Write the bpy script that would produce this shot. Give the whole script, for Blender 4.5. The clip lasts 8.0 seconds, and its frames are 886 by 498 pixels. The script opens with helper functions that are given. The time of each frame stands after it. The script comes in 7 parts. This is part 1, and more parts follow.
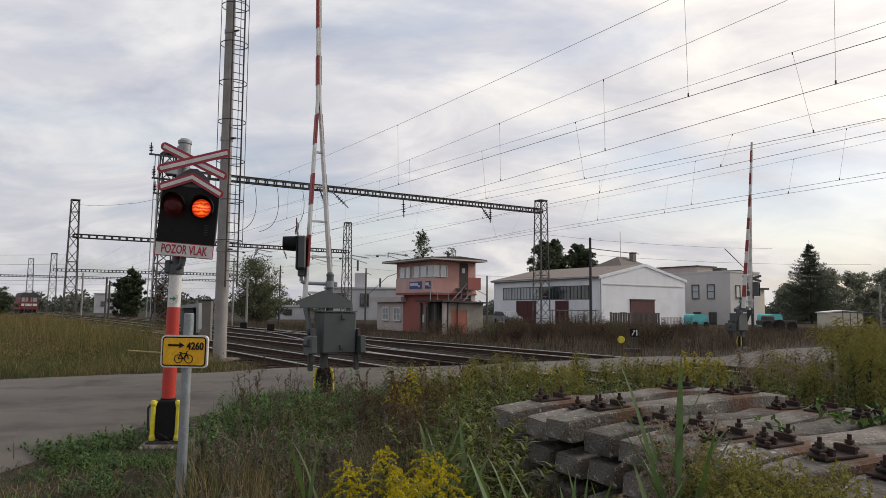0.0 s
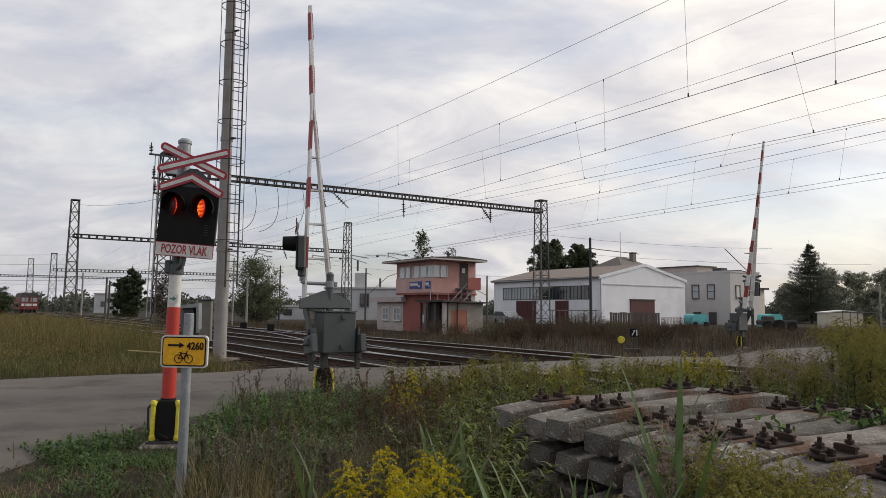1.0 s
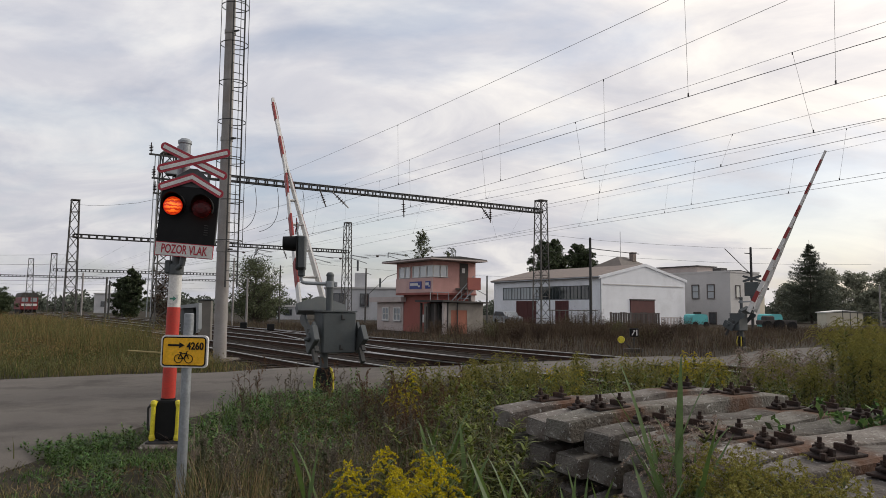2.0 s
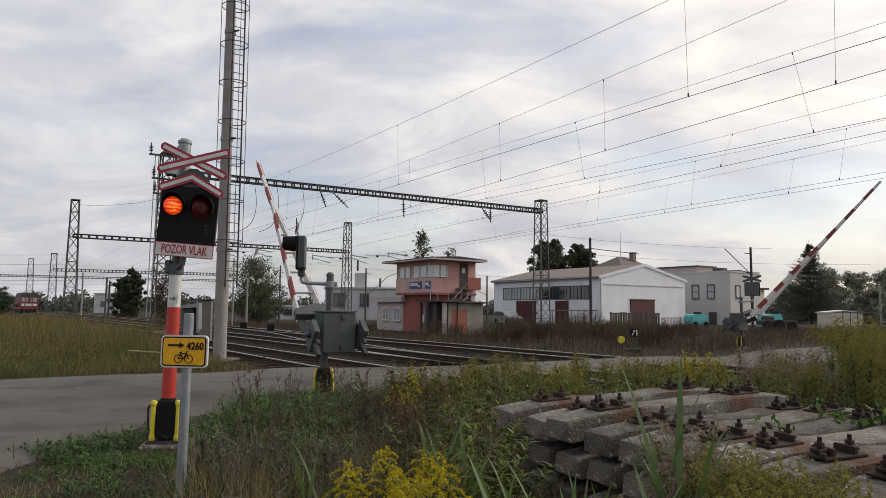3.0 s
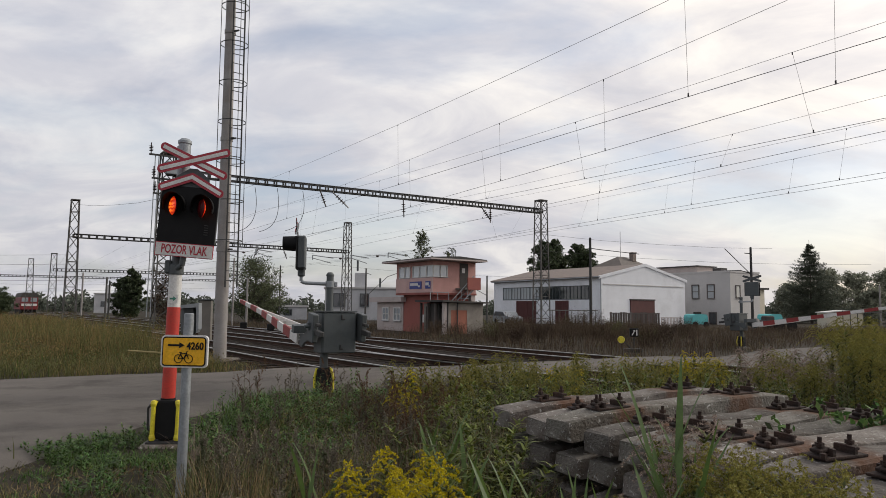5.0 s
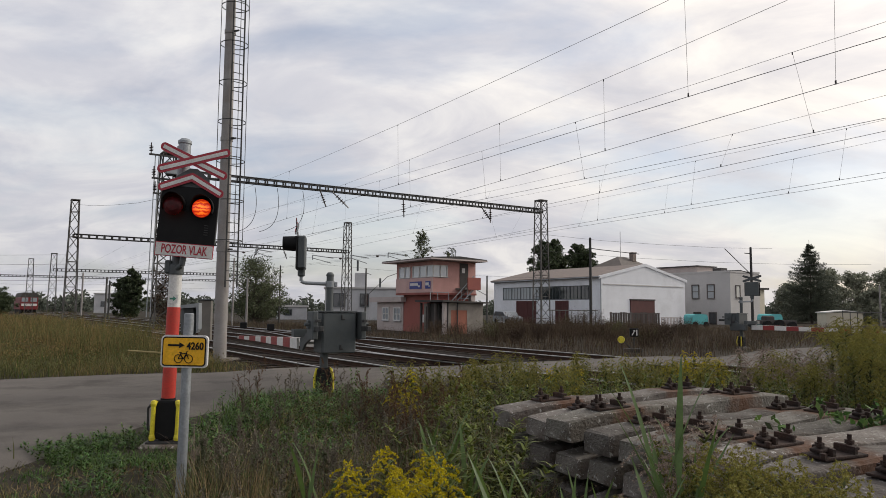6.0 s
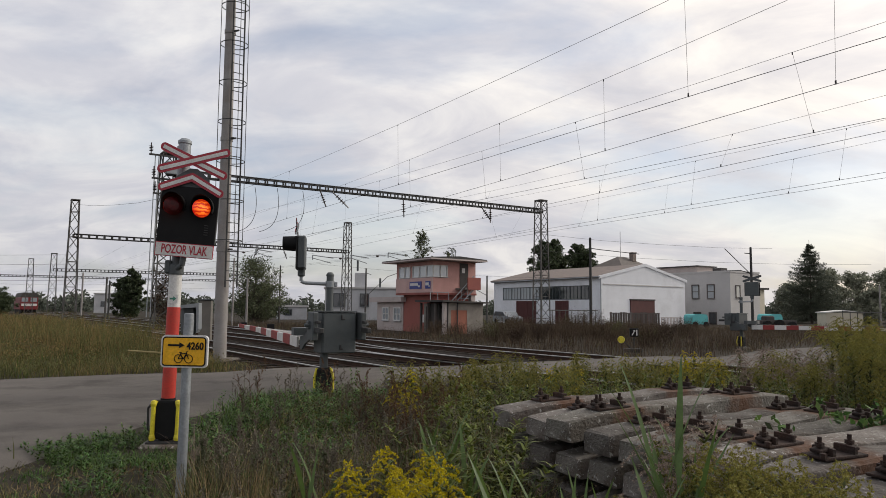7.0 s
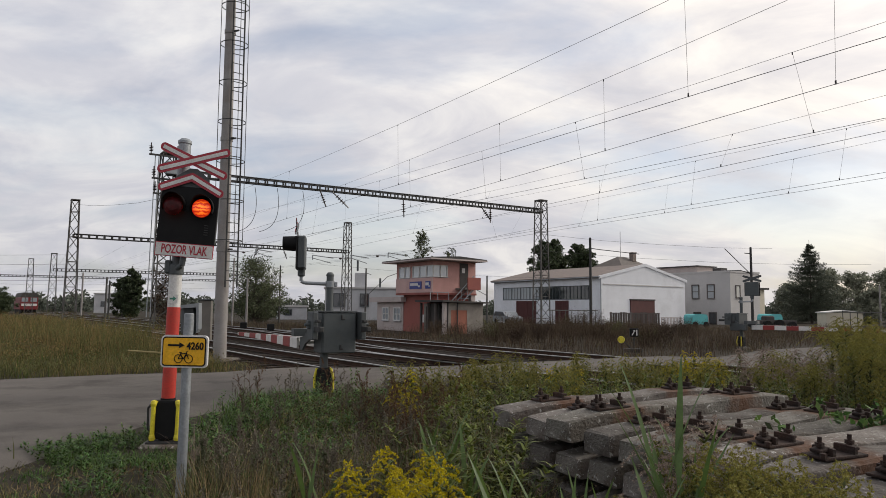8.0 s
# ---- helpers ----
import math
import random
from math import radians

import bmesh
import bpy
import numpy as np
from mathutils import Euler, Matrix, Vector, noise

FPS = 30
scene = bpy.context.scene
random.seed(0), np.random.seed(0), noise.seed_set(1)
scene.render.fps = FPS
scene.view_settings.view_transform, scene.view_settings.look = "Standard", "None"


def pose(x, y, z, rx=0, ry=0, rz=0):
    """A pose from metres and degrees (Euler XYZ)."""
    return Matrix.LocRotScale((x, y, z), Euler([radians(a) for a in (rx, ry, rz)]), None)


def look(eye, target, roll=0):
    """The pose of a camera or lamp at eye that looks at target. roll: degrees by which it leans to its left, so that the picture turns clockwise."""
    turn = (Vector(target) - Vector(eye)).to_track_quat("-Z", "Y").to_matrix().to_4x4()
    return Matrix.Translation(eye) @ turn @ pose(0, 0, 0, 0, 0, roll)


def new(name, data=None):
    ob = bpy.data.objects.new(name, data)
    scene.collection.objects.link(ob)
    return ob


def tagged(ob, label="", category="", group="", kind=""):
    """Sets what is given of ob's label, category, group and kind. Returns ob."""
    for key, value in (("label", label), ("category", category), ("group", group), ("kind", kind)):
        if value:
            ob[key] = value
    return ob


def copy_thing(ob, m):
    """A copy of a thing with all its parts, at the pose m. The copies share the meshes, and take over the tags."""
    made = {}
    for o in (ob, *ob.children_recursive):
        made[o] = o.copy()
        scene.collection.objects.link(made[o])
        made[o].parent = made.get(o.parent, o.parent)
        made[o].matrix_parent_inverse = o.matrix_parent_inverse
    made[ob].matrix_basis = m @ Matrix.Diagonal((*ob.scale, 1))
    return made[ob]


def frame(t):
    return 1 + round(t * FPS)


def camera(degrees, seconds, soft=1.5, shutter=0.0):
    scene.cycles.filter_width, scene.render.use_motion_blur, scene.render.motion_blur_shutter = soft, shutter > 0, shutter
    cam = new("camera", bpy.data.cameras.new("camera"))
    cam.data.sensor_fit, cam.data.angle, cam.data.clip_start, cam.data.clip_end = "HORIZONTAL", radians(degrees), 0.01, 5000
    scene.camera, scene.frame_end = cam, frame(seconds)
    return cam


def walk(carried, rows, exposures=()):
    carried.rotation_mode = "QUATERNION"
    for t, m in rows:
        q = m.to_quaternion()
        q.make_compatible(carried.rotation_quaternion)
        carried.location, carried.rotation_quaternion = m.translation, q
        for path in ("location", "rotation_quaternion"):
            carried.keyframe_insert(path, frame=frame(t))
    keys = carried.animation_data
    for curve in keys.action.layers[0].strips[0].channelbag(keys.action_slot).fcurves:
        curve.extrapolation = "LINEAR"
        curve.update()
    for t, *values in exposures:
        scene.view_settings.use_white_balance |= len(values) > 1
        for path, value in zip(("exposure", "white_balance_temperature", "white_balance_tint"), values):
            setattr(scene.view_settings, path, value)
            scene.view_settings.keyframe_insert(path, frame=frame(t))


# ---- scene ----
cam = camera(66, 8.0, soft=0.8)
EYE = (0.0, 0.0, 1.6)
STAND = look(EYE, (0.0, 10.0, 1.6 + 10.0 * 0.0886), 0.5)
walk(cam, [(0.0, STAND), (8.0, STAND)])

# ---- light: a bright broken overcast with the sun low behind cloud on one side ----
SUN_ELEV, SUN_AZ = radians(33), radians(72)      # azimuth clockwise from +y


def sky_world():
    w = bpy.data.worlds.new("overcast_sky")
    scene.world = w
    w.use_nodes = True
    nt = w.node_tree
    nt.nodes.clear()
    N = nt.nodes.new
    L = nt.links.new

    def math_(op, a, b=None):
        n = N("ShaderNodeMath")
        n.operation = op
        for i, v in enumerate((a, b)):
            if v is None:
                continue
            if isinstance(v, (int, float)):
                n.inputs[i].default_value = v
            else:
                L(v, n.inputs[i])
        return n.outputs[0]
    out, bg = N("ShaderNodeOutputWorld"), N("ShaderNodeBackground")
    sky = N("ShaderNodeTexSky")
    sky.sky_type = "NISHITA"
    sky.sun_disc = False
    sky.sun_elevation, sky.sun_rotation = SUN_ELEV, SUN_AZ
    sky.air_density, sky.dust_density = 1.0, 2.5
    tc, sep = N("ShaderNodeTexCoord"), N("ShaderNodeSeparateXYZ")
    L(tc.outputs["Generated"], sep.inputs[0])
    den = math_("MAXIMUM", math_("ADD", sep.outputs[2], 0.34), 0.2)
    comb = N("ShaderNodeCombineXYZ")
    L(math_("DIVIDE", sep.outputs[0], den), comb.inputs[0])
    L(math_("DIVIDE", sep.outputs[1], den), comb.inputs[1])

    def cloud(scale, detail, rough, dist, off):
        m = N("ShaderNodeMapping")
        m.inputs["Location"].default_value = off
        m.inputs["Rotation"].default_value = (0, 0, 0.9)
        m.inputs["Scale"].default_value = (1.0, 1.6, 1.0)
        n = N("ShaderNodeTexNoise")
        n.inputs["Scale"].default_value = scale
        n.inputs["Detail"].default_value = detail
        n.inputs["Roughness"].default_value = rough
        n.inputs["Distortion"].default_value = dist
        L(comb.outputs[0], m.inputs[0])
        L(m.outputs[0], n.inputs["Vector"])
        return n.outputs["Fac"]
    big = cloud(1.3, 6.0, 0.55, 0.4, (8.3, 2.4, 0))
    fine = cloud(2.5, 8.0, 0.56, 0.5, (1.0, 7.0, 0))

    def ramp(v, *stops):
        r = N("ShaderNodeValToRGB")
        e = r.color_ramp.elements
        while len(e) < len(stops):
            e.new(0.5)
        for el, (p, c) in zip(e, stops):
            el.position, el.color = p, (*c, 1)
        L(v, r.inputs[0])
        return r.outputs[0]
    cover = ramp(big, (0.36, (0.50, 0.50, 0.50)), (0.54, (1, 1, 1)))
    grey = ramp(fine, (0.32, (0.58, 0.595, 0.665)), (0.47, (0.70, 0.70, 0.745)), (0.64, (0.90, 0.885, 0.875)))
    # brighter, warmer cloud round the hidden sun
    dot = N("ShaderNodeVectorMath")
    dot.operation = "DOT_PRODUCT"
    L(tc.outputs["Generated"], dot.inputs[0])
    dot.inputs[1].default_value = (math.sin(SUN_AZ) * math.cos(SUN_ELEV), math.cos(SUN_AZ) * math.cos(SUN_ELEV), math.sin(SUN_ELEV))
    glow = ramp(dot.outputs["Value"], (0.20, (0.97, 0.97, 0.98)), (0.72, (1.19, 1.14, 1.08)), (1.0, (2.0, 1.85, 1.6)))
    mul = N("ShaderNodeMix")
    mul.data_type, mul.blend_type = "RGBA", "MULTIPLY"
    mul.inputs[0].default_value = 1.0
    L(grey, mul.inputs[6])
    # duller cloud towards the horizon
    low = ramp(sep.outputs[2], (0.0, (0.84, 0.835, 0.83)), (0.13, (0.92, 0.92, 0.92)), (0.32, (1.0, 1.0, 1.0)))
    dull = N("ShaderNodeMix")
    dull.data_type, dull.blend_type = "RGBA", "MULTIPLY"
    dull.inputs[0].default_value = 1.0
    L(glow, dull.inputs[6])
    L(low, dull.inputs[7])
    L(dull.outputs[2], mul.inputs[7])
    skys = N("ShaderNodeMix")
    skys.data_type, skys.blend_type = "RGBA", "MULTIPLY"
    skys.inputs[0].default_value = 1.0
    L(sky.outputs[0], skys.inputs[6])
    skys.inputs[7].default_value = (0.15, 0.15, 0.15, 1)
    mix = N("ShaderNodeMix")
    mix.data_type = "RGBA"
    L(cover, mix.inputs[0])
    L(skys.outputs[2], mix.inputs[6])
    L(mul.outputs[2], mix.inputs[7])
    L(mix.outputs[2], bg.inputs[0])
    bg.inputs[1].default_value = 1.0
    L(bg.outputs[0], out.inputs[0])


sky_world()
sun = new("sun", bpy.data.lights.new("sun", "SUN"))
sun.data.energy, sun.data.angle, sun.data.color = 1.6, radians(14), (1.0, 0.95, 0.87)
sun.matrix_world = look((math.sin(SUN_AZ) * 50, math.cos(SUN_AZ) * 50, 50 * math.tan(SUN_ELEV)), (0, 0, 0))


# ---- materials ----
def mat(name, c1, c2=None, scale=8.0, rough=0.7, metal=0.0, bump=0.15, fine=60.0, rand=0.0, island=0.0, spec=0.5, stain=None, stain_scale=1.2, stain_amt=0.5, trans=0.0, spots=None):
    """Two colours mixed by coarse noise, darkened and lightened by fine noise, with a stain layer and fine relief."""
    m = bpy.data.materials.new(name)
    m.use_nodes = True
    nt = m.node_tree
    N, L = nt.nodes.new, nt.links.new
    bsdf = nt.nodes["Principled BSDF"]
    c2 = c2 or tuple(x * 0.8 for x in c1)
    tc = N("ShaderNodeTexCoord")
    src = tc.outputs["Object"]

    def noise_(s, d=5.0, r=0.6):
        n = N("ShaderNodeTexNoise")
        n.inputs["Scale"].default_value, n.inputs["Detail"].default_value, n.inputs["Roughness"].default_value = s, d, r
        L(src, n.inputs["Vector"])
        return n.outputs["Fac"]

    def mix(f, a, b, kind="MIX"):
        x = N("ShaderNodeMix")
        x.data_type, x.blend_type = "RGBA", kind
        for sock, v in ((x.inputs[0], f), (x.inputs[6], a), (x.inputs[7], b)):
            if isinstance(v, (int, float)):
                sock.default_value = v
            elif isinstance(v, tuple):
                sock.default_value = (*v, 1)
            else:
                L(v, sock)
        return x.outputs[2]

    def rng(v, a, b, lo, hi):
        x = N("ShaderNodeMapRange")
        L(v, x.inputs[0])
        for i, q in zip((1, 2, 3, 4), (a, b, lo, hi)):
            x.inputs[i].default_value = q
        return x.outputs[0]
    col = mix(rng(noise_(scale), 0.32, 0.68, 0, 1), c1, c2)
    if stain:
        col = mix(rng(noise_(stain_scale, 7.0, 0.7), 0.48, 0.68, 0, stain_amt), col, stain)
    if spots:
        col = mix(rng(noise_(26.0, 3.0, 0.7), 0.60, 0.68, 0, 0.8), col, spots)
    f = noise_(fine, 3.0)
    g = rng(f, 0.25, 0.75, 0.78, 1.18)
    cg = N("ShaderNodeCombineColor")
    for i in range(3):
        L(g, cg.inputs[i])
    col = mix(1.0, col, cg.outputs[0], "MULTIPLY")
    if rand or island:
        if island:
            v = N("ShaderNodeNewGeometry").outputs["Random Per Island"]
        else:
            v = N("ShaderNodeObjectInfo").outputs["Random"]
        k = N("ShaderNodeHueSaturation")
        amt = island or rand
        L(rng(v, 0, 1, 1 - amt, 1 + amt), k.inputs["Value"])
        w = N("ShaderNodeMath")
        w.operation = "FRACT"
        w2 = N("ShaderNodeMath")
        w2.operation = "MULTIPLY"
        L(v, w2.inputs[0])
        w2.inputs[1].default_value = 7.31
        L(w2.outputs[0], w.inputs[0])
        L(rng(w.outputs[0], 0, 1, 0.5 - 0.035 * amt, 0.5 + 0.035 * amt), k.inputs["Hue"])
        L(col, k.inputs["Color"])
        col = k.outputs[0]
    L(col, bsdf.inputs["Base Color"])
    L(rng(f, 0.3, 0.7, max(0.05, rough - 0.1), min(1, rough + 0.1)), bsdf.inputs["Roughness"])
    bsdf.inputs["Metallic"].default_value = metal
    bsdf.inputs["Specular IOR Level"].default_value = spec
    if bump:
        b = N("ShaderNodeBump")
        b.inputs["Strength"].default_value = bump
        b.inputs["Distance"].default_value = 0.02
        L(f, b.inputs["Height"])
        L(b.outputs[0], bsdf.inputs["Normal"])
    if trans:
        t = N("ShaderNodeBsdfTranslucent")
        L(col, t.inputs[0])
        s = N("ShaderNodeMixShader")
        s.inputs[0].default_value = trans
        L(bsdf.outputs[0], s.inputs[1])
        L(t.outputs[0], s.inputs[2])
        L(s.outputs[0], nt.nodes["Material Output"].inputs[0])
    return m


def glass_mat(name, tint, rough=0.05):
    m = bpy.data.materials.new(name)
    m.use_nodes = True
    b = m.node_tree.nodes["Principled BSDF"]
    b.inputs["Base Color"].default_value = (*tint, 1)
    b.inputs["Roughness"].default_value = rough
    b.inputs["Specular IOR Level"].default_value = 0.8
    b.inputs["Coat Weight"].default_value = 0.6
    b.inputs["Coat Roughness"].default_value = 0.03
    return m


def lamp_mat(name, rim, core, power):
    """A lit lens: ribbed glass, hottest in the middle."""
    m = bpy.data.materials.new(name)
    m.use_nodes = True
    nt = m.node_tree
    N, L = nt.nodes.new, nt.links.new
    b = nt.nodes["Principled BSDF"]
    b.inputs["Base Color"].default_value = (*rim, 1)
    b.inputs["Roughness"].default_value = 0.25
    tc, ln = N("ShaderNodeTexCoord"), N("ShaderNodeVectorMath")
    ln.operation = "LENGTH"
    L(tc.outputs["Object"], ln.inputs[0])
    wv = N("ShaderNodeTexWave")
    wv.bands_direction = "Z"
    wv.inputs["Scale"].default_value = 7
    wv.inputs["Distortion"].default_value = 5.0
    wv.inputs["Detail Scale"].default_value = 3.0
    L(tc.outputs["Object"], wv.inputs["Vector"])
    r = N("ShaderNodeMapRange")
    for i, q in zip((1, 2, 3, 4), (0.0, 0.112, 1.0, 0.0)):
        r.inputs[i].default_value = q
    L(ln.outputs["Value"], r.inputs[0])
    w2 = N("ShaderNodeMapRange")
    for i, q in zip((1, 2, 3, 4), (0.1, 0.9, 0.15, 1.2)):
        w2.inputs[i].default_value = q
    L(wv.outputs["Fac"], w2.inputs[0])
    mm = N("ShaderNodeMath")
    mm.operation = "MULTIPLY"
    L(r.outputs[0], mm.inputs[0])
    L(w2.outputs[0], mm.inputs[1])
    cr = N("ShaderNodeValToRGB")
    e = cr.color_ramp.elements
    e.new(0.45)
    for el, (p, c) in zip(e, ((0.0, rim), (0.45, tuple((u + v) / 2 for u, v in zip(rim, core))), (1.0, core))):
        el.position, el.color = p, (*c, 1)
    L(mm.outputs[0], cr.inputs[0])
    L(cr.outputs[0], b.inputs["Emission Color"])
    b.inputs["Emission Strength"].default_value = power
    return m


M = {}
M["ground"] = mat("dry_soil", (0.042, 0.033, 0.025), (0.030, 0.027, 0.018), 0.35, 0.95, bump=0.6, fine=14, spec=0.1, stain=(0.055, 0.044, 0.035), stain_scale=0.5)
M["asphalt"] = mat("worn_asphalt", (0.140, 0.124, 0.110), (0.094, 0.084, 0.075), 0.28, 0.9, bump=0.35, fine=45, spec=0.2, stain=(0.048, 0.042, 0.036), stain_scale=0.6, stain_amt=0.8)
M["ballast"] = mat("dirty_ballast", (0.027, 0.021, 0.018), (0.015, 0.0125, 0.011), 3.0, 0.95, bump=1.0, fine=22, spec=0.08, stain=(0.03, 0.026, 0.022), stain_scale=0.6)
M["rail"] = mat("rail_head_steel", (0.46, 0.45, 0.44), (0.30, 0.28, 0.26), 1.2, 0.42, 0.85, bump=0.05)
M["rail_web"] = mat("rusty_rail", (0.07, 0.04, 0.028), (0.045, 0.03, 0.023), 5.0, 0.9, 0.0, bump=0.3, spec=0.15)
M["timber"] = mat("tarred_timber", (0.055, 0.043, 0.034), (0.03, 0.026, 0.022), 6.0, 0.9, bump=0.5, rand=0.25, spec=0.1)
M["concrete"] = mat("weathered_concrete", (0.20, 0.182, 0.160), (0.115, 0.102, 0.088), 4.0, 0.9, bump=0.9, fine=40, rand=0.36, spec=0.2, spots=(0.42, 0.41, 0.38), stain=(0.085, 0.052, 0.034), stain_scale=2.6, stain_amt=0.9)
M["rust"] = mat("rusted_fastening", (0.050, 0.026, 0.017), (0.026, 0.017, 0.014), 18.0, 0.9, 0.25, bump=0.6, rand=0.2)
M["grey_paint"] = mat("grey_painted_steel", (0.068, 0.078, 0.081), (0.052, 0.060, 0.063), 3.0, 0.55, 0.0, bump=0.06, stain=(0.09, 0.085, 0.075), stain_scale=2.5, stain_amt=0.35)
M["galv"] = mat("galvanised_steel", (0.30, 0.32, 0.335), (0.23, 0.245, 0.26), 6.0, 0.5, 0.45, bump=0.05)
M["mast"] = mat("weathered_mast_paint", (0.095, 0.095, 0.09), (0.065, 0.062, 0.058), 4.0, 0.75, 0.1, bump=0.1, stain=(0.10, 0.06, 0.04), stain_scale=2.0)
M["mast_dark"] = mat("dark_mast_steel", (0.055, 0.055, 0.055), (0.038, 0.036, 0.034), 4.0, 0.75, 0.2, bump=0.1)
M["pole_tube"] = mat("grey_tube_mast", (0.29, 0.272, 0.258), (0.22, 0.205, 0.195), 2.0, 0.6, 0.1, bump=0.08, stain=(0.20, 0.15, 0.12), stain_scale=1.5)
M["black"] = mat("matt_black", (0.008, 0.008, 0.0085), (0.012, 0.012, 0.0125), 6.0, 0.75, bump=0.05, spec=0.2)
M["red"] = mat("red_paint", (0.52, 0.032, 0.018), (0.43, 0.035, 0.022), 4.0, 0.5, bump=0.05, stain=(0.35, 0.06, 0.04), stain_scale=3.0)
# faded red, darkened further in colour for the boom's shaded underside
M["boom_red"] = mat("faded_shaded_boom_red", (0.27, 0.024, 0.022), (0.21, 0.024, 0.022), 4.0, 0.55, bump=0.05)
M["crimson"] = mat("crimson_sign_film", (0.36, 0.012, 0.03), (0.31, 0.015, 0.03), 4.0, 0.4, bump=0.03)
M["white"] = mat("white_paint", (0.66, 0.645, 0.62), (0.56, 0.545, 0.52), 4.0, 0.5, bump=0.05, stain=(0.45, 0.42, 0.38), stain_scale=2.5, stain_amt=0.4)
M["yellow"] = mat("yellow_paint", (0.72, 0.60, 0.03), (0.62, 0.52, 0.04), 4.0, 0.5, bump=0.04)
M["sign_yellow"] = mat("yellow_sign_film", (0.80, 0.42, 0.008), (0.74, 0.38, 0.01), 2.0, 0.35, bump=0.02)
M["pink"] = mat("pink_render", (0.56, 0.31, 0.275), (0.50, 0.27, 0.24), 1.0, 0.9, bump=0.2, stain=(0.36, 0.20, 0.17), stain_scale=0.7)
M["parapet"] = mat("pale_parapet_render", (0.60, 0.40, 0.37), (0.54, 0.36, 0.33), 1.0, 0.9, bump=0.2, stain=(0.42, 0.27, 0.24), stain_scale=0.7)
M["deep_pink"] = mat("deep_red_render", (0.31, 0.10, 0.08), (0.27, 0.088, 0.072), 1.0, 0.9, bump=0.2, stain=(0.28, 0.12, 0.10), stain_scale=0.7)
M["pale_pink"] = mat("pale_render", (0.50, 0.43, 0.40), (0.44, 0.38, 0.36), 1.0, 0.9, bump=0.2, stain=(0.36, 0.30, 0.27), stain_scale=0.6)
M["white_render"] = mat("white_hall_render", (0.76, 0.77, 0.80), (0.70, 0.71, 0.74), 0.6, 0.85, bump=0.1, stain=(0.60, 0.60, 0.61), stain_scale=0.3)
# white render greyed so that the colour stands for a wall in shade
M["dull_white"] = mat("shade_greyed_white_render", (0.50, 0.50, 0.51), (0.43, 0.43, 0.44), 0.6, 0.9, bump=0.1, stain=(0.34, 0.33, 0.33), stain_scale=0.4)
M["grey_render"] = mat("grey_render", (0.52, 0.50, 0.485), (0.47, 0.455, 0.44), 0.6, 0.9, bump=0.1)
M["shed_render"] = mat("beige_shed_render", (0.30, 0.27, 0.235), (0.23, 0.205, 0.18), 0.9, 0.9, bump=0.3, stain=(0.15, 0.13, 0.11), stain_scale=0.6, stain_amt=0.7)
M["brick_panel"] = mat("orange_brick_panel", (0.34, 0.13, 0.085), (0.27, 0.105, 0.07), 1.4, 0.9, bump=0.3, stain=(0.20, 0.09, 0.07), stain_scale=0.9)
M["cream"] = mat("cream_sheet", (0.58, 0.53, 0.42), (0.52, 0.47, 0.37), 0.8, 0.7, bump=0.1)
M["roof"] = mat("roof_sheet_brown", (0.21, 0.165, 0.14), (0.16, 0.13, 0.112), 1.5, 0.8, bump=0.3)
M["roof_slate"] = mat("grey_brown_tiles", (0.15, 0.128, 0.112), (0.115, 0.10, 0.088), 1.5, 0.85, bump=0.3)
M["roof_dark"] = mat("roof_felt", (0.07, 0.062, 0.058), (0.05, 0.046, 0.044), 1.5, 0.9, bump=0.3)
M["door_red"] = mat("oxblood_door", (0.085, 0.02, 0.018), (0.065, 0.017, 0.016), 1.2, 0.7, bump=0.1)
# light base tints paint sky brightness into panes; the paler one also curtains
M["glass"] = glass_mat("window_glass", (0.30, 0.33, 0.35))
M["glass_pale"] = glass_mat("sky_paled_curtained_glass", (0.50, 0.53, 0.56))
M["glass_dark"] = glass_mat("dark_window_glass", (0.025, 0.03, 0.035))
M["turq"] = mat("turquoise_tarpaulin", (0.12, 0.50, 0.50), (0.10, 0.42, 0.43), 2.0, 0.6, bump=0.3)
M["blue_sign"] = mat("blue_enamel", (0.03, 0.05, 0.25), (0.03, 0.045, 0.22), 2.0, 0.4)
M["wire"] = mat("copper_wire_dark", (0.05, 0.05, 0.052), (0.04, 0.04, 0.04), 8.0, 0.6, 0.4, bump=0)
M["porcelain"] = mat("brown_insulator", (0.05, 0.03, 0.025), (0.04, 0.026, 0.022), 8.0, 0.25, bump=0)
M["train_red"] = mat("locomotive_red", (0.20, 0.014, 0.016), (0.16, 0.014, 0.016), 1.0, 0.5)
M["fence"] = mat("dark_fence_timber", (0.10, 0.085, 0.075), (0.07, 0.06, 0.055), 2.0, 0.9, rand=0.3)
M["lamp_on"] = lamp_mat("lit_red_lens", (0.34, 0.004, 0.002), (1.9, 0.36, 0.03), 1.0)
M["lamp_off"] = mat("unlit_red_lens", (0.085, 0.003, 0.005), (0.03, 0.0015, 0.002), 18.0, 0.45, bump=0.2, spec=0.25)
M["g_tag"] = mat("green_film", (0.05, 0.22, 0.15), (0.04, 0.18, 0.12), 4.0, 0.5, bump=0)
M["bark"] = mat("bark", (0.09, 0.075, 0.06), (0.06, 0.05, 0.042), 6.0, 0.95, bump=0.8)


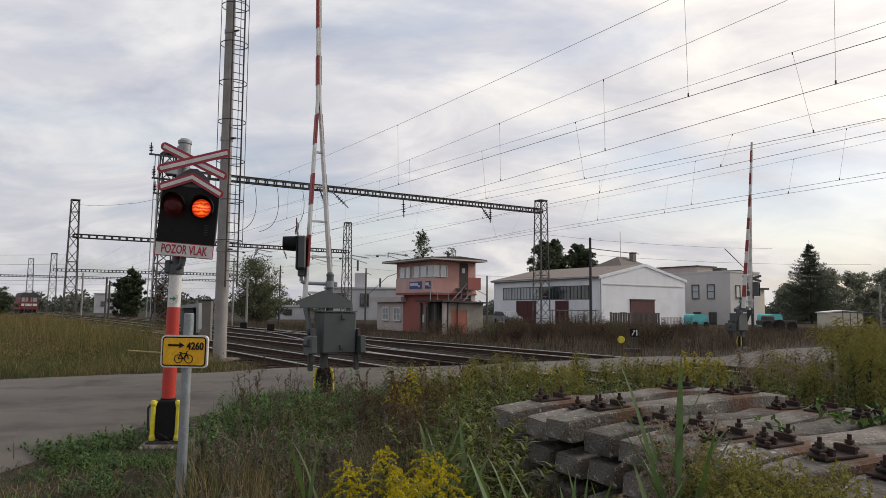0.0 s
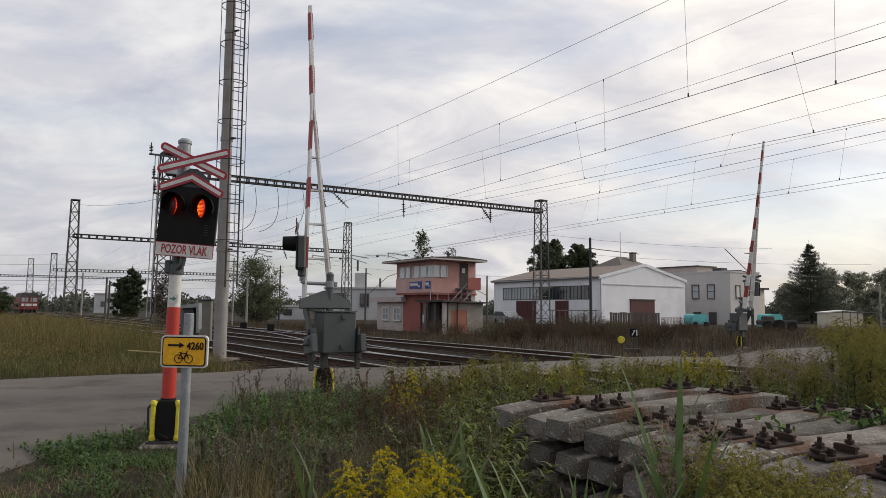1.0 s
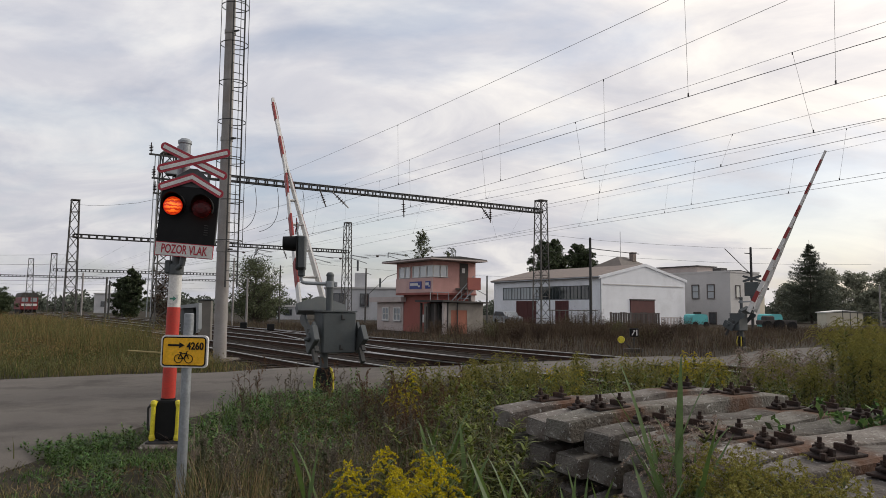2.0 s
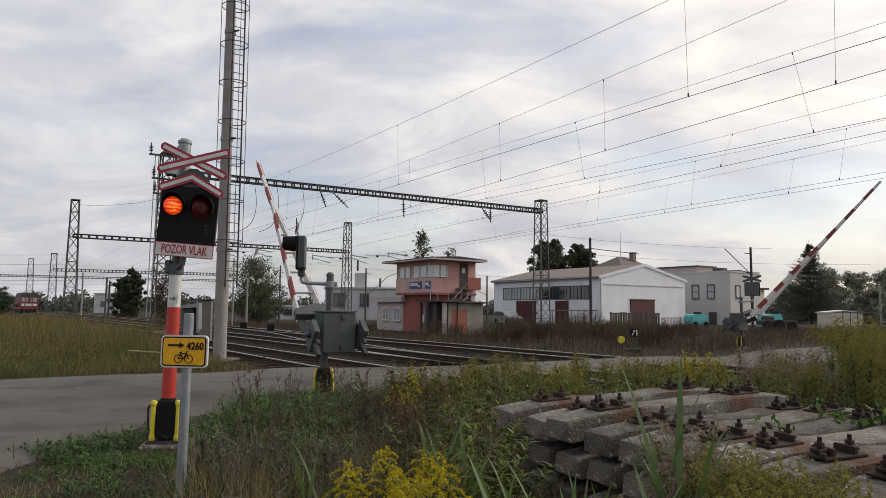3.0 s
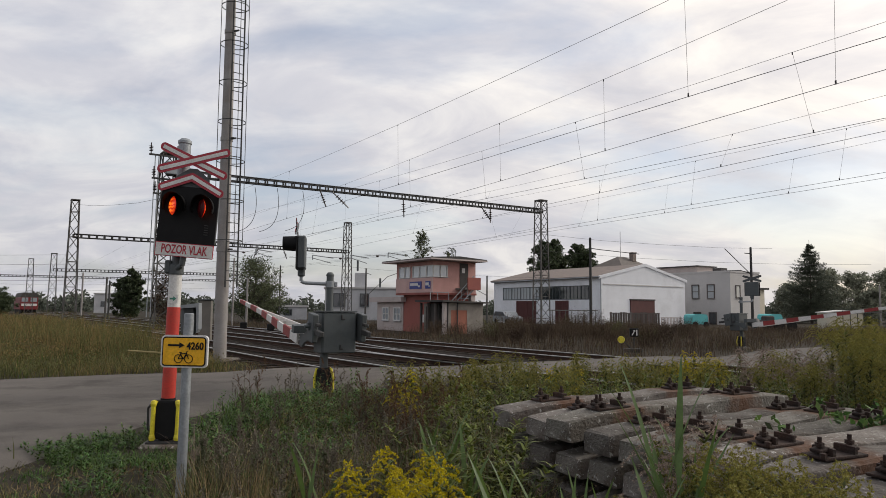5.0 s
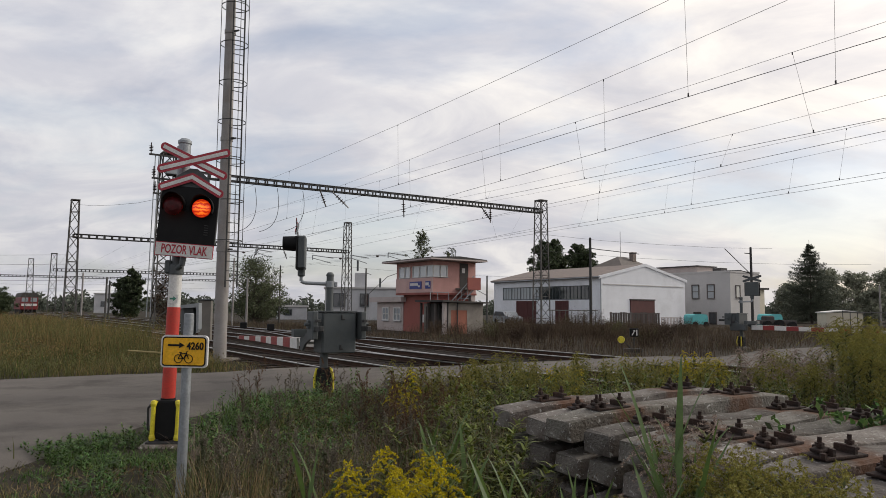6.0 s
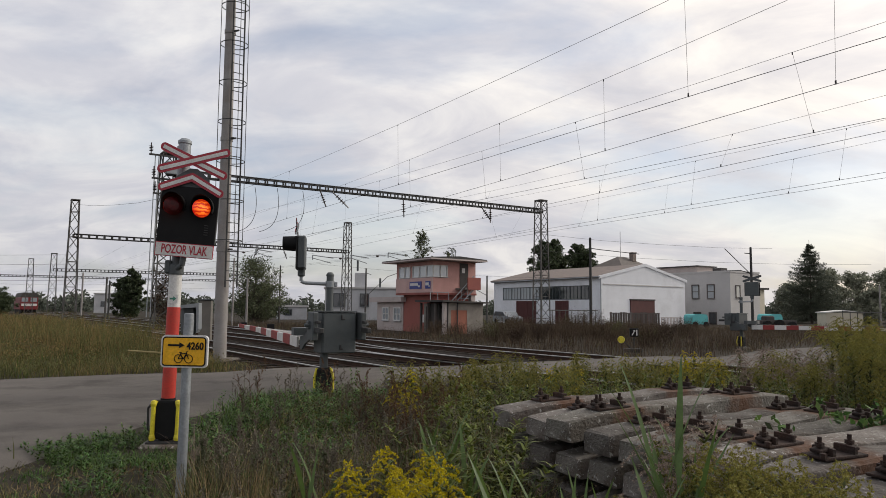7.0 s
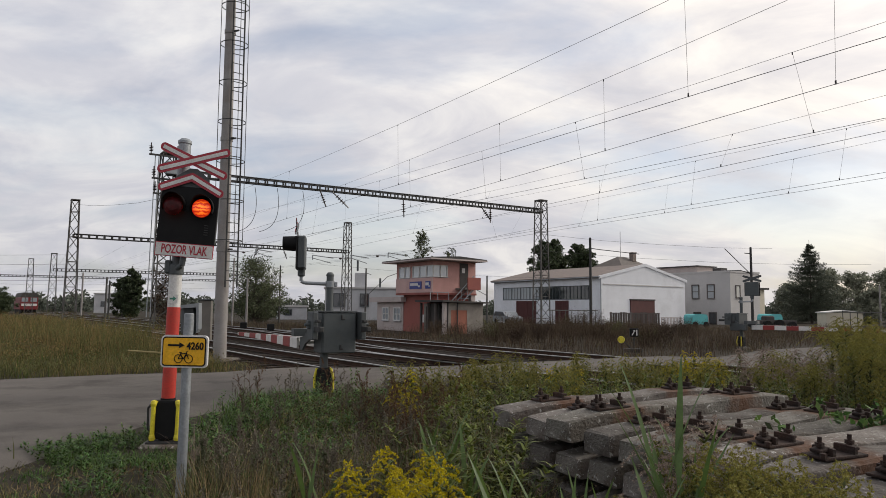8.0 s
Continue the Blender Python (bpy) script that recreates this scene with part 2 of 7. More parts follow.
def rusty_sleeper(m):
    """Rust washed off the fastenings lies beside both rail seats and down the flanks."""
    nt = m.node_tree
    N, L = nt.nodes.new, nt.links.new
    bsdf = nt.nodes["Principled BSDF"]
    col = bsdf.inputs["Base Color"].links[0].from_socket
    tc, sep = N("ShaderNodeTexCoord"), N("ShaderNodeSeparateXYZ")
    L(tc.outputs["Object"], sep.inputs[0])
    nz = N("ShaderNodeTexNoise")
    nz.inputs["Scale"].default_value, nz.inputs["Detail"].default_value = 9.0, 6.0
    L(tc.outputs["Object"], nz.inputs["Vector"])

    def op(kind, a, b):
        n = N("ShaderNodeMath")
        n.operation = kind
        for i, v in enumerate((a, b)):
            if isinstance(v, (int, float)):
                n.inputs[i].default_value = v
            else:
                L(v, n.inputs[i])
        return n.outputs[0]
    dist = op("ABSOLUTE", op("SUBTRACT", op("ABSOLUTE", op("SUBTRACT", sep.outputs[0], 1.25), 0), 0.62), 0)
    band = op("SUBTRACT", op("ADD", nz.outputs["Fac"], 0.12), op("MULTIPLY", dist, 2.1))
    rg = N("ShaderNodeMapRange")
    for i, q in zip((1, 2, 3, 4), (0.1, 0.5, 0.0, 0.85)):
        rg.inputs[i].default_value = q
    L(band, rg.inputs[0])
    mx = N("ShaderNodeMix")
    mx.data_type = "RGBA"
    L(rg.outputs[0], mx.inputs[0])
    L(col, mx.inputs[6])
    mx.inputs[7].default_value = (0.105, 0.050, 0.028, 1)
    L(mx.outputs[2], bsdf.inputs["Base Color"])
    return m


M["sleeper"] = rusty_sleeper(mat("stained_sleeper_concrete", (0.215, 0.198, 0.175), (0.115, 0.102, 0.088), 5.0, 0.9, bump=0.9, fine=46, rand=0.40, spec=0.2, spots=(0.48, 0.47, 0.44), stain=(0.075, 0.055, 0.042), stain_scale=3.0, stain_amt=0.85))


# ---- building helpers ----
ACROSS, ALONG = Vector((0.823, 0.568, 0)), Vector((-0.568, 0.823, 0))
YAW = math.degrees(math.atan2(0.568, 0.823))


def W(s, d, z=0.0):
    """A place s metres across the tracks and d metres along them."""
    return ACROSS * s + ALONG * d + Vector((0, 0, z))


def face(bm, vs):
    try:
        return bm.faces.new(vs)
    except ValueError:
        return None


def box(bm, c, size, rot=None, bev=0.0, taper=1.0):
    """A box, its upright edges chamfered by bev, its top scaled by taper."""
    hx, hy, hz = (v / 2 for v in size)
    b = min(bev, hx * 0.9, hy * 0.9)
    if b > 0:
        ring = [(hx - b, -hy), (hx, -hy + b), (hx, hy - b), (hx - b, hy), (-hx + b, hy), (-hx, hy - b), (-hx, -hy + b), (-hx + b, -hy)]
    else:
        ring = [(hx, -hy), (hx, hy), (-hx, hy), (-hx, -hy)]
    c = Vector(c)
    R = rot.to_3x3() if rot is not None else Matrix.Identity(3)
    levels = [(-hz, 1.0), (hz, taper)]
    if b > 0:
        bb = min(b, hz * 0.5)
        levels = [(-hz, 1 - bb / max(hx, hy)), (-hz + bb, 1.0), (hz - bb, taper), (hz, taper * (1 - bb / max(hx, hy)))]
    rows = [[bm.verts.new(c + R @ Vector((x * k, y * k, z))) for x, y in ring] for z, k in levels]
    n = len(ring)
    for a, d in zip(rows, rows[1:]):
        for i in range(n):
            face(bm, (a[i], a[(i + 1) % n], d[(i + 1) % n], d[i]))
    face(bm, list(reversed(rows[0])))
    face(bm, rows[-1])


def tube(bm, p, q, r0, r1=None, n=10, cap=True):
    p, q = Vector(p), Vector(q)
    r1 = r0 if r1 is None else r1
    R = (q - p).to_track_quat("Z", "Y").to_matrix()
    ring = [Vector((math.cos(2 * math.pi * i / n), math.sin(2 * math.pi * i / n), 0)) for i in range(n)]
    a = [bm.verts.new(p + R @ (v * r0)) for v in ring]
    b = [bm.verts.new(q + R @ (v * r1)) for v in ring]
    for i in range(n):
        f = face(bm, (a[i], a[(i + 1) % n], b[(i + 1) % n], b[i]))
        if f and n > 6:
            f.smooth = True
    if cap:
        face(bm, [bm.verts.new(v.co) for v in reversed(a)])
        face(bm, [bm.verts.new(v.co) for v in b])


def path_tube(bm, pts, r, n=6):
    """A bent rod through several places."""
    for a, b in zip(pts, pts[1:]):
        tube(bm, a, b, r, r, n)


def angle_bar(bm, p, q, w):
    tube(bm, p, q, w * 0.72, w * 0.72, 4)


def lathe(bm, prof, c=(0, 0, 0), n=16, rot=None):
    """Turn a profile of (radius, height) about the upright axis at c."""
    c = Vector(c)
    R = rot.to_3x3() if rot is not None else Matrix.Identity(3)
    # each step of the profile has its own rings, so that only the round way is smooth
    def ring(r, z):
        return [bm.verts.new(c + R @ Vector((r * math.cos(2 * math.pi * i / n), r * math.sin(2 * math.pi * i / n), z))) for i in range(n)]
    for p, q in zip(prof, prof[1:]):
        a, b = ring(*p), ring(*q)
        for i in range(n):
            f = face(bm, (a[i], a[(i + 1) % n], b[(i + 1) % n], b[i]))
            if f:
                f.smooth = True
    face(bm, list(reversed(ring(*prof[0]))))
    face(bm, ring(*prof[-1]))


def prism(bm, poly, y0, y1, m=None):
    """A polygon in x and z, drawn out from y0 to y1."""
    m = m or Matrix.Identity(4)
    a = [bm.verts.new(m @ Vector((x, y0, z))) for x, z in poly]
    b = [bm.verts.new(m @ Vector((x, y1, z))) for x, z in poly]
    n = len(poly)
    face(bm, a)
    face(bm, list(reversed(b)))
    for i in range(n):
        face(bm, (a[i], b[i], b[(i + 1) % n], a[(i + 1) % n]))


def part(name, bm, material, parent=None, label="", m=None):
    me = bpy.data.meshes.new(name)
    bmesh.ops.recalc_face_normals(bm, faces=bm.faces)
    bm.to_mesh(me)
    bm.free()
    me.materials.append(material)
    ob = new(name, me)
    if parent is not None:
        ob.parent = parent
    if m is not None:
        ob.matrix_basis = m
    if label:
        ob["label"] = label
    return ob


def B():
    return bmesh.new()


def thing(name, m, label, category, group="", kind=""):
    e = new(name)
    e.empty_display_size = 0.2
    e.matrix_basis = m
    return tagged(e, label, category, group, kind)


def letters(name, text, size, material, parent, m, depth=0.002, align="CENTER"):
    """Raised lettering in the built-in face, turned into a mesh."""
    cu = bpy.data.curves.new(name, "FONT")
    cu.body, cu.size, cu.extrude, cu.align_x, cu.align_y = text, size, depth, align, "CENTER"
    cu.resolution_u, cu.offset = 3, size * 0.018
    tmp = new(name + "_curve", cu)
    me = bpy.data.meshes.new_from_object(tmp.evaluated_get(bpy.context.evaluated_depsgraph_get()))
    bpy.data.objects.remove(tmp)
    bpy.data.curves.remove(cu)
    me.materials.clear()
    me.materials.append(material)
    ob = new(name, me)
    ob.parent = parent
    ob.matrix_basis = m
    return ob


def stuff_mesh(name, verts, faces, material, label, category, smooth=False, parent=None):
    me = bpy.data.meshes.new(name)
    me.from_pydata(verts.tolist() if hasattr(verts, "tolist") else verts, [], faces.tolist() if hasattr(faces, "tolist") else faces)
    me.materials.append(material)
    me.update()
    ob = new(name, me)
    if parent is not None:
        ob.parent = parent
    if label:
        tagged(ob, label, category, "", "stuff")
    return ob


# ---- ground, road, tracks ----
def road_height(s):
    """The road climbs to the rails and falls away again behind them."""
    a = min(max((s - 4.4) / 2.5, 0), 1)
    b = min(max((s - 17.0) / 4.5, 0), 1)
    return 0.025 + 0.195 * (a * a * (3 - 2 * a)) * (1 - b * b * (3 - 2 * b))


def far_edge(s):
    """The road is narrower over the tracks than beside them."""
    pts = [(-60, 17.6), (1, 17.6), (3.9, 17.45), (4.6, 17.0), (5.4, 16.4), (6.2, 15.6), (7.2, 14.7), (8.5, 14.1), (10.5, 13.8), (18, 13.8), (21, 14.2), (24, 15.0), (28, 16.2), (60, 16.8)]
    for (a, u), (b, v) in zip(pts, pts[1:]):
        if a <= s <= b:
            return u + (v - u) * (s - a) / (b - a)
    return 17.1


def build_ground():
    bm = B()
    xs = [-2500, -600, -200, -90] + [-60 + 2 * i for i in range(61)] + [90, 200, 600, 2500]
    ys = [-400, -60, -20] + [-8 + 1.0 * i for i in range(50)] + [46, 52, 60, 70, 90, 120, 200, 500, 1200, 3000]
    grid = []
    for y in ys:
        row = []
        for x in xs:
            z = 0.0
            if abs(x) < 70 and -10 < y < 60:
                z = 0.03 * noise.noise((x * 0.4, y * 0.4, 0)) - 0.03
            row.append(bm.verts.new((x, y, z)))
        grid.append(row)
    for a, b in zip(grid, grid[1:]):
        for i in range(len(xs) - 1):
            face(bm, (a[i], a[i + 1], b[i + 1], b[i])).smooth = True
    g = part("ground", bm, M["ground"])
    tagged(g, "dry brown soil with sparse weeds round the crossing", "ground", "", "structure")

    bm = B()
    near = [(-60, 2.0), (-20, 5.5), (-6, 7.4), (0.3, 8.1), (0.9, 8.9), (2.1, 10.4), (4.4, 11.7), (6, 11.95), (9, 12.0), (24, 12.0), (60, 12.0)]

    def near_edge(s):
        for (a, u), (b, v) in zip(near, near[1:]):
            if a <= s <= b:
                return u + (v - u) * (s - a) / (b - a)
        return 12.0
    ss = [-60, -45, -30, -20, -14, -10, -7] + [-5 + 0.35 * i for i in range(90)] + [29, 34, 45, 60]
    rows = []
    for s in ss:
        wob = 0.12 * noise.noise((s * 1.1, 3.0, 0)) + 0.05 * noise.noise((s * 4, 1, 0))
        n0, f0 = near_edge(s) + wob, far_edge(s) + 0.12 * noise.noise((s * 0.9, 9, 0))
        h = road_height(s)
        row = [bm.verts.new(W(s, n0 - 0.5, -0.12))]
        for k in range(8):
            d = n0 + (f0 - n0) * k / 7
            row.append(bm.verts.new(W(s, d, h + 0.012 * noise.noise((s * 0.6, d * 0.6, 5)) + 0.03 * math.sin(math.pi * k / 7))))
        row.append(bm.verts.new(W(s, f0 + 0.5, -0.12)))
        rows.append(row)
    for a, b in zip(rows, rows[1:]):
        for i in range(len(a) - 1):
            face(bm, (a[i], b[i], b[i + 1], a[i + 1])).smooth = True
    tagged(part("road", bm, M["asphalt"]), "worn grey asphalt road over the level crossing", "road", "", "structure")

    bm = B()
    rows = []
    for i in range(60):
        d = -60 + i * 4.0
        rows.append([bm.verts.new(W(s, d, z + 0.02 * noise.noise((s, d, 2)))) for s, z in ((5.2, -0.1), (6.2, 0.03), (8, 0.04), (10, 0.04), (12, 0.04), (14, 0.04), (17, 0.04), (18.2, -0.1))])
    for a, b in zip(rows, rows[1:]):
        for i in range(7):
            face(bm, (a[i], a[i + 1], b[i + 1], b[i]))
    tagged(part("track_bed", bm, M["ballast"]), "dark oil-stained gravel bed under the tracks", "ballast", "", "structure")


build_ground()


def bend(s0, s1, d0, d1):
    """A track that shifts across from s0 to s1 between d0 and d1."""
    def at(d):
        t = min(max((d - d0) / (d1 - d0), 0), 1)
        return s0 + (s1 - s0) * t * t * (3 - 2 * t)
    return at


TRACKS = [("first", bend(7.7, 7.7, 0, 1), -55, 58), ("second", bend(11.3, 11.3, 0, 1), -55, 175), ("third", bend(15.65, 15.65, 0, 1), -55, 175),
          ("link", bend(11.3, 15.4, 16, 44), 13, 46)]


def build_tracks():
    prof = [(-0.065, 0), (0.065, 0), (0.065, 0.012), (0.012, 0.03), (0.012, 0.115), (0.036, 0.125), (0.036, 0.147), (-0.036, 0.147), (-0.036, 0.125), (-0.012, 0.115), (-0.012, 0.03), (-0.065, 0.012)]
    for nm, at, d0, d1 in TRACKS:
        tr = thing("railway_track", pose(0, 0, 0), "rusty running rails on dark timber sleepers", "railway track", "tracks of the station throat", "structure")
        for side in (-0.75, 0.75):
            for name, pr, ma in (("rail", prof[:6] + [(-0.036, 0.125)] + prof[9:], M["rail_web"]), ("rail_head", [(-0.034, 0.125), (0.034, 0.125), (0.036, 0.145), (0.028, 0.152), (-0.028, 0.152), (-0.036, 0.145)], M["rail"])):
                bm = B()
                rows = []
                n = int((d1 - d0) / 3) + 1
                for i in range(n + 1):
                    d = d0 + (d1 - d0) * i / n
                    rows.append([bm.verts.new(W(at(d) + side + x, d, 0.065 + z)) for x, z in pr])
                k = len(pr)
                for a, b in zip(rows, rows[1:]):
                    for i in range(k):
                        face(bm, (a[i], a[(i + 1) % k], b[(i + 1) % k], b[i]))
                part(name, bm, ma, tr, "polished rail head" if name == "rail_head" else "")
        # timber sleepers, one shared mesh
        bm = B()
        box(bm, (0, 0, 0), (2.5, 0.25, 0.14), None, 0.02)
        first = None
        d = max(d0, far_edge(at(14.0)) + 0.3)
        while d < min(d1, 62):
            m = Matrix.Translation(W(at(d), d, 0.0)) @ pose(0, 0, 0, 0, 0, YAW + random.uniform(-0.8, 0.8))
            if first is None:
                first = part("sleeper", bm, M["timber"], tr, "", m)
            else:
                o = new("sleeper", first.data)
                o.parent, o.matrix_basis = tr, m
            d += 0.66 * random.uniform(0.97, 1.03)
        if first is None:
            bm.free()


build_tracks()


# ---- the flashing warning signal ----
def striped_bar(bm_red, bm_white, p, q, w, y):
    """A crimson board with a white stripe, from p to q in x and z."""
    p, q = Vector((p[0], 0, p[1])), Vector((q[0], 0, q[1]))
    ang = math.atan2(q.z - p.z, q.x - p.x)
    rot = Matrix.Rotation(-ang, 4, "Y")
    c = (p + q) / 2
    ln = (q - p).length
    box(bm_red, (c.x, y, c.z), (ln, 0.006, w), rot, 0.0)
    for e in (p, q):
        lathe(bm_red, [(w / 2, -0.0029), (w / 2, 0.0029)], (e.x, y, e.z), 16, Matrix.Rotation(radians(90), 4, "X"))
    box(bm_white, (c.x, y - 0.005, c.z), (ln + w * 0.3, 0.004, w * 0.42), rot, 0.0)


def warning_signal():
    s = thing("warning_signal", pose(-3.25, 8.21, 0, 0, 1.0, 9), "warning signal with red flashing lamps on a red-and-white post", "crossing signal")
    bm = B()
    box(bm, (0.02, 0, 0.03), (0.42, 0.34, 0.03), None, 0.01)
    for x in (-0.15, 0.19):
        for y in (-0.12, 0.12):
            tube(bm, (x, y, 0.04), (x, y, 0.085), 0.014, n=6)
    part("base_plate", bm, M["mast_dark"], s, "rusty steel base plate with bolts")
    bm = B()
    box(bm, (0.02, 0, -0.05), (0.55, 0.5, 0.14), None, 0.03)
    part("foundation", bm, M["concrete"], s, "crumbling concrete foundation")
    bands = [(0.04, 0.53, 0.085, "black"), (0.53, 0.90, 0.078, "red"), (0.90, 1.27, 0.076, "white"), (1.27, 1.60, 0.076, "red"), (1.60, 1.99, 0.074, "white")]
    for z0, z1, r, c in bands:
        bm = B()
        lathe(bm, [(r, z0), (r, z1 - 0.004), (r - 0.004, z1)], n=20)
        part("post_band", bm, M[c], s, c + " painted post section")
    # bumper frame round the foot
    for x in (-0.125, 0.15):
        bm = B()
        path_tube(bm, [(x * 0.9, -0.12, 0.07), (x, -0.14, 0.11), (x, -0.14, 0.46), (x * 0.85, -0.12, 0.51)], 0.026, 10)
        for z in (0.09, 0.48):
            lathe(bm, [(0.001, -0.04), (0.03, -0.03), (0.036, 0), (0.03, 0.03), (0.001, 0.04)], (x, -0.14, z), 10)
        part("guard_bar", bm, M["yellow"], s, "yellow guard bar round the foot")
    bm = B()
    box(bm, (0.01, -0.07, 0.29), (0.30, 0.10, 0.44), None, 0.02)
    part("foot_guard", bm, M["black"], s, "black foot guard")
    bm = B()
    path_tube(bm, [(-0.09, 0.05, 0.08), (-0.22, 0.05, 0.16), (-0.23, 0.05, 0.40), (-0.18, 0.04, 0.47), (-0.09, 0.03, 0.47)], 0.014, 8)
    part("cable_conduit", bm, M["mast_dark"], s)
    bm = B()
    tube(bm, (-0.07, 0.02, 1.05), (-0.50, 0.05, 1.07), 0.012, n=8)
    part("side_rod", bm, mat("dull_yellow_rod", (0.32, 0.26, 0.10), (0.25, 0.20, 0.08), 8.0, 0.6), s, "thin yellowish side rod")
    bm = B()
    box(bm, (0.0, -0.077, 1.70), (0.11, 0.006, 0.10), None, 0.0)
    tag = part("arrow_tag", bm, M["white"], s, "small tag with a green arrow")
    bm = B()
    prism(bm, [(-0.035, 1.69), (0.005, 1.69), (0.005, 1.67), (0.04, 1.70), (0.005, 1.73), (0.005, 1.71), (-0.035, 1.71)], -0.083, -0.079)
    part("arrow", bm, M["g_tag"], tag)
    # elbow bracket and upper tube
    bm = B()
    lathe(bm, [(0.085, 1.99), (0.088, 2.0), (0.088, 2.10), (0.07, 2.12)], n=16)
    box(bm, (-0.09, 0, 2.08), (0.07, 0.12, 0.16), None, 0.015)
    path_tube(bm, [(0.0, 0, 2.1), (0.02, 0, 2.25)], 0.06, 12)
    path_tube(bm, [(0.02, -0.06, 2.06), (0.08, -0.09, 2.10), (0.10, -0.10, 2.22)], 0.035, 8)
    part("bracket", bm, M["grey_paint"], s, "grey cast bracket")
    bm = B()
    lathe(bm, [(0.074, 2.1), (0.074, 3.60), (0.082, 3.61), (0.082, 3.64), (0.05, 3.67), (0.005, 3.68)], (0.0, 0.06, 0), 18)
    part("upper_tube", bm, M["galv"], s, "grey tube with a domed cap")
    cx, fy = 0.135, -0.13
    bm = B()
    box(bm, (cx, fy + 0.10, 2.70), (0.70, 0.14, 0.66), None, 0.02)
    part("lamp_housing", bm, M["grey_paint"], s, "grey lamp housing")
    bm = B()
    box(bm, (cx, fy, 2.70), (0.735, 0.03, 0.68), None, 0.006)
    part("backing_board", bm, M["black"], s, "matt black backing board")
    bm = B()
    for i in range(5):
        box(bm, (cx + 0.245, fy - 0.019, 2.48 + i * 0.028), (0.05, 0.008, 0.008))
    part("vent_slits", bm, M["mast_dark"], s)
    # text plate
    bm = B()
    box(bm, (cx, fy - 0.012, 2.275), (0.735, 0.016, 0.165), None, 0.004)
    plate = part("text_plate", bm, M["crimson"], s, "white plate with dark red words and border")
    bm = B()
    box(bm, (cx, fy - 0.022, 2.275), (0.715, 0.006, 0.148), None, 0.002)
    part("plate_face", bm, M["white"], plate)
    letters("plate_text", "POZOR VLAK", 0.125, M["crimson"], plate, pose(cx, fy - 0.027, 2.275, 90, 0, 0) @ Matrix.Diagonal((0.76, 1.18, 1, 1)))
    # crossed boards
    r, w = B(), B()
    y = fy - 0.03
    striped_bar(r, w, (cx - 0.39, 3.495), (cx + 0.39, 3.215), 0.105, y)
    part("cross_board", r, M["crimson"], s, "crimson board with a white stripe")
    part("cross_stripe", w, M["white"], s, "white stripe")
    r, w = B(), B()
    striped_bar(r, w, (cx - 0.40, 3.225), (cx + 0.40, 3.495), 0.105, y - 0.012)
    part("cross_board", r, M["crimson"], s, "crimson board with a white stripe")
    part("cross_stripe", w, M["white"], s, "white stripe")
    r, w = B(), B()
    striped_bar(r, w, (cx - 0.37, 3.01), (cx, 3.16), 0.10, y)
    striped_bar(r, w, (cx, 3.16), (cx + 0.37, 2.99), 0.10, y - 0.001)
    part("chevron_board", r, M["crimson"], s, "crimson half-cross board with a white stripe")
    part("cross_stripe", w, M["white"], s, "white stripe")
    bm = B()
    prism(bm, [(cx - 0.21, 3.0), (cx + 0.21, 3.0), (cx + 0.21, 3.16), (cx + 0.05, 3.27), (cx - 0.05, 3.27), (cx - 0.21, 3.16)], fy + 0.01, fy + 0.06)
    part("mounting_plate", bm, M["grey_paint"], s, "grey mounting plate")
    # lamps: a lens that turns in its ring, one face lit and one unlit
    lenses = []
    for x in (cx - 0.185, cx + 0.175):
        bm = B()
        n = 20
        pr = []
        for i in range(n + 1):
            a = radians(-25 + 230 * i / n)
            pr.append((math.cos(a), math.sin(a)))
        inner = [[bm.verts.new((x + c * 0.135, fy - 0.016 - dy, 2.80 + sn * 0.135)) for c, sn in pr] for dy in (0.0, 0.10)]
        inner.append([bm.verts.new((x + c * 0.135, fy - 0.10 - 0.12 * max(0, sn), 2.80 + sn * 0.135)) for c, sn in pr])
        outer = [[bm.verts.new((x + c * 0.145, fy - 0.016 - dy, 2.80 + sn * 0.145)) for c, sn in pr] for dy in (0.0, 0.10)]
        outer.append([bm.verts.new((x + c * 0.145, fy - 0.10 - 0.12 * max(0, sn), 2.80 + sn * 0.145)) for c, sn in pr])
        for rows in (inner, outer):
            for a, b in zip(rows, rows[1:]):
                for i in range(n):
                    face(bm, (a[i], a[i + 1], b[i + 1], b[i]))
        for i in range(n):
            face(bm, (inner[-1][i], inner[-1][i + 1], outer[-1][i + 1], outer[-1][i]))
        part("lamp_hood", bm, M["black"], s, "black sun hood")
        bm = B()
        lathe(bm, [(0.110, 0), (0.098, -0.012), (0.06, -0.03), (0.001, -0.036)], (0, 0, 0), 24, Matrix.Rotation(radians(-90), 4, "X"))
        lens = part("lens", bm, M["lamp_on"], s, "red lamp lens")
        bm = B()
        lathe(bm, [(0.110, 0.002), (0.098, 0.012), (0.06, 0.03), (0.001, 0.036)], (0, 0, 0), 24, Matrix.Rotation(radians(-90), 4, "X"))
        part("unlit_lens", bm, M["lamp_off"], lens, "dark red unlit lens")
        lenses.append((lens, pose(x, fy - 0.10, 2.785)))
    # the whole head sits askew on its post
    mid = Vector((cx + 0.015, 0, 3.04))
    skew = Matrix.Translation(mid) @ Matrix.Rotation(radians(3.0), 4, "Y") @ Matrix.Diagonal((0.905, 1, 1, 1)) @ Matrix.Translation(-Vector((cx, 0, 3.04)))
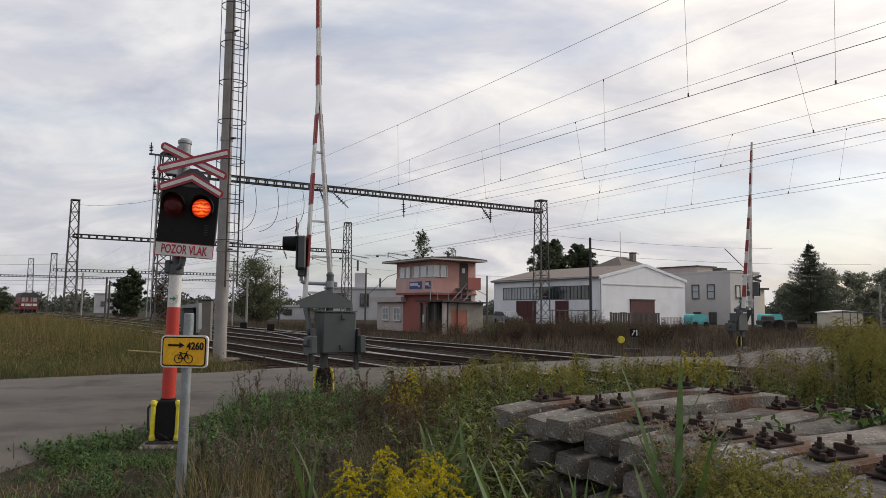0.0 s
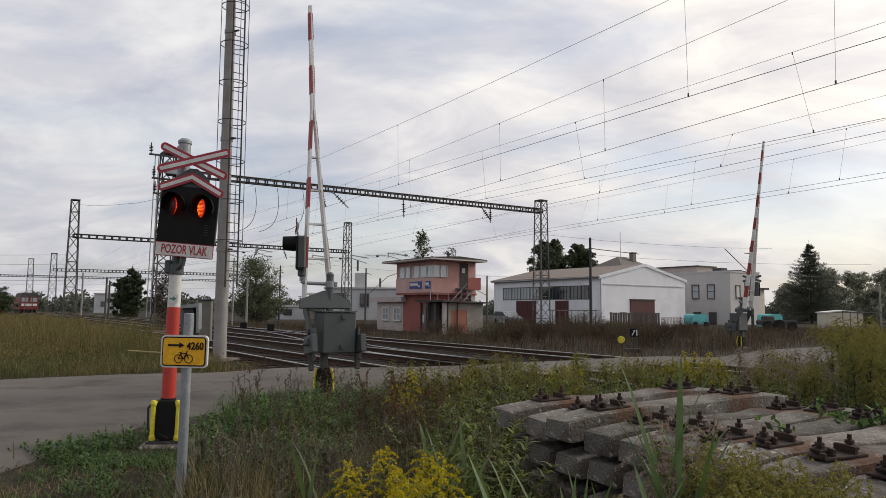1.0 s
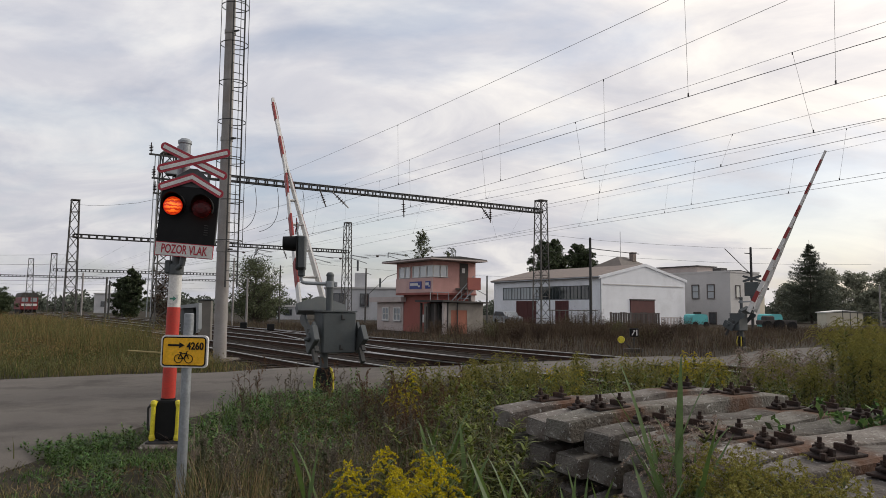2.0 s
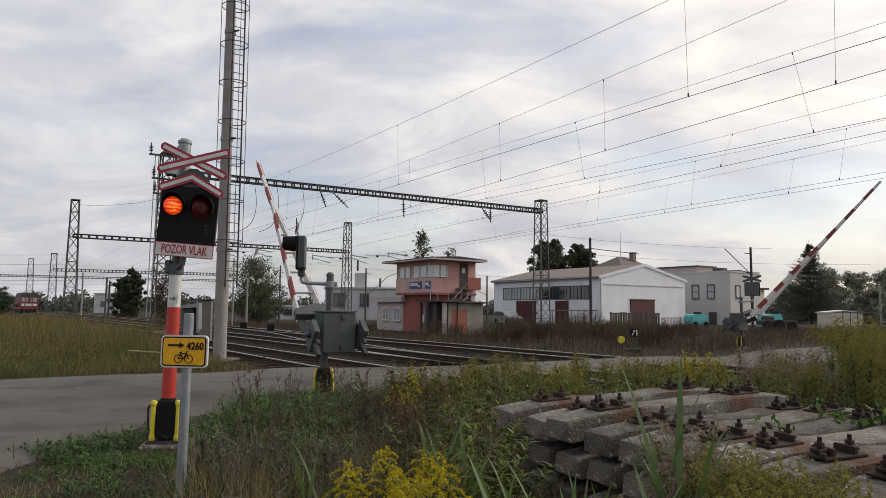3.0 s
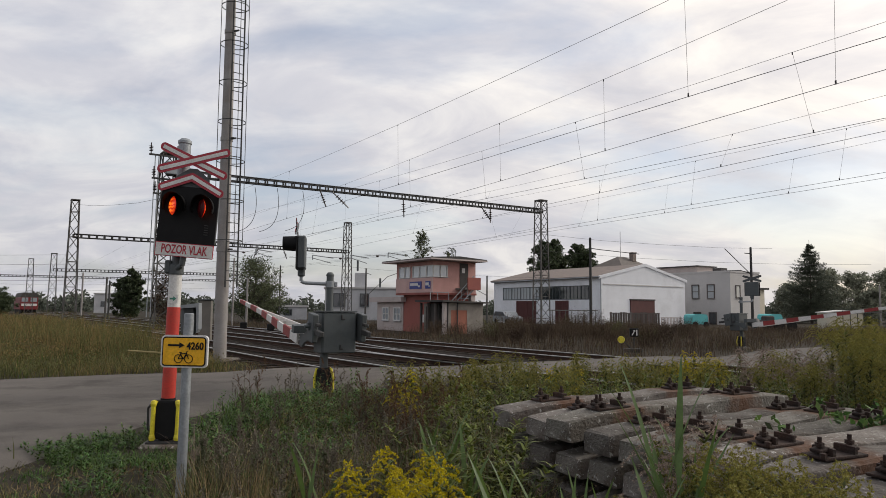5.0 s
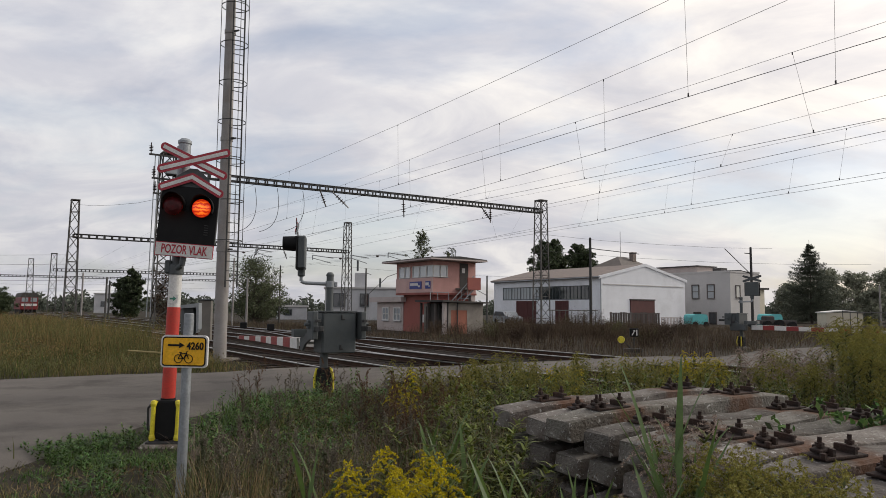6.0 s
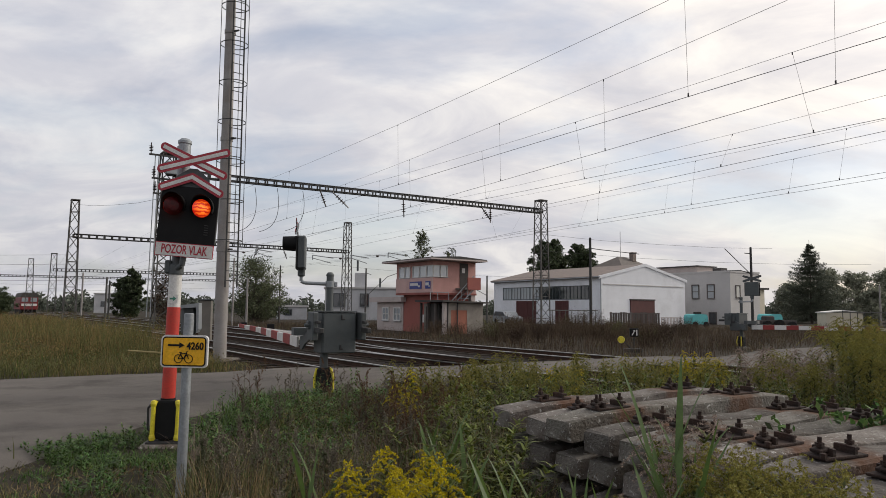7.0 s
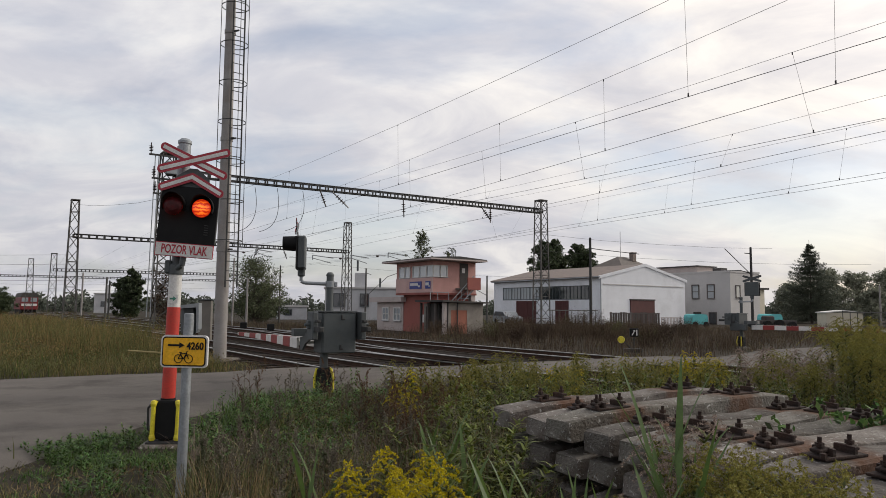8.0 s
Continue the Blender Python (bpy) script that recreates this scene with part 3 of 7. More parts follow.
    for o in list(s.children):
        if o.name.split(".")[0] in ("lamp_housing", "backing_board", "vent_slits", "text_plate", "cross_board", "cross_stripe", "chevron_board", "mounting_plate", "lamp_hood"):
            o.data.transform(skew)
            for c in o.children:
                if c.name.startswith("plate_text"):
                    c.matrix_basis = skew @ c.matrix_basis
                else:
                    c.data.transform(skew)
    lenses = [(o, Matrix.Translation(skew @ m.translation)) for o, m in lenses]
    return s, lenses


SIGNAL, LENSES = warning_signal()


def cycle_sign():
    s = thing("cycle_route_sign", pose(-1.675, 4.5, 0, 0, 0.5, -3), "yellow cycle route sign with black symbols on a grey post", "road sign")
    bm = B()
    lathe(bm, [(0.031, -0.02), (0.031, 1.555), (0.027, 1.56)], n=16)
    part("post", bm, M["galv"], s, "grey galvanised post")
    y = -0.045
    z = 1.315

    def rounded(w, h, r, y0, y1):
        b = B()
        poly = []
        for cx, cz, a0 in ((w / 2 - r, h / 2 - r, 0), (-w / 2 + r, h / 2 - r, 90), (-w / 2 + r, -h / 2 + r, 180), (w / 2 - r, -h / 2 + r, 270)):
            for k in range(6):
                a = radians(a0 + 18 * k)
                poly.append((cx + r * math.cos(a), z + cz + r * math.sin(a)))
        prism(b, poly, y0, y1)
        return b
    part("frame", rounded(0.308, 0.208, 0.028, y - 0.006, y + 0.014), M["white"], s, "pale rolled metal edge")
    part("border", rounded(0.288, 0.188, 0.022, y - 0.009, y - 0.004), M["black"], s, "black border")
    panel = part("panel", rounded(0.272, 0.172, 0.016, y - 0.012, y - 0.007), M["sign_yellow"], s, "yellow sign face")
    yy = y - 0.015
    bm = B()
    prism(bm, [(-0.105, z + 0.034), (-0.03, z + 0.034), (-0.03, z + 0.022), (0.004, z + 0.04), (-0.03, z + 0.058), (-0.03, z + 0.046), (-0.105, z + 0.046)], yy - 0.001, yy + 0.003)
    part("arrow", bm, M["black"], panel, "black arrow")
    letters("route_number", "4260", 0.066, M["black"], panel, pose(0.075, yy, z + 0.034, 90, 0, 0) @ Matrix.Diagonal((0.85, 1, 1, 1)))
    bm = B()
    for wx in (-0.033, 0.035):
        ring = [(wx + 0.026 * math.cos(i * math.pi / 10), yy, z - 0.046 + 0.026 * math.sin(i * math.pi / 10)) for i in range(21)]
        path_tube(bm, ring, 0.0026, 5)
    for a, b in (((-0.033, -0.046), (-0.018, -0.012)), ((-0.018, -0.012), (0.02, -0.012)), ((-0.018, -0.016), (0.0, -0.046)), ((0.0, -0.046), (0.02, -0.012)), ((-0.033, -0.046), (0.0, -0.046)), ((0.035, -0.046), (0.017, -0.002)), ((0.017, -0.002), (0.03, -0.0)), ((-0.028, -0.006), (-0.012, -0.006)), ((-0.018, -0.012), (-0.02, -0.006))):
        tube(bm, (a[0], yy, z + a[1]), (b[0], yy, z + b[1]), 0.0028, n=5)
    part("bicycle_symbol", bm, M["black"], panel, "black bicycle symbol")
    for dz in (0.06, -0.06):
        bm = B()
        box(bm, (0, -0.012, z + dz), (0.085, 0.075, 0.02), None, 0.004)
        part("clamp", bm, M["galv"], s)


cycle_sign()


# ---- the two barriers ----
def barrier(m, length, label, head_yaw, band=0.6):
    """The post foot at the origin; the lowered boom points along +y."""
    b = thing("barrier", m, label, "level crossing barrier", "barriers of the crossing")
    bm = B()
    box(bm, (0, 0, 0.0), (0.55, 0.5, 0.12), None, 0.03)
    part("foundation", bm, M["concrete"], b)
    bm = B()
    lathe(bm, [(0.075, 0.05), (0.075, 0.80)], n=18)
    box(bm, (0, 0, 0.07), (0.36, 0.32, 0.03), None, 0.01)
    part("post", bm, M["grey_paint"], b, "grey steel post")
    bm = B()
    box(bm, (0, 0, 0.30), (0.27, 0.25, 0.46), None, 0.04)
    part("foot_guard", bm, M["black"], b, "black foot guard")
    for x, y in ((0.13, -0.15), (-0.17, 0.0), (0.17, 0.08)):
        bm = B()
        path_tube(bm, [(x, y, 0.09), (x, y, 0.36), (x * 0.75, y * 0.75, 0.52)], 0.024, 8)
        part("guard_bar", bm, M["yellow"], b, "yellow guard bar")
    bx = 0.2
    bm = B()
    box(bm, (bx, 0, 1.16), (0.66, 0.46, 0.74), None, 0.022)
    part("drive_box", bm, M["grey_paint"], b, "grey steel drive box")
    bm = B()
    box(bm, (bx, 0, 1.545), (0.69, 0.50, 0.022), None, 0.008)
    part("box_lid", bm, M["grey_paint"], b, "grey lid with an overhanging lip")
    bm = B()
    box(bm, (bx, -0.236, 1.15), (0.60, 0.012, 0.68), None, 0.004)
    part("box_door", bm, M["grey_paint"], b, "flush service door")
    for z, x in ((0.90, 0.22), (1.44, 0.24)):
        bm = B()
        box(bm, (x, -0.255, z), (0.03, 0.03, 0.10), None, 0.008)
        box(bm, (x + 0.03, -0.265, z - 0.03), (0.05, 0.02, 0.025), None, 0.006)
        part("door_latch", bm, M["mast_dark"], b, "dark latch")
    px, py = 0.12, 0.10
    bm = B()
    lathe(bm, [(0.066, 1.5), (0.066, 2.20), (0.074, 2.205), (0.074, 2.23), (0.045, 2.27), (0.005, 2.275)], (px, py, 0), 16)
    part("lamp_post", bm, M["grey_paint"], b, "grey lamp post with a cap")
    hx, hy = -0.36, 0.34
    bm = B()
    lathe(bm, [(0.085, -0.06), (0.085, 0.06)], (px, py, 2.05), 12)
    box(bm, (px + 0.10, py - 0.02, 2.05), (0.06, 0.07, 0.09), None, 0.01)
    path_tube(bm, [(px, py, 2.05), (hx + 0.06, hy - 0.03, 2.07), (hx, hy, 2.10), (hx, hy, 2.22)], 0.033, 8)
    part("bracket_arm", bm, M["galv"], b, "bent tube arm")
    hd = part("lamp_head", head_mesh(), M["grey_paint"], b, "grey lamp head", pose(hx, hy, 2.18, 0, 0, head_yaw))
    bm = B()
    box(bm, (0, -0.085, 0.44), (0.64, 0.02, 0.60), None, 0.006)
    part("backing_board", bm, M["black"], hd, "black backing board")
    for x in (-0.17, 0.17):
        bm = B()
        lathe(bm, [(0.13, 0.08), (0.115, 0.34), (0.108, 0.34), (0.122, 0.10)], (x, 0, 0.62), 16, Matrix.Rotation(radians(90), 4, "X"))
        part("lamp_hood", bm, M["black"], hd, "black sun hood")
    for a0, a1 in (((-0.34, 0.80), (0.34, 1.02)), ((-0.34, 1.02), (0.34, 0.80))):
        r, w = B(), B()
        striped_bar(r, w, a0, a1, 0.10, -0.10 if a0[1] < 1 else -0.112)
        part("cross_board", r, M["crimson"], hd, "crimson board with a white stripe")
        part("cross_stripe", w, M["white"], hd, "white stripe")
        r, w = B(), B()
        striped_bar(r, w, a0, a1, 0.098, -0.092 if a0[1] < 1 else -0.086)
        w.free()
        part("board_back", r, M["grey_paint"], hd, "grey back of the board")
    # boom: two tapered boards that meet, with rungs; it turns about the drive shaft
    bm = B()
    y0, meet, zz, mid = 0.62, length * 0.66, -0.22, -0.045

    def half(y):
        return max(0.0, 0.24 * (1 - (y - y0) / (meet - y0)))

    def tall(y):
        return 0.20 - 0.13 * (y - y0) / (length - y0)

    def board(tgt, xa, xb, y, y1, th):
        va = []
        for yy, x in ((y, xa), (y1, xb)):
            t = tall(yy) / 2 + (0.002 if th < 0.01 else 0)
            va.append([tgt.verts.new((mid + x + dx, yy, zz + dz)) for dx, dz in ((-th, -t), (th, -t), (th, t), (-th, t))])
        for i in range(4):
            face(tgt, (va[0][i], va[0][(i + 1) % 4], va[1][(i + 1) % 4], va[1][i]))
        face(tgt, va[0])
        face(tgt, list(reversed(va[1])))
    reds = []
    for sx in (-1, 1):
        board(bm, sx * (half(y0) + 0.02), sx * (half(meet) + 0.02), y0, meet, 0.018)
        board(bm, sx * 0.02, sx * 0.014, meet, length, 0.018)
        y, k = y0, 0
        while y < length - 0.01:
            y1 = min(y + band, length)
            if k % 2 == 1:
                tgt = B()
                board(tgt, sx * (half(y) + 0.041), sx * (half(y1) + 0.041), y, y1, 0.003)
                if sx < 0:
                    box(tgt, (mid + sx * (half((y + y1) / 2) + 0.02), (y + y1) / 2, zz + tall((y + y1) / 2) / 2 + 0.004), (0.036, y1 - y, 0.012), Matrix.Rotation(math.atan2(half(y1) - half(y), y1 - y), 4, "Z"))
                reds.append(tgt)
            y, k = y1, k + 1
    boom = part("boom", bm, M["white"], b, "white boom of two tapered boards with rungs")
    for rb in reds:
        part("red_stripe", rb, M["boom_red"], boom, "red stripe")
    y = y0 + 0.12
    while y < meet * 0.9:
        bm = B()
        box(bm, (mid, y, zz), (2 * half(y), 0.035, 0.05), None, 0.005)
        part("rung", bm, M["white"], boom)
        y += 0.68
    # cross beam that carries the boom
    bm = B()
    prism(bm, [(-0.44, 0.44), (0.50, 0.44), (0.50, 0.58), (0.07, 0.76), (-0.02, 0.76), (-0.44, 0.60)], -0.07, 0.07, Matrix.Translation((0, 0, -0.02)) @ Matrix.Rotation(radians(-90), 4, "X"))
    part("cross_beam", bm, M["grey_paint"], boom, "grey trapezoid cross beam").matrix_basis = Matrix.Diagonal((1, 1, 1, 1))
    for sx, x in ((-1, -0.27), (1, 0.57)):
        bm = B()
        mm = Matrix.Translation((x, 0, 0)) @ Matrix.Rotation(radians(90), 4, "Z")
        prism(bm, [(-0.10, 0.26), (0.04, 0.28), (0.07, 0.04), (0.30, -0.08), (0.54, -0.11), (0.54, -0.33), (0.42, -0.35), (0.24, -0.22), (-0.04, -0.13), (-0.10, -0.10)], -0.022, 0.022, mm)
        part("boom_arm", bm, M["grey_paint"], boom, "grey cranked side arm")
        bm = B()
        box(bm, (x + 0.04 * sx, -0.24, 0.12), (0.10, 0.32, 0.50), None, 0.015)
        box(bm, (x + 0.105 * sx, -0.20, 0.14), (0.05, 0.12, 0.14), None, 0.01)
        tube(bm, (x + 0.09 * sx, -0.24, 0.14), (x + 0.19 * sx, -0.24, 0.14), 0.03, n=8)
        part("counterweight", bm, M["grey_paint"], boom, "grey block counterweight")
        bm = B()
        box(bm, (x + 0.02 * sx, -0.55, 0.06), (0.08, 0.30, 0.09), None, 0.012)
        box(bm, (x + 0.02 * sx, -0.48, 0.20), (0.07, 0.12, 0.05), None, 0.008)
        part("counterweight_arm", bm, M["mast_dark"], boom, "dark arm end")
        bm = B()
        lathe(bm, [(0.06, -0.05), (0.06, 0.05), (0.03, 0.06)], (x, 0, 0), 12, Matrix.Rotation(radians(90), 4, "Y"))
        part("shaft_hub", bm, M["mast_dark"], boom)
    return b, boom


def head_mesh():
    bm = B()
    box(bm, (0, 0, 0.45), (0.56, 0.15, 0.60), None, 0.02)
    box(bm, (0, 0, 0.10), (0.16, 0.13, 0.18), None, 0.02)
    return bm


NEAR_YAW = 28.9
NEAR, NEAR_BOOM = barrier(pose(-2.16, 12.6, 0, 0, 0, NEAR_YAW), 6.8, "grey barrier drive with a red-and-white boom beside the road", -110)
FAR, FAR_BOOM = barrier(pose(13.25, 30.4, 0, 0, 0, YAW + 180), 8.0, "distant grey barrier drive with a red-and-white boom", -64.6, 0.5)


# ---- masts, gantries, overhead wires ----
def lattice_mast(m, h, w0, w1, label, panel=0.8, material=None):
    t = thing("lattice_mast", m, label, "catenary mast", "lattice masts of the station")
    material = material or M["mast"]

    def c(i, z):
        w = (w0 + (w1 - w0) * z / h) / 2
        sx, sy = ((-1, -1), (1, -1), (1, 1), (-1, 1))[i]
        return Vector((sx * w, sy * w, z))
    bm = B()
    box(bm, (0, 0, 0.05), (w0 + 0.5, w0 + 0.5, 0.3), None, 0.04)
    part("foundation", bm, M["concrete"], t)
    for i in range(4):
        bm = B()
        angle_bar(bm, c(i, 0), c(i, h), 0.072)
        part("corner_post", bm, material, t)
    n = max(4, int(h / panel))
    for i in range(4):
        bm = B()
        for k in range(n):
            z0, z1 = h * k / n, h * (k + 1) / n
            a, b2 = (i, (i + 1) % 4) if k % 2 else ((i + 1) % 4, i)
            angle_bar(bm, c(a, z0), c(b2, z1), 0.042)
            if k % 2 == 0:
                angle_bar(bm, c(i, z1), c((i + 1) % 4, z1), 0.034)
        part("lattice_side", bm, material, t)
    bm = B()
    box(bm, (0, 0, h - 0.05), (w1 + 0.12, w1 + 0.12, 0.10), None, 0.02)
    part("mast_head", bm, material, t)
    return t


def insulator(bm, p, q, r=0.07):
    p, q = Vector(p), Vector(q)
    ax = q - p
    tube(bm, p, q, r * 0.25, n=6)
    R = ax.to_track_quat("Z", "Y").to_matrix()
    for k in range(4):
        c = p + ax * (0.3 + 0.13 * k)
        lathe(bm, [(r * 0.3, -0.03), (r, 0.0), (r * 0.3, 0.035)], c, 10, R)


def gantry_beam(p, q, depth, label, hangers):
    """A latticed crossbeam from p to q with hanging insulators."""
    t = thing("gantry_beam", Matrix.Translation(p), label, "catenary gantry", "gantries of the station")
    v = Vector(q) - Vector(p)
    ln, ax = v.length, v.normalized()
    side = Vector((-ax.y, ax.x, 0)).normalized() * 0.22
    upv = Vector((0, 0, depth / 2))
    for a in (1, -1):
        bm = B()
        for z in (1, -1):
            tube(bm, side * a + upv * z, v + side * a + upv * z, 0.045, n=4)
        part("chord", bm, M["mast_dark"], t)
        bm = B()
        n = int(ln / 0.6)
        for k in range(n + 1):
            o = ax * (ln * k / n)
            box(bm, o + side * a, (0.10, 0.05, depth), Matrix.Rotation(math.atan2(ax.y, ax.x), 4, "Z"))
        part("web_plates", bm, M["mast_dark"], t)
    for u, drop, tilt in hangers:
        bm = B()
        o = ax * (ln * u)
        insulator(bm, o - upv, o - upv + (Vector((0, 0, -drop)) + ax * tilt) * 0.8, 0.17)
        part("hanging_insulator", bm, M["porcelain"], t, "brown ribbed insulator")
    return t


G1L, G1R = W(9.4, 43), W(39.3, 42.4)
lattice_mast(Matrix.Translation(G1L) @ pose(0, 0, 0, 0, 0, YAW), 10.9, 1.05, 0.75, "tall grey lattice catenary mast with mounted switchgear")
lattice_mast(Matrix.Translation(G1R) @ pose(0, 0, 0, 0, 0, YAW), 10.9, 1.05, 0.7, "tall dark lattice catenary mast standing in dry weeds", 0.9)
gantry_beam(G1L + Vector((0, 0, 9.75)), G1R + Vector((0, 0, 9.95)), 0.33, "dark latticed gantry beam over all tracks", ((0.33, 1.4, 0.6), (0.36, 1.3, 1.6), (0.55, 1.7, 0.1), (0.79, 1.3, 1.2), (0.82, 1.5, 0.0)))
G2L, G2R = W(7.0, 66.2), W(33.9, 67.7)
lattice_mast(Matrix.Translation(G2L) @ pose(0, 0, 0, 0, 0, YAW), 10.8, 1.0, 0.6, "tall weathered lattice mast behind the grass field", 1.0)
lattice_mast(Matrix.Translation(G2R) @ pose(0, 0, 0, 0, 0, YAW), 11.1, 0.95, 0.6, "slender weathered lattice mast beyond the tracks", 1.0)
gantry_beam(G2L + Vector((0, 0, 7.65)), G2R + Vector((0, 0, 7.85)), 0.30, "latticed gantry beam farther down the yard", ((0.25, 1.2, 0.5), (0.5, 1.4, 0), (0.62, 1.2, -0.6), (0.72, 1.2, 0.5)))


def light_tower():
    t = thing("light_tower", pose(-6.63, 20.54, 0, 0, -0.3, -20), "tall grey tubular light tower with a caged ladder", "light tower")
    h = 17.0
    z = 0.0
    i = 0
    bm = B()
    box(bm, (0, 0, 0.0), (0.9, 0.9, 0.2), None, 0.04)
    part("foundation", bm, M["concrete"], t)
    for a, b in ((0, 3.4), (3.4, 6.8), (6.8, 10.2), (10.2, 13.6), (13.6, h)):
        bm = B()
        r0, r1 = 0.195 - 0.0045 * a, 0.195 - 0.0045 * b
        lathe(bm, [(r0, a), (r1, b - 0.12), (r1 + 0.02, b - 0.12), (r1 + 0.02, b)], n=22)
        part("tube_section", bm, M["pole_tube"], t, "grey painted steel tube section")
    ang = radians(15)
    # the ladder stands off the tube on one side
    bx, by = 0.36 * math.cos(ang), 0.36 * math.sin(ang) - 0.12
    for sy in (-1, 1):
        bm = B()
        tube(bm, (bx - 0.09 * sy, by - 0.16 * sy, 2.2), (bx - 0.09 * sy, by - 0.16 * sy, h), 0.026, n=6)
        part("ladder_rail", bm, M["mast_dark"], t, "dark steel ladder rail")
    z = 2.4
    while z < h:
        bm = B()
        tube(bm, (bx - 0.09, by - 0.16, z), (bx + 0.09, by + 0.16, z), 0.013, n=5)
        part("ladder_rung", bm, M["mast_dark"], t)
        z += 0.29
    z = 3.6
    while z < h:
        bm = B()
        ring = [(0.18 + 0.42 * math.cos(radians(a)), by * 0.3 + 0.40 * math.sin(radians(a)), z) for a in range(-180, 181, 18)]
        path_tube(bm, ring, 0.014, 5)
        part("cage_hoop", bm, M["mast_dark"], t, "thin cage hoop")
        z += 1.22
    for a in (-150, -30, 30, 150):
        bm = B()
        x, y = 0.18 + 0.42 * math.cos(radians(a)), by * 0.3 + 0.40 * math.sin(radians(a))
        tube(bm, (x, y, 3.4), (x, y, h), 0.011, n=5)
        part("cage_bar", bm, M["mast_dark"], t)
    for z in (3.4, 6.8, 10.2, 13.6):
        bm = B()
        tube(bm, (0, 0, z - 0.06), (bx, by, z - 0.06), 0.03, n=6)
        part("ladder_bracket", bm, M["mast_dark"], t)


light_tower()


def catenary(name, m0, m1, c0, c1, zm, zc, drops, label):
    """Messenger wire over contact wire with droppers; each wire runs through two given places and on."""
    t = thing("catenary_line", pose(0, 0, 0), label, "overhead wire", "overhead lines of the tracks")

    def at(a, b, d):
        return a[0] + (b[0] - a[0]) * (d - a[1]) / (b[1] - a[1])

    def mz(d):
        k = (d - 10.0) / 33.0
        return zm + 0.9 * (k - 0.0) ** 2 if d > 10 else zm + 0.9 * ((10 - d) / 33.0) ** 2
    ds = [-24 + 3.0 * i for i in range(23)]
    pm = [W(at(m0, m1, d), d, mz(d)) for d in ds]
    pc = [W(at(c0, c1, d), d, zc) for d in ds]
    for nm, pts, r in (("messenger_wire", pm, 0.0045), ("contact_wire", pc, 0.006)):
        a, b2 = pts[-1], W(at(c0, c1, 42) * 0.55 + 0.45 * 15, 130, 5.6 if nm == "contact_wire" else 7.0)
        bm = B()
        path_tube(bm, pts + [a.lerp(b2, 0.5) - Vector((0, 0, 0.15)), b2], r, 5)
        part(nm, bm, M["wire"], t)
    for da, db in drops:
        a = W(at(m0, m1, da), da, mz(da))
        b2 = W(at(c0, c1, db), db, zc)
        bm = B()
        tube(bm, a, b2, 0.003, n=4)
        box(bm, b2 + Vector((0, 0, 0.03)), (0.022, 0.022, 0.075))
        box(bm, a - Vector((0, 0, 0.02)), (0.02, 0.02, 0.05))
        part("dropper", bm, M["wire"], t)


catenary("a", (10.08, 7.5), (10.67, 21.2), (10.82, 7.7), (11.04, 14.8), 7.2, 5.6, ((7.15, 7.65), (17.75, 18.75), (27.5, 29), (36, 37.5)), "thin dark overhead wires above the first main track")
catenary("b", (12.37, 11.2), (13.04, 17.2), (12.28, 5.7), (13.52, 17.7), 7.2, 5.6, ((5.4, 5.7), (11.1, 11.55), (15.7, 16.25), (22, 22.6), (29, 29.8), (36, 37)), "thin dark overhead wires above the second track")
catenary("c", (13.82, 7.3), (14.06, 13.8), (15.26, 7.6), (15.13, 18.6), 7.0, 5.6, ((7.25, 7.6), (13.7, 14.45), (18.3, 19.2), (26, 27), (33, 34)), "thin dark overhead wires above the third track")
catenary("d", (18.84, 11.9), (19.4, 18.6), (16.88, 11.0), (17.57, 17.0), 7.0, 5.6, ((11.8, 10.95), (17.25, 15.9), (25, 23.5), (32, 30.5)), "thin dark overhead wires above the fourth track")
catenary("e", (20.9, 9.6), (21.6, 20.0), (21.42, 10.1), (22.71, 20.8), 7.0, 5.6, ((9.45, 9.95), (14.8, 15.6), (19.65, 20.85), (28, 29.2)), "thin dark overhead wires above the fifth track")
catenary("f", (23.67, 12.6), (24.35, 17.0), (22.12, 9.0), (22.99, 16.4), 7.0, 5.6, ((12.5, 12.1), (18.5, 17.6), (24, 23), (30, 29)), "thin dark overhead wires above the sixth track")


# ---- buildings ----
def window(parent, p, w, h, yaw, nx=2, nz=1, frame_mat="white", glass="glass", t=0.06, open_pane=False):
    """A window on a wall; p is its lower middle, and it looks along -y turned by yaw."""
    win = thing("window", Matrix.Translation(p) @ pose(0, 0, 0, 0, 0, yaw), "", "")
    win.parent = parent
    bm = B()
    for x in (-w / 2, w / 2):
        box(bm, (x, -0.02, h / 2), (t, 0.09, h + t))
    for z in (0, h):
        box(bm, (0, -0.02, z), (w - t, 0.09, t))
    for i in range(1, nx):
        box(bm, (-w / 2 + w * i / nx, -0.02, h / 2), (t * 0.8, 0.07, h - t))
    for i in range(1, nz):
        box(bm, (0, -0.022, h * i / nz), (w - t, 0.06, t * 0.7))
    part("frame", bm, M[frame_mat], win)
    for i in range(nx):
        bm = B()
        box(bm, (-w / 2 + w * (i + 0.5) / nx, -0.005, h / 2), (w / nx - t * 0.7, 0.02, h - t))
        part("pane", bm, M[glass], win)
    bm = B()
    box(bm, (0, -0.06, -0.05), (w + 0.12, 0.14, 0.035))
    part("sill", bm, M["galv"], win)
    return win


def thing_plain(name, parent, m):
    e = new(name)
    e.parent, e.matrix_basis = parent, m
    return e


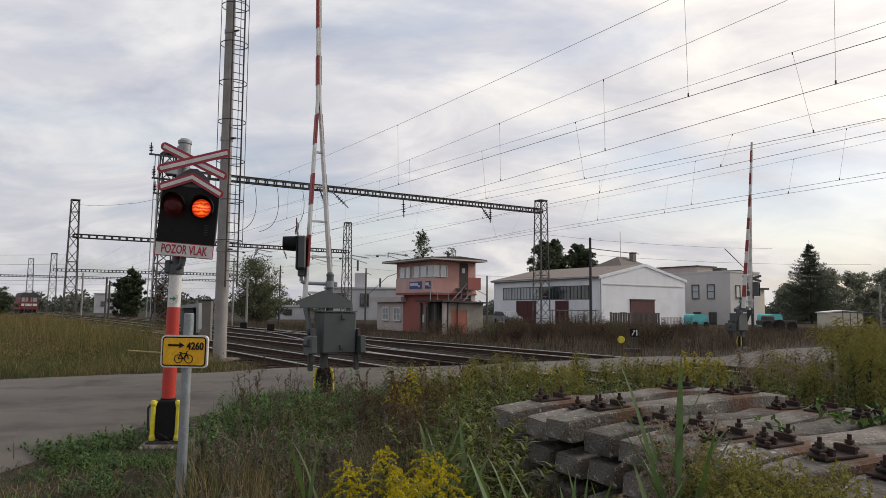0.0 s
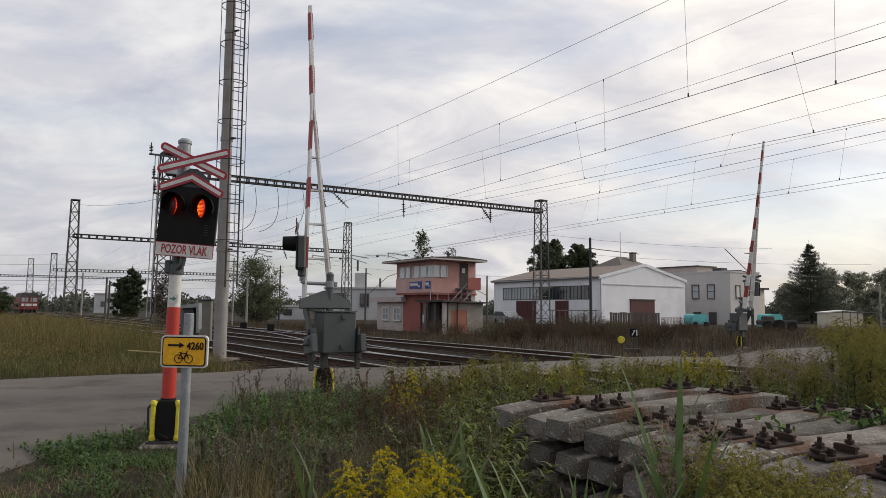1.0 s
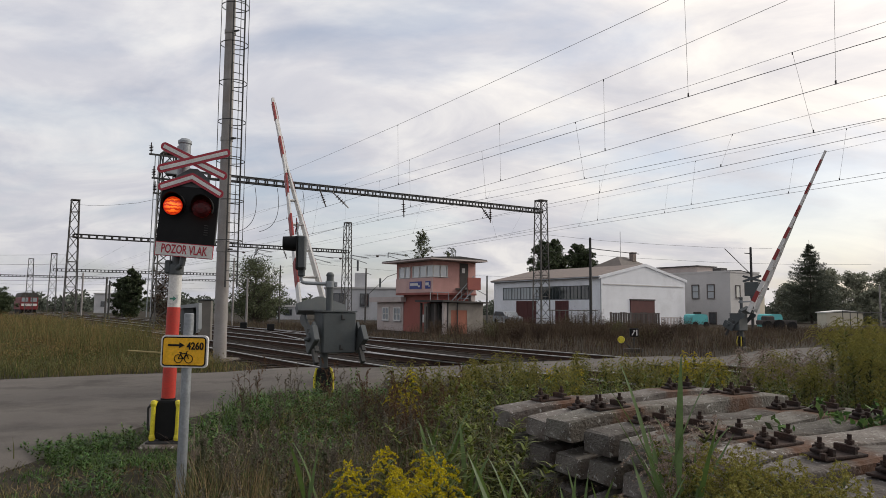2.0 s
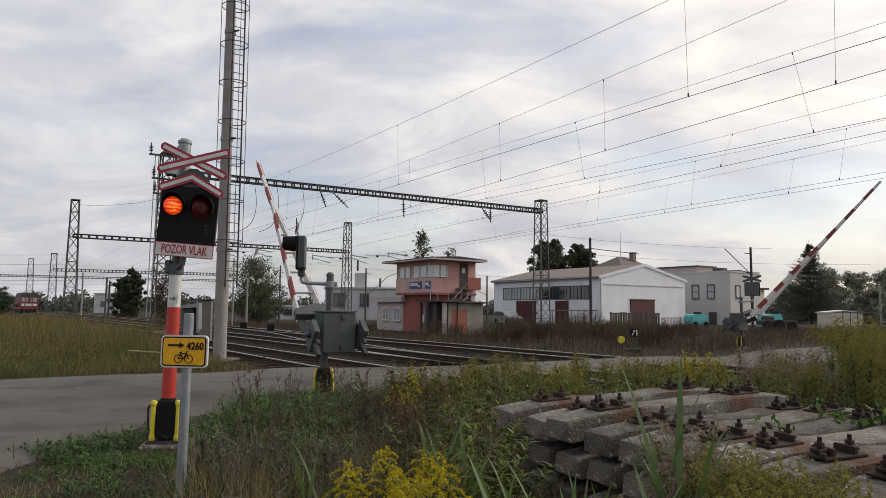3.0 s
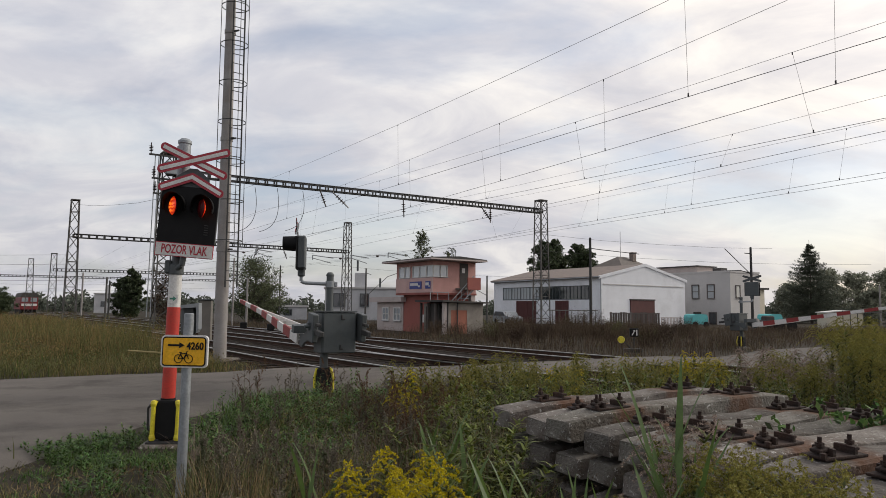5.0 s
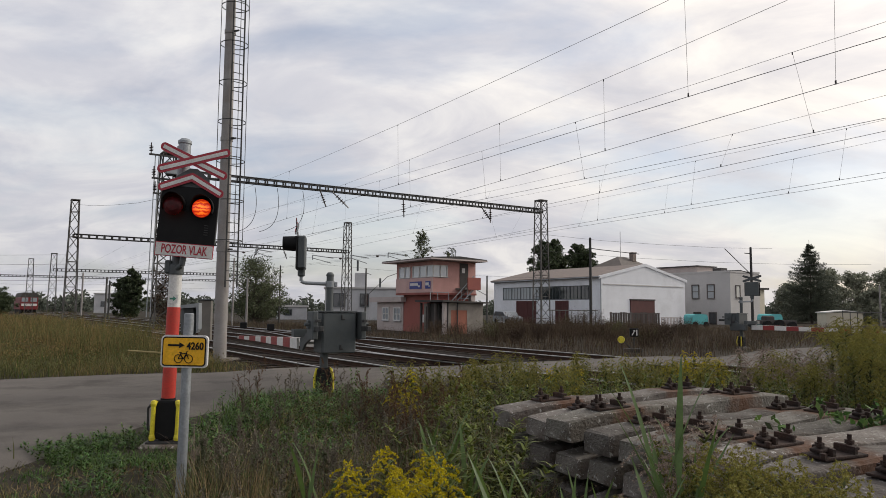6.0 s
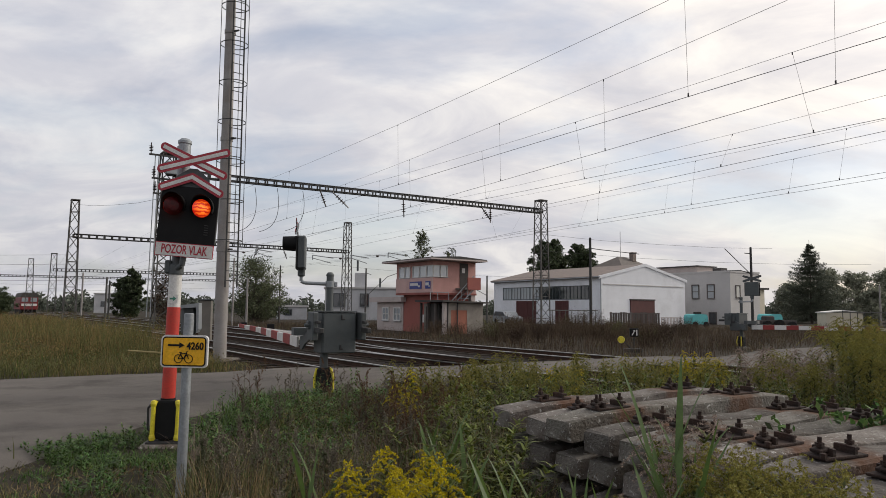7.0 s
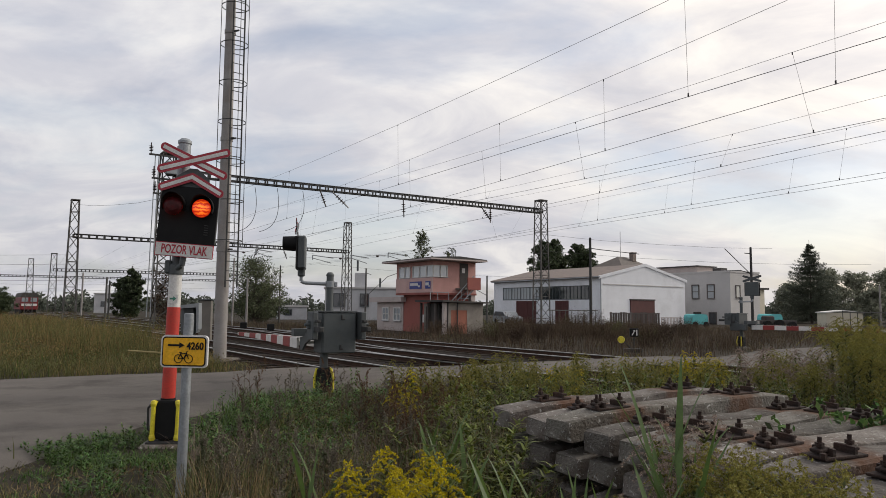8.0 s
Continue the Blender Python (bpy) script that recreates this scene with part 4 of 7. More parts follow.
def wall_box(parent, name, x0, x1, y0, y1, z0, z1, material, label=""):
    bm = B()
    box(bm, ((x0 + x1) / 2, (y0 + y1) / 2, (z0 + z1) / 2), (x1 - x0, y1 - y0, z1 - z0))
    return part(name, bm, material, parent, label)


def signal_box():
    t = thing("signal_box", pose(-0.66, 47.0, 0, 0, 0, YAW), "pink rendered railway signal box with a projecting glazed cabin", "signal box")
    wall_box(t, "base_wall", 0.45, 3.3, 0.35, 4.6, -0.1, 2.9, M["deep_pink"], "deep red rendered base")
    # cabin: solid parapet, glazed band, band over the windows
    wall_box(t, "parapet", 0, 3.7, 0, 4.9, 2.75, 3.85, M["pink"], "pink rendered parapet")
    wall_box(t, "parapet_front", -0.05, -0.003, 0.0, 4.9, 2.78, 3.84, M["parapet"], "pale pink parapet face")
    wall_box(t, "floor_slab", -0.04, 3.74, -0.04, 4.94, 2.62, 2.75, M["deep_pink"])
    wall_box(t, "cabin_core", 1.2, 3.68, 0.02, 4.88, 3.85, 4.95, M["pink"], "pink rendered cabin wall")
    wall_box(t, "lintel", 0, 1.2, 0, 4.9, 4.66, 4.95, M["pink"])
    wall_box(t, "corner_pier", 0, 0.25, 2.75, 2.95, 3.85, 4.66, M["pink"])
    wall_box(t, "end_pier", 0, 1.2, 4.6, 4.9, 3.85, 4.66, M["pink"])
    bm = B()
    prism(bm, [(4.0, 5.0), (4.0, 5.14), (1.6, 5.28), (-0.8, 5.14), (-0.8, 5.0)], -0.9, 5.7)
    part("roof", bm, M["roof_dark"], t, "dark flat roof with a wide overhang")
    bm = B()
    box(bm, (1.6, -0.92, 5.03), (4.84, 0.05, 0.10))
    box(bm, (-0.82, 2.4, 5.03), (0.05, 6.6, 0.10))
    box(bm, (1.6, 2.4, 4.985), (4.7, 6.5, 0.03))
    part("eaves_board", bm, M["pale_pink"], t, "pale pink eaves board")
    # glazing: panes with frames, long side and short side
    for y, w in ((4.2, 0.72), (3.4, 0.72), (2.25, 0.85), (1.35, 0.85), (0.45, 0.8)):
        window(t, (0.06, y, 3.88), w, 0.76, -90, 1, glass="glass_pale")
    for x in (0.32, 0.9):
        window(t, (x, 0.05, 3.88), 0.56, 0.76, 0, 1, glass="glass_pale")
    wall_box(t, "cabin_inner", 0.5, 1.18, 0.4, 4.5, 3.86, 4.64, M["pale_pink"])
    # curtains
    for y in (3.9, 1.8, 0.7):
        wall_box(t, "curtain", 0.30, 0.34, y - 0.25, y + 0.25, 3.86, 4.62, M["white"], "white curtain")
    # name boards: lettering too small to read
    for y, w in ((2.15, 1.55), (0.55, 0.62)):
        bm = B()
        box(bm, (-0.07, y, 3.30), (0.05, w, 0.52))
        sgn = part("name_board", bm, M["blue_sign"], t, "blue enamel name board with pale bars")
        bm = B()
        box(bm, (-0.1, y + w * 0.1, 3.36), (0.012, w * 0.66, 0.20))
        box(bm, (-0.1, y - w * 0.32, 3.22), (0.012, w * 0.18, 0.14))
        part("lettering_bar", bm, M["white"], sgn)
    # door and outside stair
    # a solid dark slab paints the shade inside the open doorway
    bm = B()
    box(bm, (2.62, 0.0, 4.0), (0.72, 0.08, 1.75))
    d = part("door", bm, M["roof_dark"], t, "dark slab for the shade of an open doorway, with a pale notice")
    bm = B()
    box(bm, (2.55, -0.05, 4.35), (0.26, 0.02, 0.34))
    part("notice", bm, M["white"], d)
    wall_box(t, "balcony", 1.9, 3.3, -1.1, 0.0, 2.98, 3.10, M["concrete"])
    wall_box(t, "balcony_wall", 2.15, 3.25, -1.16, -1.06, 2.98, 3.82, M["deep_pink"], "red rendered balcony parapet")
    for i in range(9):
        wall_box(t, "stair_tread", 0.55 + 0.25 * i, 0.83 + 0.25 * i, -1.0, -0.25, 0.98 + 0.23 * i, 1.02 + 0.23 * i, M["galv"])
    bm = B()
    for y in (-1.02, -0.24):
        tube(bm, (0.5, y, 0.95), (2.75, y, 3.02), 0.04, n=4)
    part("stringer", bm, M["galv"], t)
    bm = B()
    tube(bm, (0.6, -1.02, 1.95), (2.75, -1.02, 3.95), 0.03, n=5)
    tube(bm, (-0.9, -1.02, 2.75), (0.6, -1.02, 2.75), 0.025, n=5)
    for x in (-0.9, -0.3, 0.6):
        tube(bm, (x, -1.02, 2.2), (x, -1.02, 2.75), 0.022, n=5)
    for i in range(5):
        x = 0.7 + 0.5 * i
        tube(bm, (x, -1.02, 1.1 + 0.46 * i), (x, -1.02, 2.05 + 0.46 * i), 0.022, n=5)
    part("handrail", bm, M["galv"], t, "galvanised stair handrail")
    bm = B()
    for x in (3.0, 3.3):
        path_tube(bm, [(x, 2.0, 5.1), (x, 2.0, 6.0), (x - 0.2, 2.0, 6.15), (x - 0.4, 2.0, 6.05)], 0.04, 6)
    part("vent_pipe", bm, M["galv"], t)
    wall_box(t, "pier", 3.3, 3.65, 0.0, 0.35, -0.1, 2.65, M["pale_pink"])
    # lean-to in front of the base
    # dark block added to paint the unlit inside of the open lean-to
    wall_box(t, "shed_back", -0.2, 2.7, -1.0, 0.35, -0.1, 2.0, M["roof_dark"])
    wall_box(t, "shed_pier", -0.42, -0.22, -2.0, -1.72, -0.1, 2.05, M["pale_pink"], "pale rendered pier")
    wall_box(t, "shed_wall", -0.22, 0.12, -1.98, -1.75, -0.1, 2.05, M["shed_render"], "stained beige rendered wall")
    wall_box(t, "shed_panel", 0.12, 1.45, -1.965, -1.8, -0.1, 1.55, M["brick_panel"], "orange brick panel")
    wall_box(t, "shed_wall", 0.12, 1.45, -1.98, -1.75, 1.55, 2.05, M["shed_render"])
    wall_box(t, "shed_wall", 1.45, 2.8, -1.98, -1.75, -0.1, 2.05, M["shed_render"])
    wall_box(t, "shed_side", 2.6, 2.8, -1.75, -1.0, -0.1, 2.05, M["shed_render"])
    for x in (-0.16, 0.62):
        bm = B()
        tube(bm, (x, -2.02, -0.1), (x, -2.02, 2.05), 0.04, n=6)
        part("down_pipe", bm, M["mast_dark"], t)
    bm = B()
    prism(bm, [(-0.75, 2.10), (3.1, 2.02), (3.1, 2.12), (-0.75, 2.22)], -2.3, 1.1)
    part("shed_roof", bm, M["roof_dark"], t, "dark felt shed roof")
    for y in (-0.9, 0.0, 0.9):
        wall_box(t, "shed_post", -0.44, -0.3, y - 0.07, y + 0.07, -0.1, 2.05, M["fence"])
    wall_box(t, "inner_wall", 0.0, 0.45, -1.0, 1.1, -0.1, 2.0, M["shed_render"])
    for y in (-0.55, 0.5):
        bm = B()
        box(bm, (-0.02, y, 0.95), (0.05, 0.62, 1.7))
        part("porch_door", bm, M["roof_dark"], t, "dark porch door")
    bm = B()
    box(bm, (0.42, 1.6, 0.95), (0.06, 0.7, 0.55))
    part("meter_box", bm, M["white"], t, "white meter box")
    # low annex with two small windows
    wall_box(t, "annex_wall", 0.4, 3.3, 4.6, 8.5, -0.1, 2.15, M["pale_pink"], "pale rendered low annex")
    bm = B()
    box(bm, (1.8, 6.7, 2.32), (3.6, 4.9, 0.36))
    part("annex_roof", bm, M["pale_pink"], t, "pale flat roof fascia")
    for y in (5.35, 7.1):
        window(t, (0.38, y, 0.75), 0.95, 0.95, -90, 2, 2, t=0.09)


signal_box()


def hall():
    t = thing("workshop_hall", pose(17.35, 75.0, 0, 0, 0, YAW), "long white workshop hall with a shallow gable and brown doors", "workshop")
    w, ln, e, a = 14.9, 18.6, 5.3, 6.9
    bm = B()
    prism(bm, [(0, -0.3), (w, -0.3), (w, e), (w / 2, a), (0, e)], 0.0, 0.3)
    part("gable_wall", bm, M["white_render"], t, "white painted gable wall")
    bm = B()
    prism(bm, [(0, -0.3), (w, -0.3), (w, e), (w / 2, a), (0, e)], ln - 0.3, ln)
    part("gable_wall", bm, M["white_render"], t)
    wall_box(t, "side_wall", 0, 0.3, 0.3, ln - 0.3, -0.3, 2.85, M["white_render"], "white side wall")
    wall_box(t, "side_wall", 0, 0.3, 0.3, ln - 0.3, 4.45, e, M["white_render"])
    wall_box(t, "side_wall", 0.02, 0.3, 0.3, 1.3, 2.85, 4.45, M["white_render"])
    wall_box(t, "side_wall", 0.02, 0.3, ln - 1.8, ln - 0.3, 2.85, 4.45, M["white_render"])
    wall_box(t, "side_wall", w - 0.3, w, 0.3, ln - 0.3, -0.3, e, M["white_render"])
    for i in range(9):
        y = 1.3 + (ln - 3.1) * (i + 0.5) / 9
        window(t, (0.12, y, 2.9), (ln - 3.1) / 9 - 0.05, 1.5, -90, 3, 1, "grey_paint", "glass_dark" if i < 5 else "glass", 0.08)
    for y0, y1 in ((4.9, 7.0), (10.4, 14.0)):
        bm = B()
        box(bm, (-0.05, (y0 + y1) / 2, 1.3), (0.12, y1 - y0, 2.9))
        dd = part("sliding_door", bm, M["door_red"], t, "dark brown sliding door")
        for k in range(6):
            yy = y0 + (y1 - y0) * (k + 0.5) / 6
            bm = B()
            box(bm, (-0.12, yy, 1.3), (0.03, 0.06, 2.8))
            part("rib", bm, M["door_red"], dd)
    bm = B()
    box(bm, (6.9, -0.05, 1.35), (4.2, 0.12, 2.95))
    dd = part("gable_door", bm, M["door_red"], t, "oxblood roller door")
    bm = B()
    box(bm, (6.9, -0.08, 2.9), (4.4, 0.16, 0.14))
    part("door_lintel", bm, M["roof_dark"], dd)
    bm = B()
    box(bm, (7.45, -0.03, e - 0.75), (14.2, 0.06, 0.10))
    part("tie_strip", bm, M["grey_render"], t)
    for s in (0, 1):
        bm = B()
        x0, x1 = (-0.35, w / 2) if s == 0 else (w / 2, w + 0.35)
        z0, z1 = (e - 0.07, a) if s == 0 else (a, e - 0.07)
        prism(bm, [(x0, z0), (x1, z1), (x1, z1 + 0.18), (x0, z0 + 0.18)], 0.0, ln + 0.3)
        part("roof_slope", bm, M["roof"], t, "brownish sheet roof slope")
        bm = B()
        prism(bm, [(x0, z0 - 0.12), (x1, z1 - 0.12), (x1, z1 + 0.20), (x0, z0 + 0.20)], -0.10, -0.004)
        part("verge_board", bm, M["white_render"], t, "white verge board along the gable")
    bm = B()
    tube(bm, (-0.42, -0.3, e), (-0.42, ln, e - 0.1), 0.07, n=6)
    tube(bm, (-0.1, -0.12, 0), (-0.1, -0.12, e - 0.1), 0.05, n=6)
    part("gutter", bm, M["galv"], t)


hall()


def hip_house():
    t = thing("house", pose(27.6, 103, 0, 0, 0, YAW), "house with a brown pyramid roof, chimney and aerial", "house", "houses behind the yard")
    wall_box(t, "wall", -6, 6, -5, 6, -0.3, 6.4, M["grey_render"], "grey rendered wall")
    bm = B()
    ring = [(-6.8, -5.8, 6.3), (6.8, -5.8, 6.3), (6.8, 6.8, 6.3), (-6.8, 6.8, 6.3)]
    vs = [bm.verts.new(p) for p in ring]
    lo = [bm.verts.new((x, y, 6.15)) for x, y, z in ring]
    top = [bm.verts.new((-1.0, 0.5, 9.8)), bm.verts.new((0.6, 0.5, 9.8))]
    face(bm, (vs[0], vs[1], top[1], top[0]))
    face(bm, (vs[1], vs[2], top[1]))
    face(bm, (vs[2], vs[3], top[0], top[1]))
    face(bm, (vs[3], vs[0], top[0]))
    face(bm, list(reversed(lo)))
    for i in range(4):
        face(bm, (lo[i], lo[(i + 1) % 4], vs[(i + 1) % 4], vs[i]))
    part("roof", bm, M["roof_slate"], t, "grey-brown hipped roof")
    bm = B()
    box(bm, (1.0, -0.6, 9.7), (0.75, 0.7, 1.3))
    box(bm, (1.0, -0.6, 10.4), (0.9, 0.85, 0.12))
    part("chimney", bm, M["roof"], t, "dark brick chimney")
    bm = B()
    tube(bm, (-0.6, 0.4, 9.5), (-0.6, 0.4, 13.6), 0.035, n=5)
    part("aerial", bm, M["wire"], t)


hip_house()


def grey_house():
    t = thing("flat_roofed_house", pose(35.8, 85.0, 0, 0, 0, YAW), "grey flat-roofed two-storey house with dark windows", "house", "houses behind the yard")
    wall_box(t, "wall", 0, 6.5, 0, 13.0, -0.3, 6.55, M["grey_render"], "grey rendered walls")
    wall_box(t, "roof_edge", -0.06, 6.56, -0.06, 13.06, 6.55, 6.78, M["grey_render"])
    wall_box(t, "roof_cabin", 1.2, 5, 5.5, 11.5, 6.78, 7.55, M["pale_pink"], "pale roof cabin")
    wall_box(t, "roof_cabin_cover", 0.9, 5.3, 5.2, 11.8, 7.55, 7.7, M["roof_dark"])
    wall_box(t, "roof_vent", 1.5, 2.9, 2.2, 3.4, 6.78, 7.25, M["roof_dark"])
    for y in (2.7, 4.95):
        window(t, (-0.02, y, 3.3), 1.0, 1.75, -90, 1, 2, "fence", "glass", 0.12)
        window(t, (-0.02, y - 0.2, -0.1), 1.0, 1.6, -90, 1, 1, "fence", "glass_dark", 0.12)
    window(t, (1.6, -0.02, 3.4), 0.9, 1.5, 0, 1, 1, "fence", "glass", 0.12)
    wall_box(t, "low_wing", 6.5, 10.2, 1.5, 9, -0.3, 4.6, M["cream"], "pale low wing")
    wall_box(t, "wing_roof", 6.6, 10.7, 1.1, 9.3, 4.6, 4.85, M["roof_dark"])
    window(t, (8.0, 1.48, 2.5), 1.2, 1.5, 0, 1, 2, "fence", "glass_dark", 0.12)


grey_house()


def white_house(x, y, w, dp, h, yaw, label, wins, tower=False):
    t = thing("building", pose(x, y, 0, 0, 0, yaw), label, "building", "distant buildings")
    wall_box(t, "wall", 0, w, 0, dp, -0.3, h, M["dull_white"], "white rendered wall, greyed in colour as on a shaded side")
    wall_box(t, "roof", -0.2, w + 0.2, -0.2, dp + 0.2, h, h + 0.25, M["grey_render"])
    for wx, wz, ww, wh in wins:
        window(t, (wx, -0.03, wz), ww, wh, 0, 3, 1, "grey_paint", "glass_dark", 0.12)
    if tower:
        wall_box(t, "stair_tower", w * 0.33, w * 0.45, 1, 4, h + 0.25, h + 2.3, M["dull_white"])
        for fx, fz in ((0.36, 2.6), (0.62, 0.0)):
            bm = B()
            tube(bm, (w * fx, 1.4, h + fz), (w * fx, 1.4, h + fz + 1.6), 0.15, n=6)
            part("flue", bm, M["grey_paint"], t)


white_house(-16.5, 96, 12.5, 10, 4.4, 8, "white flat-roofed depot building with a stair tower", ((1.6, 1.9, 2.4, 1.8), (5.5, 1.9, 1.2, 1.8)), True)
white_house(-84, 165, 7, 6, 4.6, 20, "pale distant station building in the haze", ((2.0, 1.6, 1.0, 1.2), (5.0, 1.6, 1.0, 1.2)), True)
white_house(-22.6, 96, 3.6, 6, 1.75, 20, "small white trackside house with a low roof", ((1.0, 0.6, 0.9, 0.8),))


def sheds():
    t = thing("shed", pose(33.9, 60.5, 0, 0, 0, 2), "cream sheet-metal shed with a low pitched roof", "shed")
    wall_box(t, "wall", 0, 3.3, 0, 1.4, 0, 1.62, M["cream"], "cream ribbed wall")
    bm = B()
    prism(bm, [(-0.12, 1.58), (1.65, 1.76), (3.42, 1.58), (3.42, 1.66), (1.65, 1.84), (-0.12, 1.66)], -0.12, 1.5)
    part("roof", bm, M["white"], t, "pale sheet roof")
    for i in range(12):
        wall_box(t, "rib", 0.15 + 0.28 * i, 0.19 + 0.28 * i, -0.02, 0.0, 0, 1.5, M["cream"])
    for k, (x, y, w, h) in enumerate(((25.6, 70.0, 1.75, 1.35), (28.9, 60.5, 1.35, 1.45))):
        c = thing("covered_trailer", pose(x, y, 0, 0, 0, 15), "small trailer under a turquoise tarpaulin cover", "trailer", "covered trailers")
        bm = B()
        prism(bm, [(0, 0.3), (w, 0.3), (w * 1.0, h * 0.8), (w * 0.92, h * 0.97), (w * 0.7, h), (w * 0.2, h), (w * 0.05, h * 0.93), (0, h * 0.75)], 0, 1.6)
        part("tarpaulin", bm, M["turq"], c, "turquoise tarpaulin")
        for wx in (0.25, w - 0.25):
            bm = B()
            lathe(bm, [(0.27, -0.09), (0.3, -0.05), (0.3, 0.05), (0.27, 0.09)], (wx, -0.02, 0.3), 14, Matrix.Rotation(radians(90), 4, "X"))
            part("wheel", bm, M["black"], c)
    m = thing("farm_machine", pose(27.8, 57.5, 0, 0, 0, 10), "dark old machine with round wheels behind the barrier", "machine")
    for x, r in ((-0.6, 0.45), (0.5, 0.5), (1.7, 0.42)):
        bm = B()
        lathe(bm, [(r * 0.3, -0.12), (r, -0.1), (r, 0.1), (r * 0.3, 0.12)], (x, 0, r), 16, Matrix.Rotation(radians(90), 4, "X"))
        part("wheel", bm, M["black"], m)
    bm = B()
    box(bm, (0.6, 0.5, 0.75), (3.4, 0.8, 0.4), None, 0.08)
    box(bm, (-0.2, 0.5, 1.05), (0.9, 0.7, 0.5), None, 0.1)
    part("body", bm, M["roof_dark"], m)


sheds()


def fence_run(p, q, h, n, label, material, gap=0.35):
    t = thing("fence", Matrix.Translation(p), label, "fence", "yard fences")
    v = Vector(q) - Vector(p)
    ang = math.atan2(v.y, v.x)
    rot = Matrix.Rotation(ang, 4, "Z")
    for z in (h * 0.25, h * 0.95):
        bm = B()
        box(bm, v / 2 + Vector((0, 0, z)), (v.length, 0.05, 0.08), rot)
        part("rail", bm, material, t)
    for i in range(n):
        bm = B()
        o = v * ((i + 0.5) / n)
        hh = h * random.uniform(0.96, 1.03)
        box(bm, o + Vector((0, 0, hh / 2)), (v.length / n * (1 - gap), 0.03, hh), rot)
        part("slat", bm, material, t)


fence_run((16.6, 68, 0), (22.2, 70, 0), 1.45, 20, "dark weathered board fence before the hall", M["fence"], 0.18)
fence_run((22.3, 70, 0), (24.6, 70.6, 0), 1.0, 14, "pale wooden picket fence", M["pale_pink"], 0.45)
fence_run((33.0, 57, 0), (52.0, 66, 0), 1.75, 22, "dark wire fence with thin posts", M["mast_dark"], 0.93)
fence_run((9.0, 58, 0), (15.0, 66, 0), 1.7, 8, "thin dark wire fence posts", M["mast_dark"], 0.92)


def parked_car():
    t = thing("car", pose(7.5, 79.0, 0.0, 0, 0, -68), "silver estate car parked behind the weeds", "car")
    bm = B()
    prism(bm, [(-2.1, 0.3), (2.1, 0.3), (2.15, 0.7), (1.9, 0.85), (1.1, 0.95), (0.5, 1.4), (-1.5, 1.45), (-2.05, 0.95)], -0.85, 0.85)
    part("body", bm, M["galv"], t, "pale silver body")
    bm = B()
    prism(bm, [(-1.75, 0.95), (0.95, 0.95), (0.42, 1.34), (-1.45, 1.38)], -0.87, 0.87)
    part("side_glass", bm, M["glass_dark"], t)
    for x in (-1.35, 1.35):
        for y in (-0.8, 0.8):
            bm = B()
            lathe(bm, [(0.15, -0.1), (0.31, -0.08), (0.31, 0.08), (0.15, 0.1)], (x, y, 0.31), 14, Matrix.Rotation(radians(90), 4, "X"))
            part("wheel", bm, M["black"], t)


parked_car()


# ---- poles and small railway things ----
def pole(x, y, h, r, label, arm=None, material="mast"):
    t = thing("pole", pose(x, y, 0), label, "pole", "poles of the yard")
    bm = B()
    lathe(bm, [(r, -0.2), (r * 0.75, h), (r * 0.4, h + 0.05)], n=10)
    part("shaft", bm, M[material], t)
    if arm:
        bm = B()
        for a in arm:
            path_tube(bm, a, 0.035, 5)
        part("bracket", bm, M[material], t)
    return t


pole(-17.4, 73, 6.1, 0.10, "slim grey steel yard pole")
pole(-14.3, 50, 3.7, 0.09, "short pale yard pole", None, "pole_tube")
pole(-9.0, 80, 6.3, 0.12, "slim dark catenary pole", [[(0, 0, 5.8), (0.6, 0.2, 5.6)], [(0, 0, 3.0), (2.5, 0.5, 5.4), (4.6, 1, 6.2)]])
pole(5.0, 77, 5.4, 0.11, "slim dark catenary pole", [[(0, 0, 3.2), (-2.6, 0, 4.6)]])
pole(13.0, 60, 8.0, 0.14, "dark tubular catenary pole", [[(0, 0, 7.1), (0.9, 0.2, 7.0), (4.6, 1.0, 6.7)], [(0, 0, 7.2), (0.0, 0, 7.3)]], "mast_dark")
pole(24.9, 55, 6.8, 0.12, "dark tubular catenary pole with a slanting bracket", [[(0, 0, 4.6), (-2.1, 0, 6.7)], [(0, 0, 4.7), (-0.9, 0, 4.95), (-2.0, 0, 4.9)], [(0, 0, 6.3), (-0.5, 0, 6.35)]], "mast_dark")
pole(38.4, 60, 4.0, 0.09, "pale thin steel pole", None, "pole_tube")
pole(-46.0, 101, 7.6, 0.16, "grey pole with cross arms of insulators", [[(-1.0, 0, 7.2), (1.0, 0, 7.2)], [(-0.8, 0, 6.6), (0.8, 0, 6.6)]], "pole_tube")
pole(-58.0, 110, 7.0, 0.16, "plain grey steel yard pole", None, "pole_tube")
pole(-31.5, 64, 4.3, 0.10, "slim grey steel yard pole")
pole(-39.0, 80, 4.6, 0.12, "slim dark yard pole", None, "mast_dark")
pole(-24.0, 62, 3.8, 0.09, "slim grey steel yard pole")
pole(-19.5, 62, 6.6, 0.10, "slim grey steel yard pole", None, "pole_tube")
pole(-18.7, 61, 6.0, 0.09, "slim grey steel yard pole", None, "pole_tube")
lattice_mast(pose(-65.7, 115, 0, 0, 0, YAW), 10.5, 1.3, 0.8, "distant lattice mast in the yard haze", 1.4)
lattice_mast(pose(-78.6, 130, 0, 0, 0, YAW), 10.6, 1.3, 0.8, "distant lattice mast beside the red locomotive", 1.5)
gantry_beam(Vector((-65.7, 115, 7.7)), Vector((-36, 136, 8.0)), 0.4, "distant latticed gantry beam", ())
